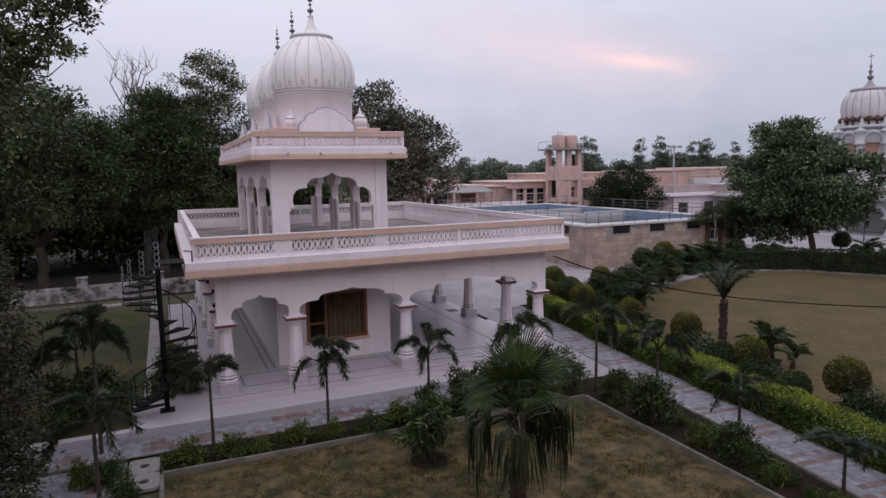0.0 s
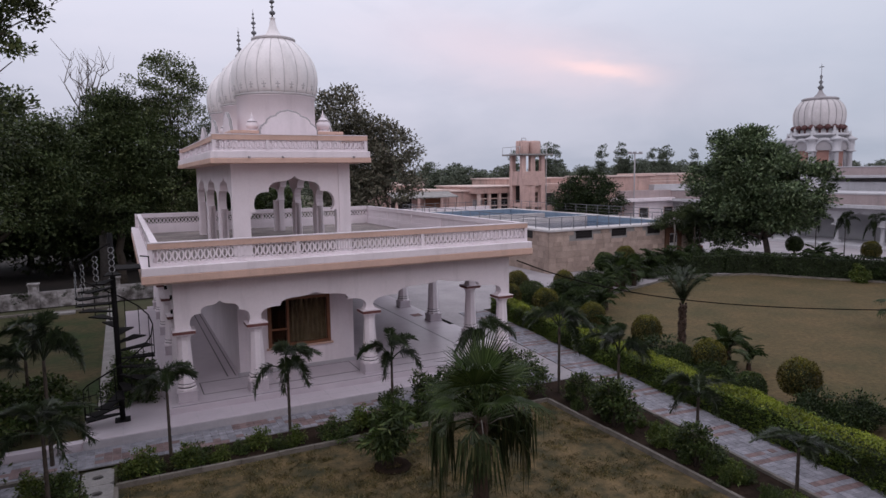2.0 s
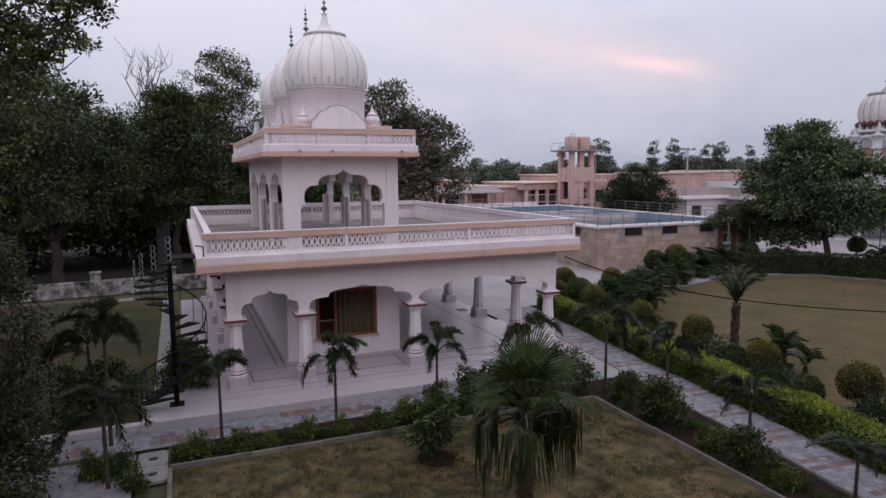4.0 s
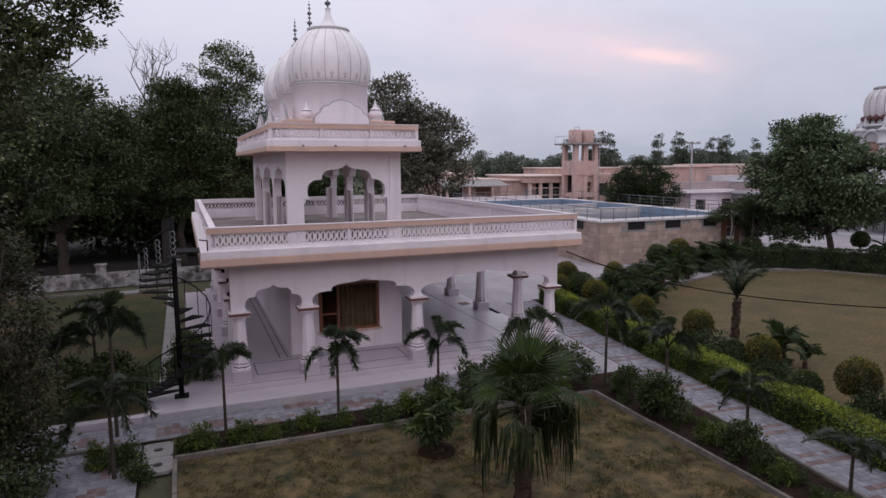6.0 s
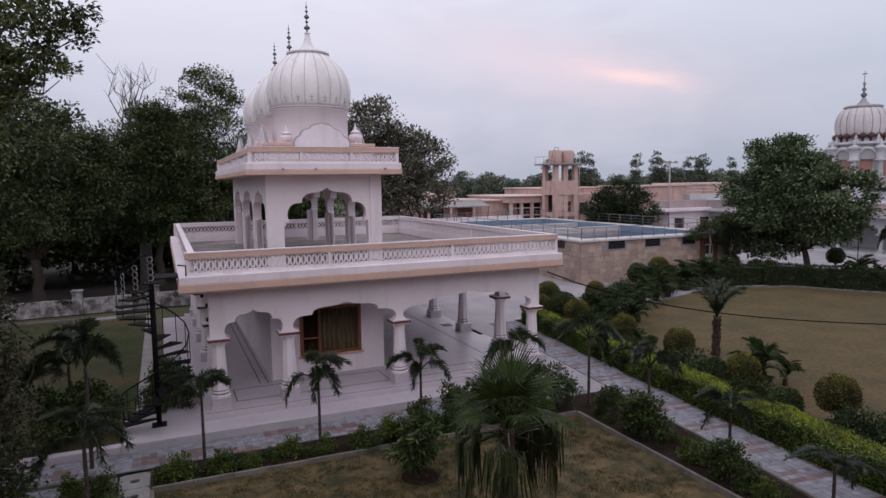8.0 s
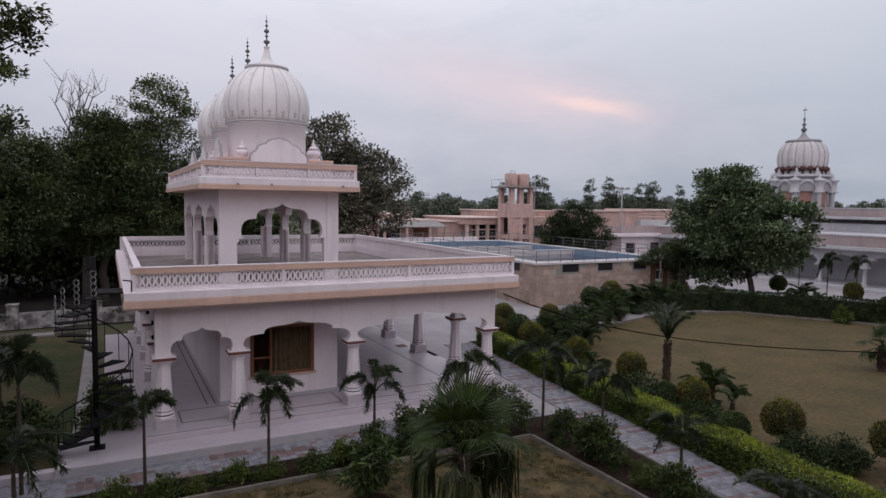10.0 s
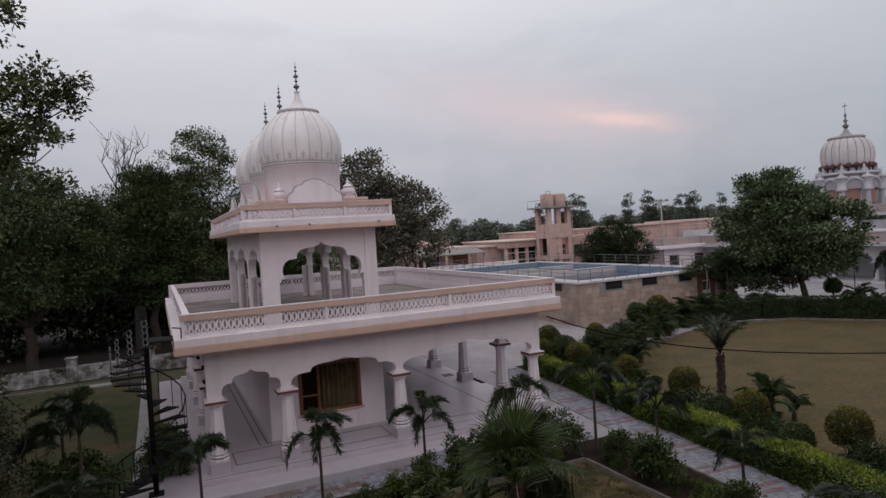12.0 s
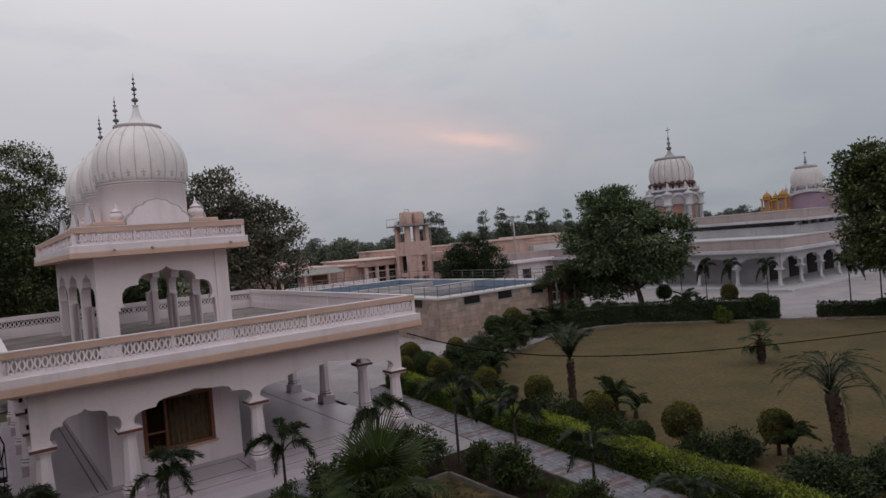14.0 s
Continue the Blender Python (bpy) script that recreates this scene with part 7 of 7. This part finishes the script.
tall_shrub = shrub("shrub", "tall loose green shrub", [((0, 0, 1.0), (0.5, 0.5, 0.45)), ((0.4, 0.25, 0.7), (0.4, 0.35, 0.35)), ((-0.42, -0.1, 0.65), (0.4, 0.35, 0.35)), ((0.1, -0.3, 1.35), (0.16, 0.16, 0.25))], SHRUB, 120, 17, 0.13, 203, "shrubs in the beds", clump=0.11, hollow=0.2, stems=6)
bush = shrub("bush", "dense dark green bush", [((0, 0, 0.8), (1.0, 0.95, 0.75)), ((0.6, 0.2, 0.6), (0.8, 0.7, 0.55)), ((-0.6, -0.1, 0.6), (0.8, 0.7, 0.55))], BUSH, 200, 36, 0.13, 204, "bushes by the lawn", clump=0.15)
wild = shrub("bush", "loose dark bush with small twigs", [((0, 0, 1.2), (0.8, 0.8, 1.0)), ((0.5, 0.2, 0.7), (0.8, 0.7, 0.6)), ((-0.5, -0.1, 1.7), (0.6, 0.6, 0.6))], TREE_BIG, 170, 34, 0.15, 205, "bushes by the lawn", clump=0.17, hollow=0.35)
r = np.random.default_rng(210)
first = True
x = -0.1
while x < 11.0:
    y = 16.72 + r.uniform(-0.15, 0.22)
    if not 3.95 < x < 4.35:
        put(low_shrub if r.random() < 0.72 else light_shrub, x, y, r.uniform(0.42, 0.75) * (1.0 if x < 4.5 else 1.3), r.uniform(0, 6.28))
    x += r.uniform(0.42, 0.95) * (1.0 if x < 4.5 else 0.75)
put(low_shrub, 1.2, 16.7, 0.8, first=True)
put(light_shrub, 0.1, 16.7, 0.85, first=True)
put(low_shrub, -1.6, 16.5, 1.05, 1.0)
put(light_shrub, -2.15, 16.7, 0.9, 2.0)
put(low_shrub, -1.2, 15.5, 0.9, 2.0)
for y in np.arange(6.0, 16.5, 0.6):
    put(low_shrub if r.random() < 0.5 else light_shrub, 12.3 + r.uniform(-0.4, 0.45), y + r.uniform(-0.3, 0.3), r.uniform(0.35, 0.85), r.uniform(0, 6.28))
for y in np.arange(6.2, 16.0, 0.7):
    put(light_shrub if r.random() < 0.5 else low_shrub, 12.2 + r.uniform(-0.5, 0.5), y + r.uniform(-0.3, 0.3), r.uniform(0.3, 0.6), r.uniform(0, 6.28), r.uniform(0.4, 1.0))
for y in np.arange(5.5, 16.4, 0.42):
    put(low_shrub if r.random() < 0.6 else light_shrub, 12.05 + 0.1 * (y - 5) * 0.9 + r.uniform(-0.15, 0.15), y + r.uniform(-0.2, 0.2), r.uniform(0.25, 0.55), r.uniform(0, 6.28))
put(tall_shrub, 9.6, 16.7, 1.1, first=True)
sapling = thing("sapling", (5.55, 14.3, 0), "young mango sapling in a soil ring on the lawn", "sapling")
r2 = np.random.default_rng(222)
b = Build()
b.tube([(0, 0, -0.05), (0.03, 0.02, 0.4), (0, 0.05, 0.95)], [0.035, 0.028, 0.02], n=7)
for k in range(7):
    a = k * 2.4
    b.tube([(0.01, 0.03, 0.45 + 0.07 * k), (0.3 * math.cos(a), 0.3 * math.sin(a), 0.75 + 0.08 * k), (0.5 * math.cos(a), 0.5 * math.sin(a), 0.85 + 0.09 * k)], [0.014, 0.010, 0.006], n=5)
part("trunk", b, BARK, sapling)
part("leaves", quads("leaves", crown_leaves([((0, 0, 0.95), (0.62, 0.62, 0.42)), ((0.1, 0, 1.3), (0.4, 0.4, 0.3)), ((-0.25, -0.1, 0.75), (0.5, 0.45, 0.3))], 120, 16, 0.22, 0.05, clump=0.05, r=r2, droop=0.9, hollow=0.3), SHRUB), SHRUB, sapling)
part("soil_ring", Build().lathe([(0.5, 0.0), (0.42, 0.09), (0.3, 0.10), (0.22, 0.05), (0.02, 0.045)], n=20), SOIL, sapling)
for x, y, s in ((-2.9, 20.2, 1.0), (-2.2, 20.9, 1.0), (10.4, 17.0, 0.95), (11.2, 16.9, 0.8), (8.6, 16.8, 0.9), (7.7, 16.8, 0.8), (11.95, 13.7, 0.85), (12.35, 14.4, 0.6), (12.3, 15.6, 0.6), (12.0, 10.9, 0.66), (6.6, 16.9, 0.6)):
    put(tall_shrub, x, y, s, x * 3)
put(bush, 16.7, 16.5, 0.85, first=True)
for x, y, s, sz in ((16.9, 11.0, 0.7, 0.8), (17.5, 10.4, 0.7, 0.8), (16.3, 19.2, 0.7, 0.8), (16.5, 21.0, 0.8, 0.9), (18.6, 27.2, 0.7, 0.7), (20.4, 28.6, 0.7, 0.7), (23.0, 29.3, 0.6, 0.6), (27.6, 31.8, 0.7, 0.7), (30.0, 32.9, 0.8, 0.7)):
    put(bush, x, y, s, x * 2.3, sz)
for x, y, s, sz in ((33.2, 33.4, 1.1, 0.85), (36.4, 33.0, 1.1, 0.85), (19.2, 25.6, 0.8, 0.7), (17.8, 24.6, 0.6, 0.6), (21.2, 26.2, 0.8, 0.7), (18.4, 7.0, 0.7, 0.7), (20.6, 7.0, 0.8, 0.6), (17.1, 14.9, 0.8, 0.7), (16.8, 18.0, 0.7, 0.7), (38.8, 31.6, 1.2, 1.0), (16.8, 7.6, 1.0, 0.9),
                    (31.6, 32.4, 0.8, 0.8), (34.6, 32.6, 0.9, 0.8), (19.4, 23.6, 0.5, 0.6), (24.6, 31.0, 0.7, 0.7), (26.2, 32.2, 0.8, 0.8)):
    put(bush, x, y, s, x * 2.3, sz)
put(wild, 20.9, 28.0, 0.62, first=True)
put(light_shrub, 41.2, 24.4, 1.7, 1.0)
put(wild, 43.0, 22.9, 1.05, 2.0)
put(wild, 42.2, 24.0, 0.7, 1.0)
for x, y, s in ((19.6, 26.6, 0.5), (22.8, 27.4, 0.45), (40.6, 33.6, 0.9), (39.3, 33.4, 1.0), (38.4, 34.6, 1.0), (28.8, 31.4, 0.85), (31.6, 32.4, 0.8), (-16.0, 43.6, 1.3), (-11.2, 43.8, 1.2), (-18.6, 43.4, 1.8), (-5.0, 19.9, 1.0), (-5.9, 16.6, 1.2), (-6.4, 15.0, 0.9)):
    put(wild, x, y, s, x * 1.9)
for x, y, s in ((0.1, 21.6, 0.5), (0.15, 22.6, 0.55), (-0.2, 22.0, 0.5), (0.0, 24.0, 0.5)):
    put(tall_shrub, x, y, s * 1.6, y)


def topiary(at, zc, rad, material, seed, label, stem=True):
    """A clipped head, with lighter golden leaves towards the top, on a short forked stem."""
    r = np.random.default_rng(seed)
    root = thing("topiary", (at[0], at[1], 0), label, "topiary", group="clipped topiary")
    n = int(7000 * rad * rad / 0.4)
    u = unit(r.normal(size=(n, 3)))
    u[:, 2] = np.maximum(u[:, 2], -0.75)
    lump = 1 + 0.05 * np.sin(5 * u[:, :1] + seed) * np.cos(4 * u[:, 1:2] + 0.5 * seed)
    q = u * rad * lump * (1 + 0.045 * r.normal(size=(n, 1))) * np.array([1, 1, 1.04]) + np.array([0, 0, zc])
    crest = u[:, 2] + 0.2 * r.normal(size=n) > (0.35 if material is GOLD else 0.82)
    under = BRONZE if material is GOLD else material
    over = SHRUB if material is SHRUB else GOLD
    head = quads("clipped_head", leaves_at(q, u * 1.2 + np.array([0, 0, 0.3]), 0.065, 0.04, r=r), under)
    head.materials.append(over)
    head.polygons.foreach_set("material_index", crest.astype(np.int32))
    part("clipped_head", head, under, root)
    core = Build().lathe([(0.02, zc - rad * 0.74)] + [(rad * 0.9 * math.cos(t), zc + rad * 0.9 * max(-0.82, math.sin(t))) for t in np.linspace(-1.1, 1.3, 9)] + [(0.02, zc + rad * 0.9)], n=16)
    part("twig_core", core, SHADED_TWIGS, root)
    if stem:
        b = Build()
        b.tube([(0, 0, -0.05), (0.02, 0, zc * 0.25), (0, 0.01, max(0.1, zc - rad * 0.75))], [0.075, 0.06, 0.055], n=7)
        for a in (0.4, 2.5, 4.4):
            b.tube([(0, 0, max(0.05, zc - rad * 1.05)), (rad * 0.5 * math.cos(a), rad * 0.5 * math.sin(a), zc - rad * 0.6)], [0.04, 0.025], n=6)
        part("stem", b, BARK, root)
    return root


B1, G1, D1 = "round clipped bronze-green topiary on a stem", "round clipped golden-topped topiary", "low clipped dark green ball"
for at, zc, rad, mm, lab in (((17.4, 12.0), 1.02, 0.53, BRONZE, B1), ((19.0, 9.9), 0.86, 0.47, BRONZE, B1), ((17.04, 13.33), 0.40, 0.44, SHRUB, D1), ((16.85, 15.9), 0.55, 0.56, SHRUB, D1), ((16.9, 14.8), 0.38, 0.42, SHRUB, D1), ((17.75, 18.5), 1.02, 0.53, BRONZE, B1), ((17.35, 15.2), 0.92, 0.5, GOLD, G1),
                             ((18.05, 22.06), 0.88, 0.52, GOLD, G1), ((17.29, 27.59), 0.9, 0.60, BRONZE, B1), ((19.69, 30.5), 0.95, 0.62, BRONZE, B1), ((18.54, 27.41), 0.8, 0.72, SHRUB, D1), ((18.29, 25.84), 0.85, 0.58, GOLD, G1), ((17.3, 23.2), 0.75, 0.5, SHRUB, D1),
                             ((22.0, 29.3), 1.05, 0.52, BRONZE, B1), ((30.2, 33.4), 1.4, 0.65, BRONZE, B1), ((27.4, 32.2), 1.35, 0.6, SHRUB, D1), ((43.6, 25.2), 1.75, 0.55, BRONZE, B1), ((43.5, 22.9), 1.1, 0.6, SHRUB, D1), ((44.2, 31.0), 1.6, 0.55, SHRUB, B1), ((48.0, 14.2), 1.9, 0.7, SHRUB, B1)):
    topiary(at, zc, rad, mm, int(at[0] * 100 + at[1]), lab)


def hedge(p, q, wide, high, top_mat, side_mat, seed, label, density=300, size=0.085, base=0.03):
    r = np.random.default_rng(seed)
    p, q = Vector((*p, 0)), Vector((*q, 0))
    d = (q - p).normalized()
    nn = Vector((-d.y, d.x, 0))
    ln = (q - p).length
    root = thing("hedge", p, label, "hedge", world=True)
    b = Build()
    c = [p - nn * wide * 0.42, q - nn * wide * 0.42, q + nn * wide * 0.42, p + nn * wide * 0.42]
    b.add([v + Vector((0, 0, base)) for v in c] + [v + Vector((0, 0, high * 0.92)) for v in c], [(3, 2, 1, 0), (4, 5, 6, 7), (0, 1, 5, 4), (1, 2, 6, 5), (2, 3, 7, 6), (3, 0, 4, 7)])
    part("twig_core", b, SHADED_TWIGS, root)
    pa, da, na = np.array(p), np.array(d), np.array(nn)

    def wave(s, k):
        return 0.05 * np.sin(s * 1.7 + k) + 0.035 * np.sin(s * 4.1 + 2 * k) + 0.03 * r.normal(size=len(s))

    n = int(ln * wide * density)
    s, w = r.uniform(0, ln, n), r.uniform(-0.5, 0.5, n) * wide
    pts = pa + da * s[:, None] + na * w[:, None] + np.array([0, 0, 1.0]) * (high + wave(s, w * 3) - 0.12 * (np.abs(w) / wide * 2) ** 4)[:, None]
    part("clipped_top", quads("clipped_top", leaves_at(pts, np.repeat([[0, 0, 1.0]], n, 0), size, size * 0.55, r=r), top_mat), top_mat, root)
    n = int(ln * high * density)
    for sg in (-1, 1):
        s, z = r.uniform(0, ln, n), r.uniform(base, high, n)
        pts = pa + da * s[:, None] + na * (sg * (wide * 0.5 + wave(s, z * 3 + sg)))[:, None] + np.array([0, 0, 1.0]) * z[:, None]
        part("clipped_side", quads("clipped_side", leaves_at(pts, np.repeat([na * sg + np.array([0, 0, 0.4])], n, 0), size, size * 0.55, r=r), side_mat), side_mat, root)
    for e, sg in ((0.0, -1), (ln, 1)):
        m = int(wide * high * density)
        w, z = r.uniform(-0.5, 0.5, m) * wide, r.uniform(base, high, m)
        pts = pa + da * e + na * w[:, None] + np.array([0, 0, 1.0]) * z[:, None]
        part("clipped_end", quads("clipped_end", leaves_at(pts, np.repeat([da * sg], m, 0), size, size * 0.55, r=r), side_mat), side_mat, root)


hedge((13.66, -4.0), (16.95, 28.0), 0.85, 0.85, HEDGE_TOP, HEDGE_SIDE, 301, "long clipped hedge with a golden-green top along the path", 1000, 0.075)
hedge((37.6, 31.4), (43.9, 22.0), 1.0, 1.4, HEDGE_DARK, HEDGE_DARK, 302, "dark clipped hedge across the far side of the lawn", 160, 0.15)
hedge((44.8, 19.8), (50.5, 10.6), 1.0, 0.95, HEDGE_DARK, HEDGE_DARK, 303, "dark clipped hedge beside the temple gate", 160, 0.15)
hedge((31.0, 33.6), (37.6, 31.6), 1.0, 1.3, HEDGE_DARK, HEDGE_DARK, 304, "dark clipped hedge before the pool wall", 160, 0.15)

# ---- grass ----
def turf(name, x0, y0, x1, y1, tufts, per, z, seed, label, high=0.05):
    r = np.random.default_rng(seed)
    c = np.stack([r.uniform(x0, x1, tufts), r.uniform(y0, y1, tufts)], 1)
    keep = [noise.noise(Vector((p[0] * 0.9, p[1] * 0.9, seed))) + 0.5 * noise.noise(Vector((p[0] * 3, p[1] * 3, 7))) + r.normal() * 0.12 > -0.08 for p in c]
    c = c[np.array(keep)]
    tufts = len(c)
    c = np.repeat(c, per, 0) + 0.05 * r.normal(size=(tufts * per, 2))
    n = len(c)
    p = np.column_stack([np.clip(c[:, 0], x0, x1), np.clip(c[:, 1], y0, y1), np.full(n, z)])
    solo(name, quads(name, leaves_at(p, np.repeat([[0, 0, 1.0]], n, 0), high, 0.012, spread=0.8, r=r), GRASS), GRASS, label, "grass", kind="stuff")


turf("grass", -0.3, 7.5, 11.35, 16.1, 9000, 15, 0.03, 401, "short dry grass of the near lawn", 0.065)

# ---- small things on the ground ----
def holed_slab(at, wx, wy, hole, label):
    """A cast slab with a round opening through it."""
    n = 24
    b = Build()
    ring, edge = [], []
    for i in range(n):
        a = 2 * math.pi * i / n
        c, s = math.cos(a), math.sin(a)
        k = 1 / max(abs(c) / (wx / 2), abs(s) / (wy / 2))
        ring.append((at[0] + hole * c, at[1] + hole * s))
        edge.append((at[0] + k * c, at[1] + k * s))
    v = [(x, y, z) for z in (0.0, 0.075) for x, y in ring] + [(x, y, z) for z in (0.0, 0.075) for x, y in edge]
    f = []
    for i in range(n):
        j = (i + 1) % n
        f += [(n + i, n + j, 3 * n + j, 3 * n + i), (2 * n + i, 2 * n + j, 3 * n + j, 3 * n + i), (i, j, n + j, n + i)]
    b.add(v, f)
    root = thing("drain_cover", (at[0], at[1], 0), label, "drain cover", group="drain covers", world=True)
    part("slab", b, CONCRETE, root)
    # near-black disc: the shade down the hole put into its colour
    b = Build().lathe([(hole * 0.99, 0.004), (hole * 0.99, 0.03)], at[0], at[1], n=16)
    part("hole_bottom", b, DARK, root)


for y, wy in ((16.95, 0.86), (16.07, 0.86)):
    holed_slab((-0.86, y), 0.68, wy, 0.12, "square concrete drain cover with a round hole")
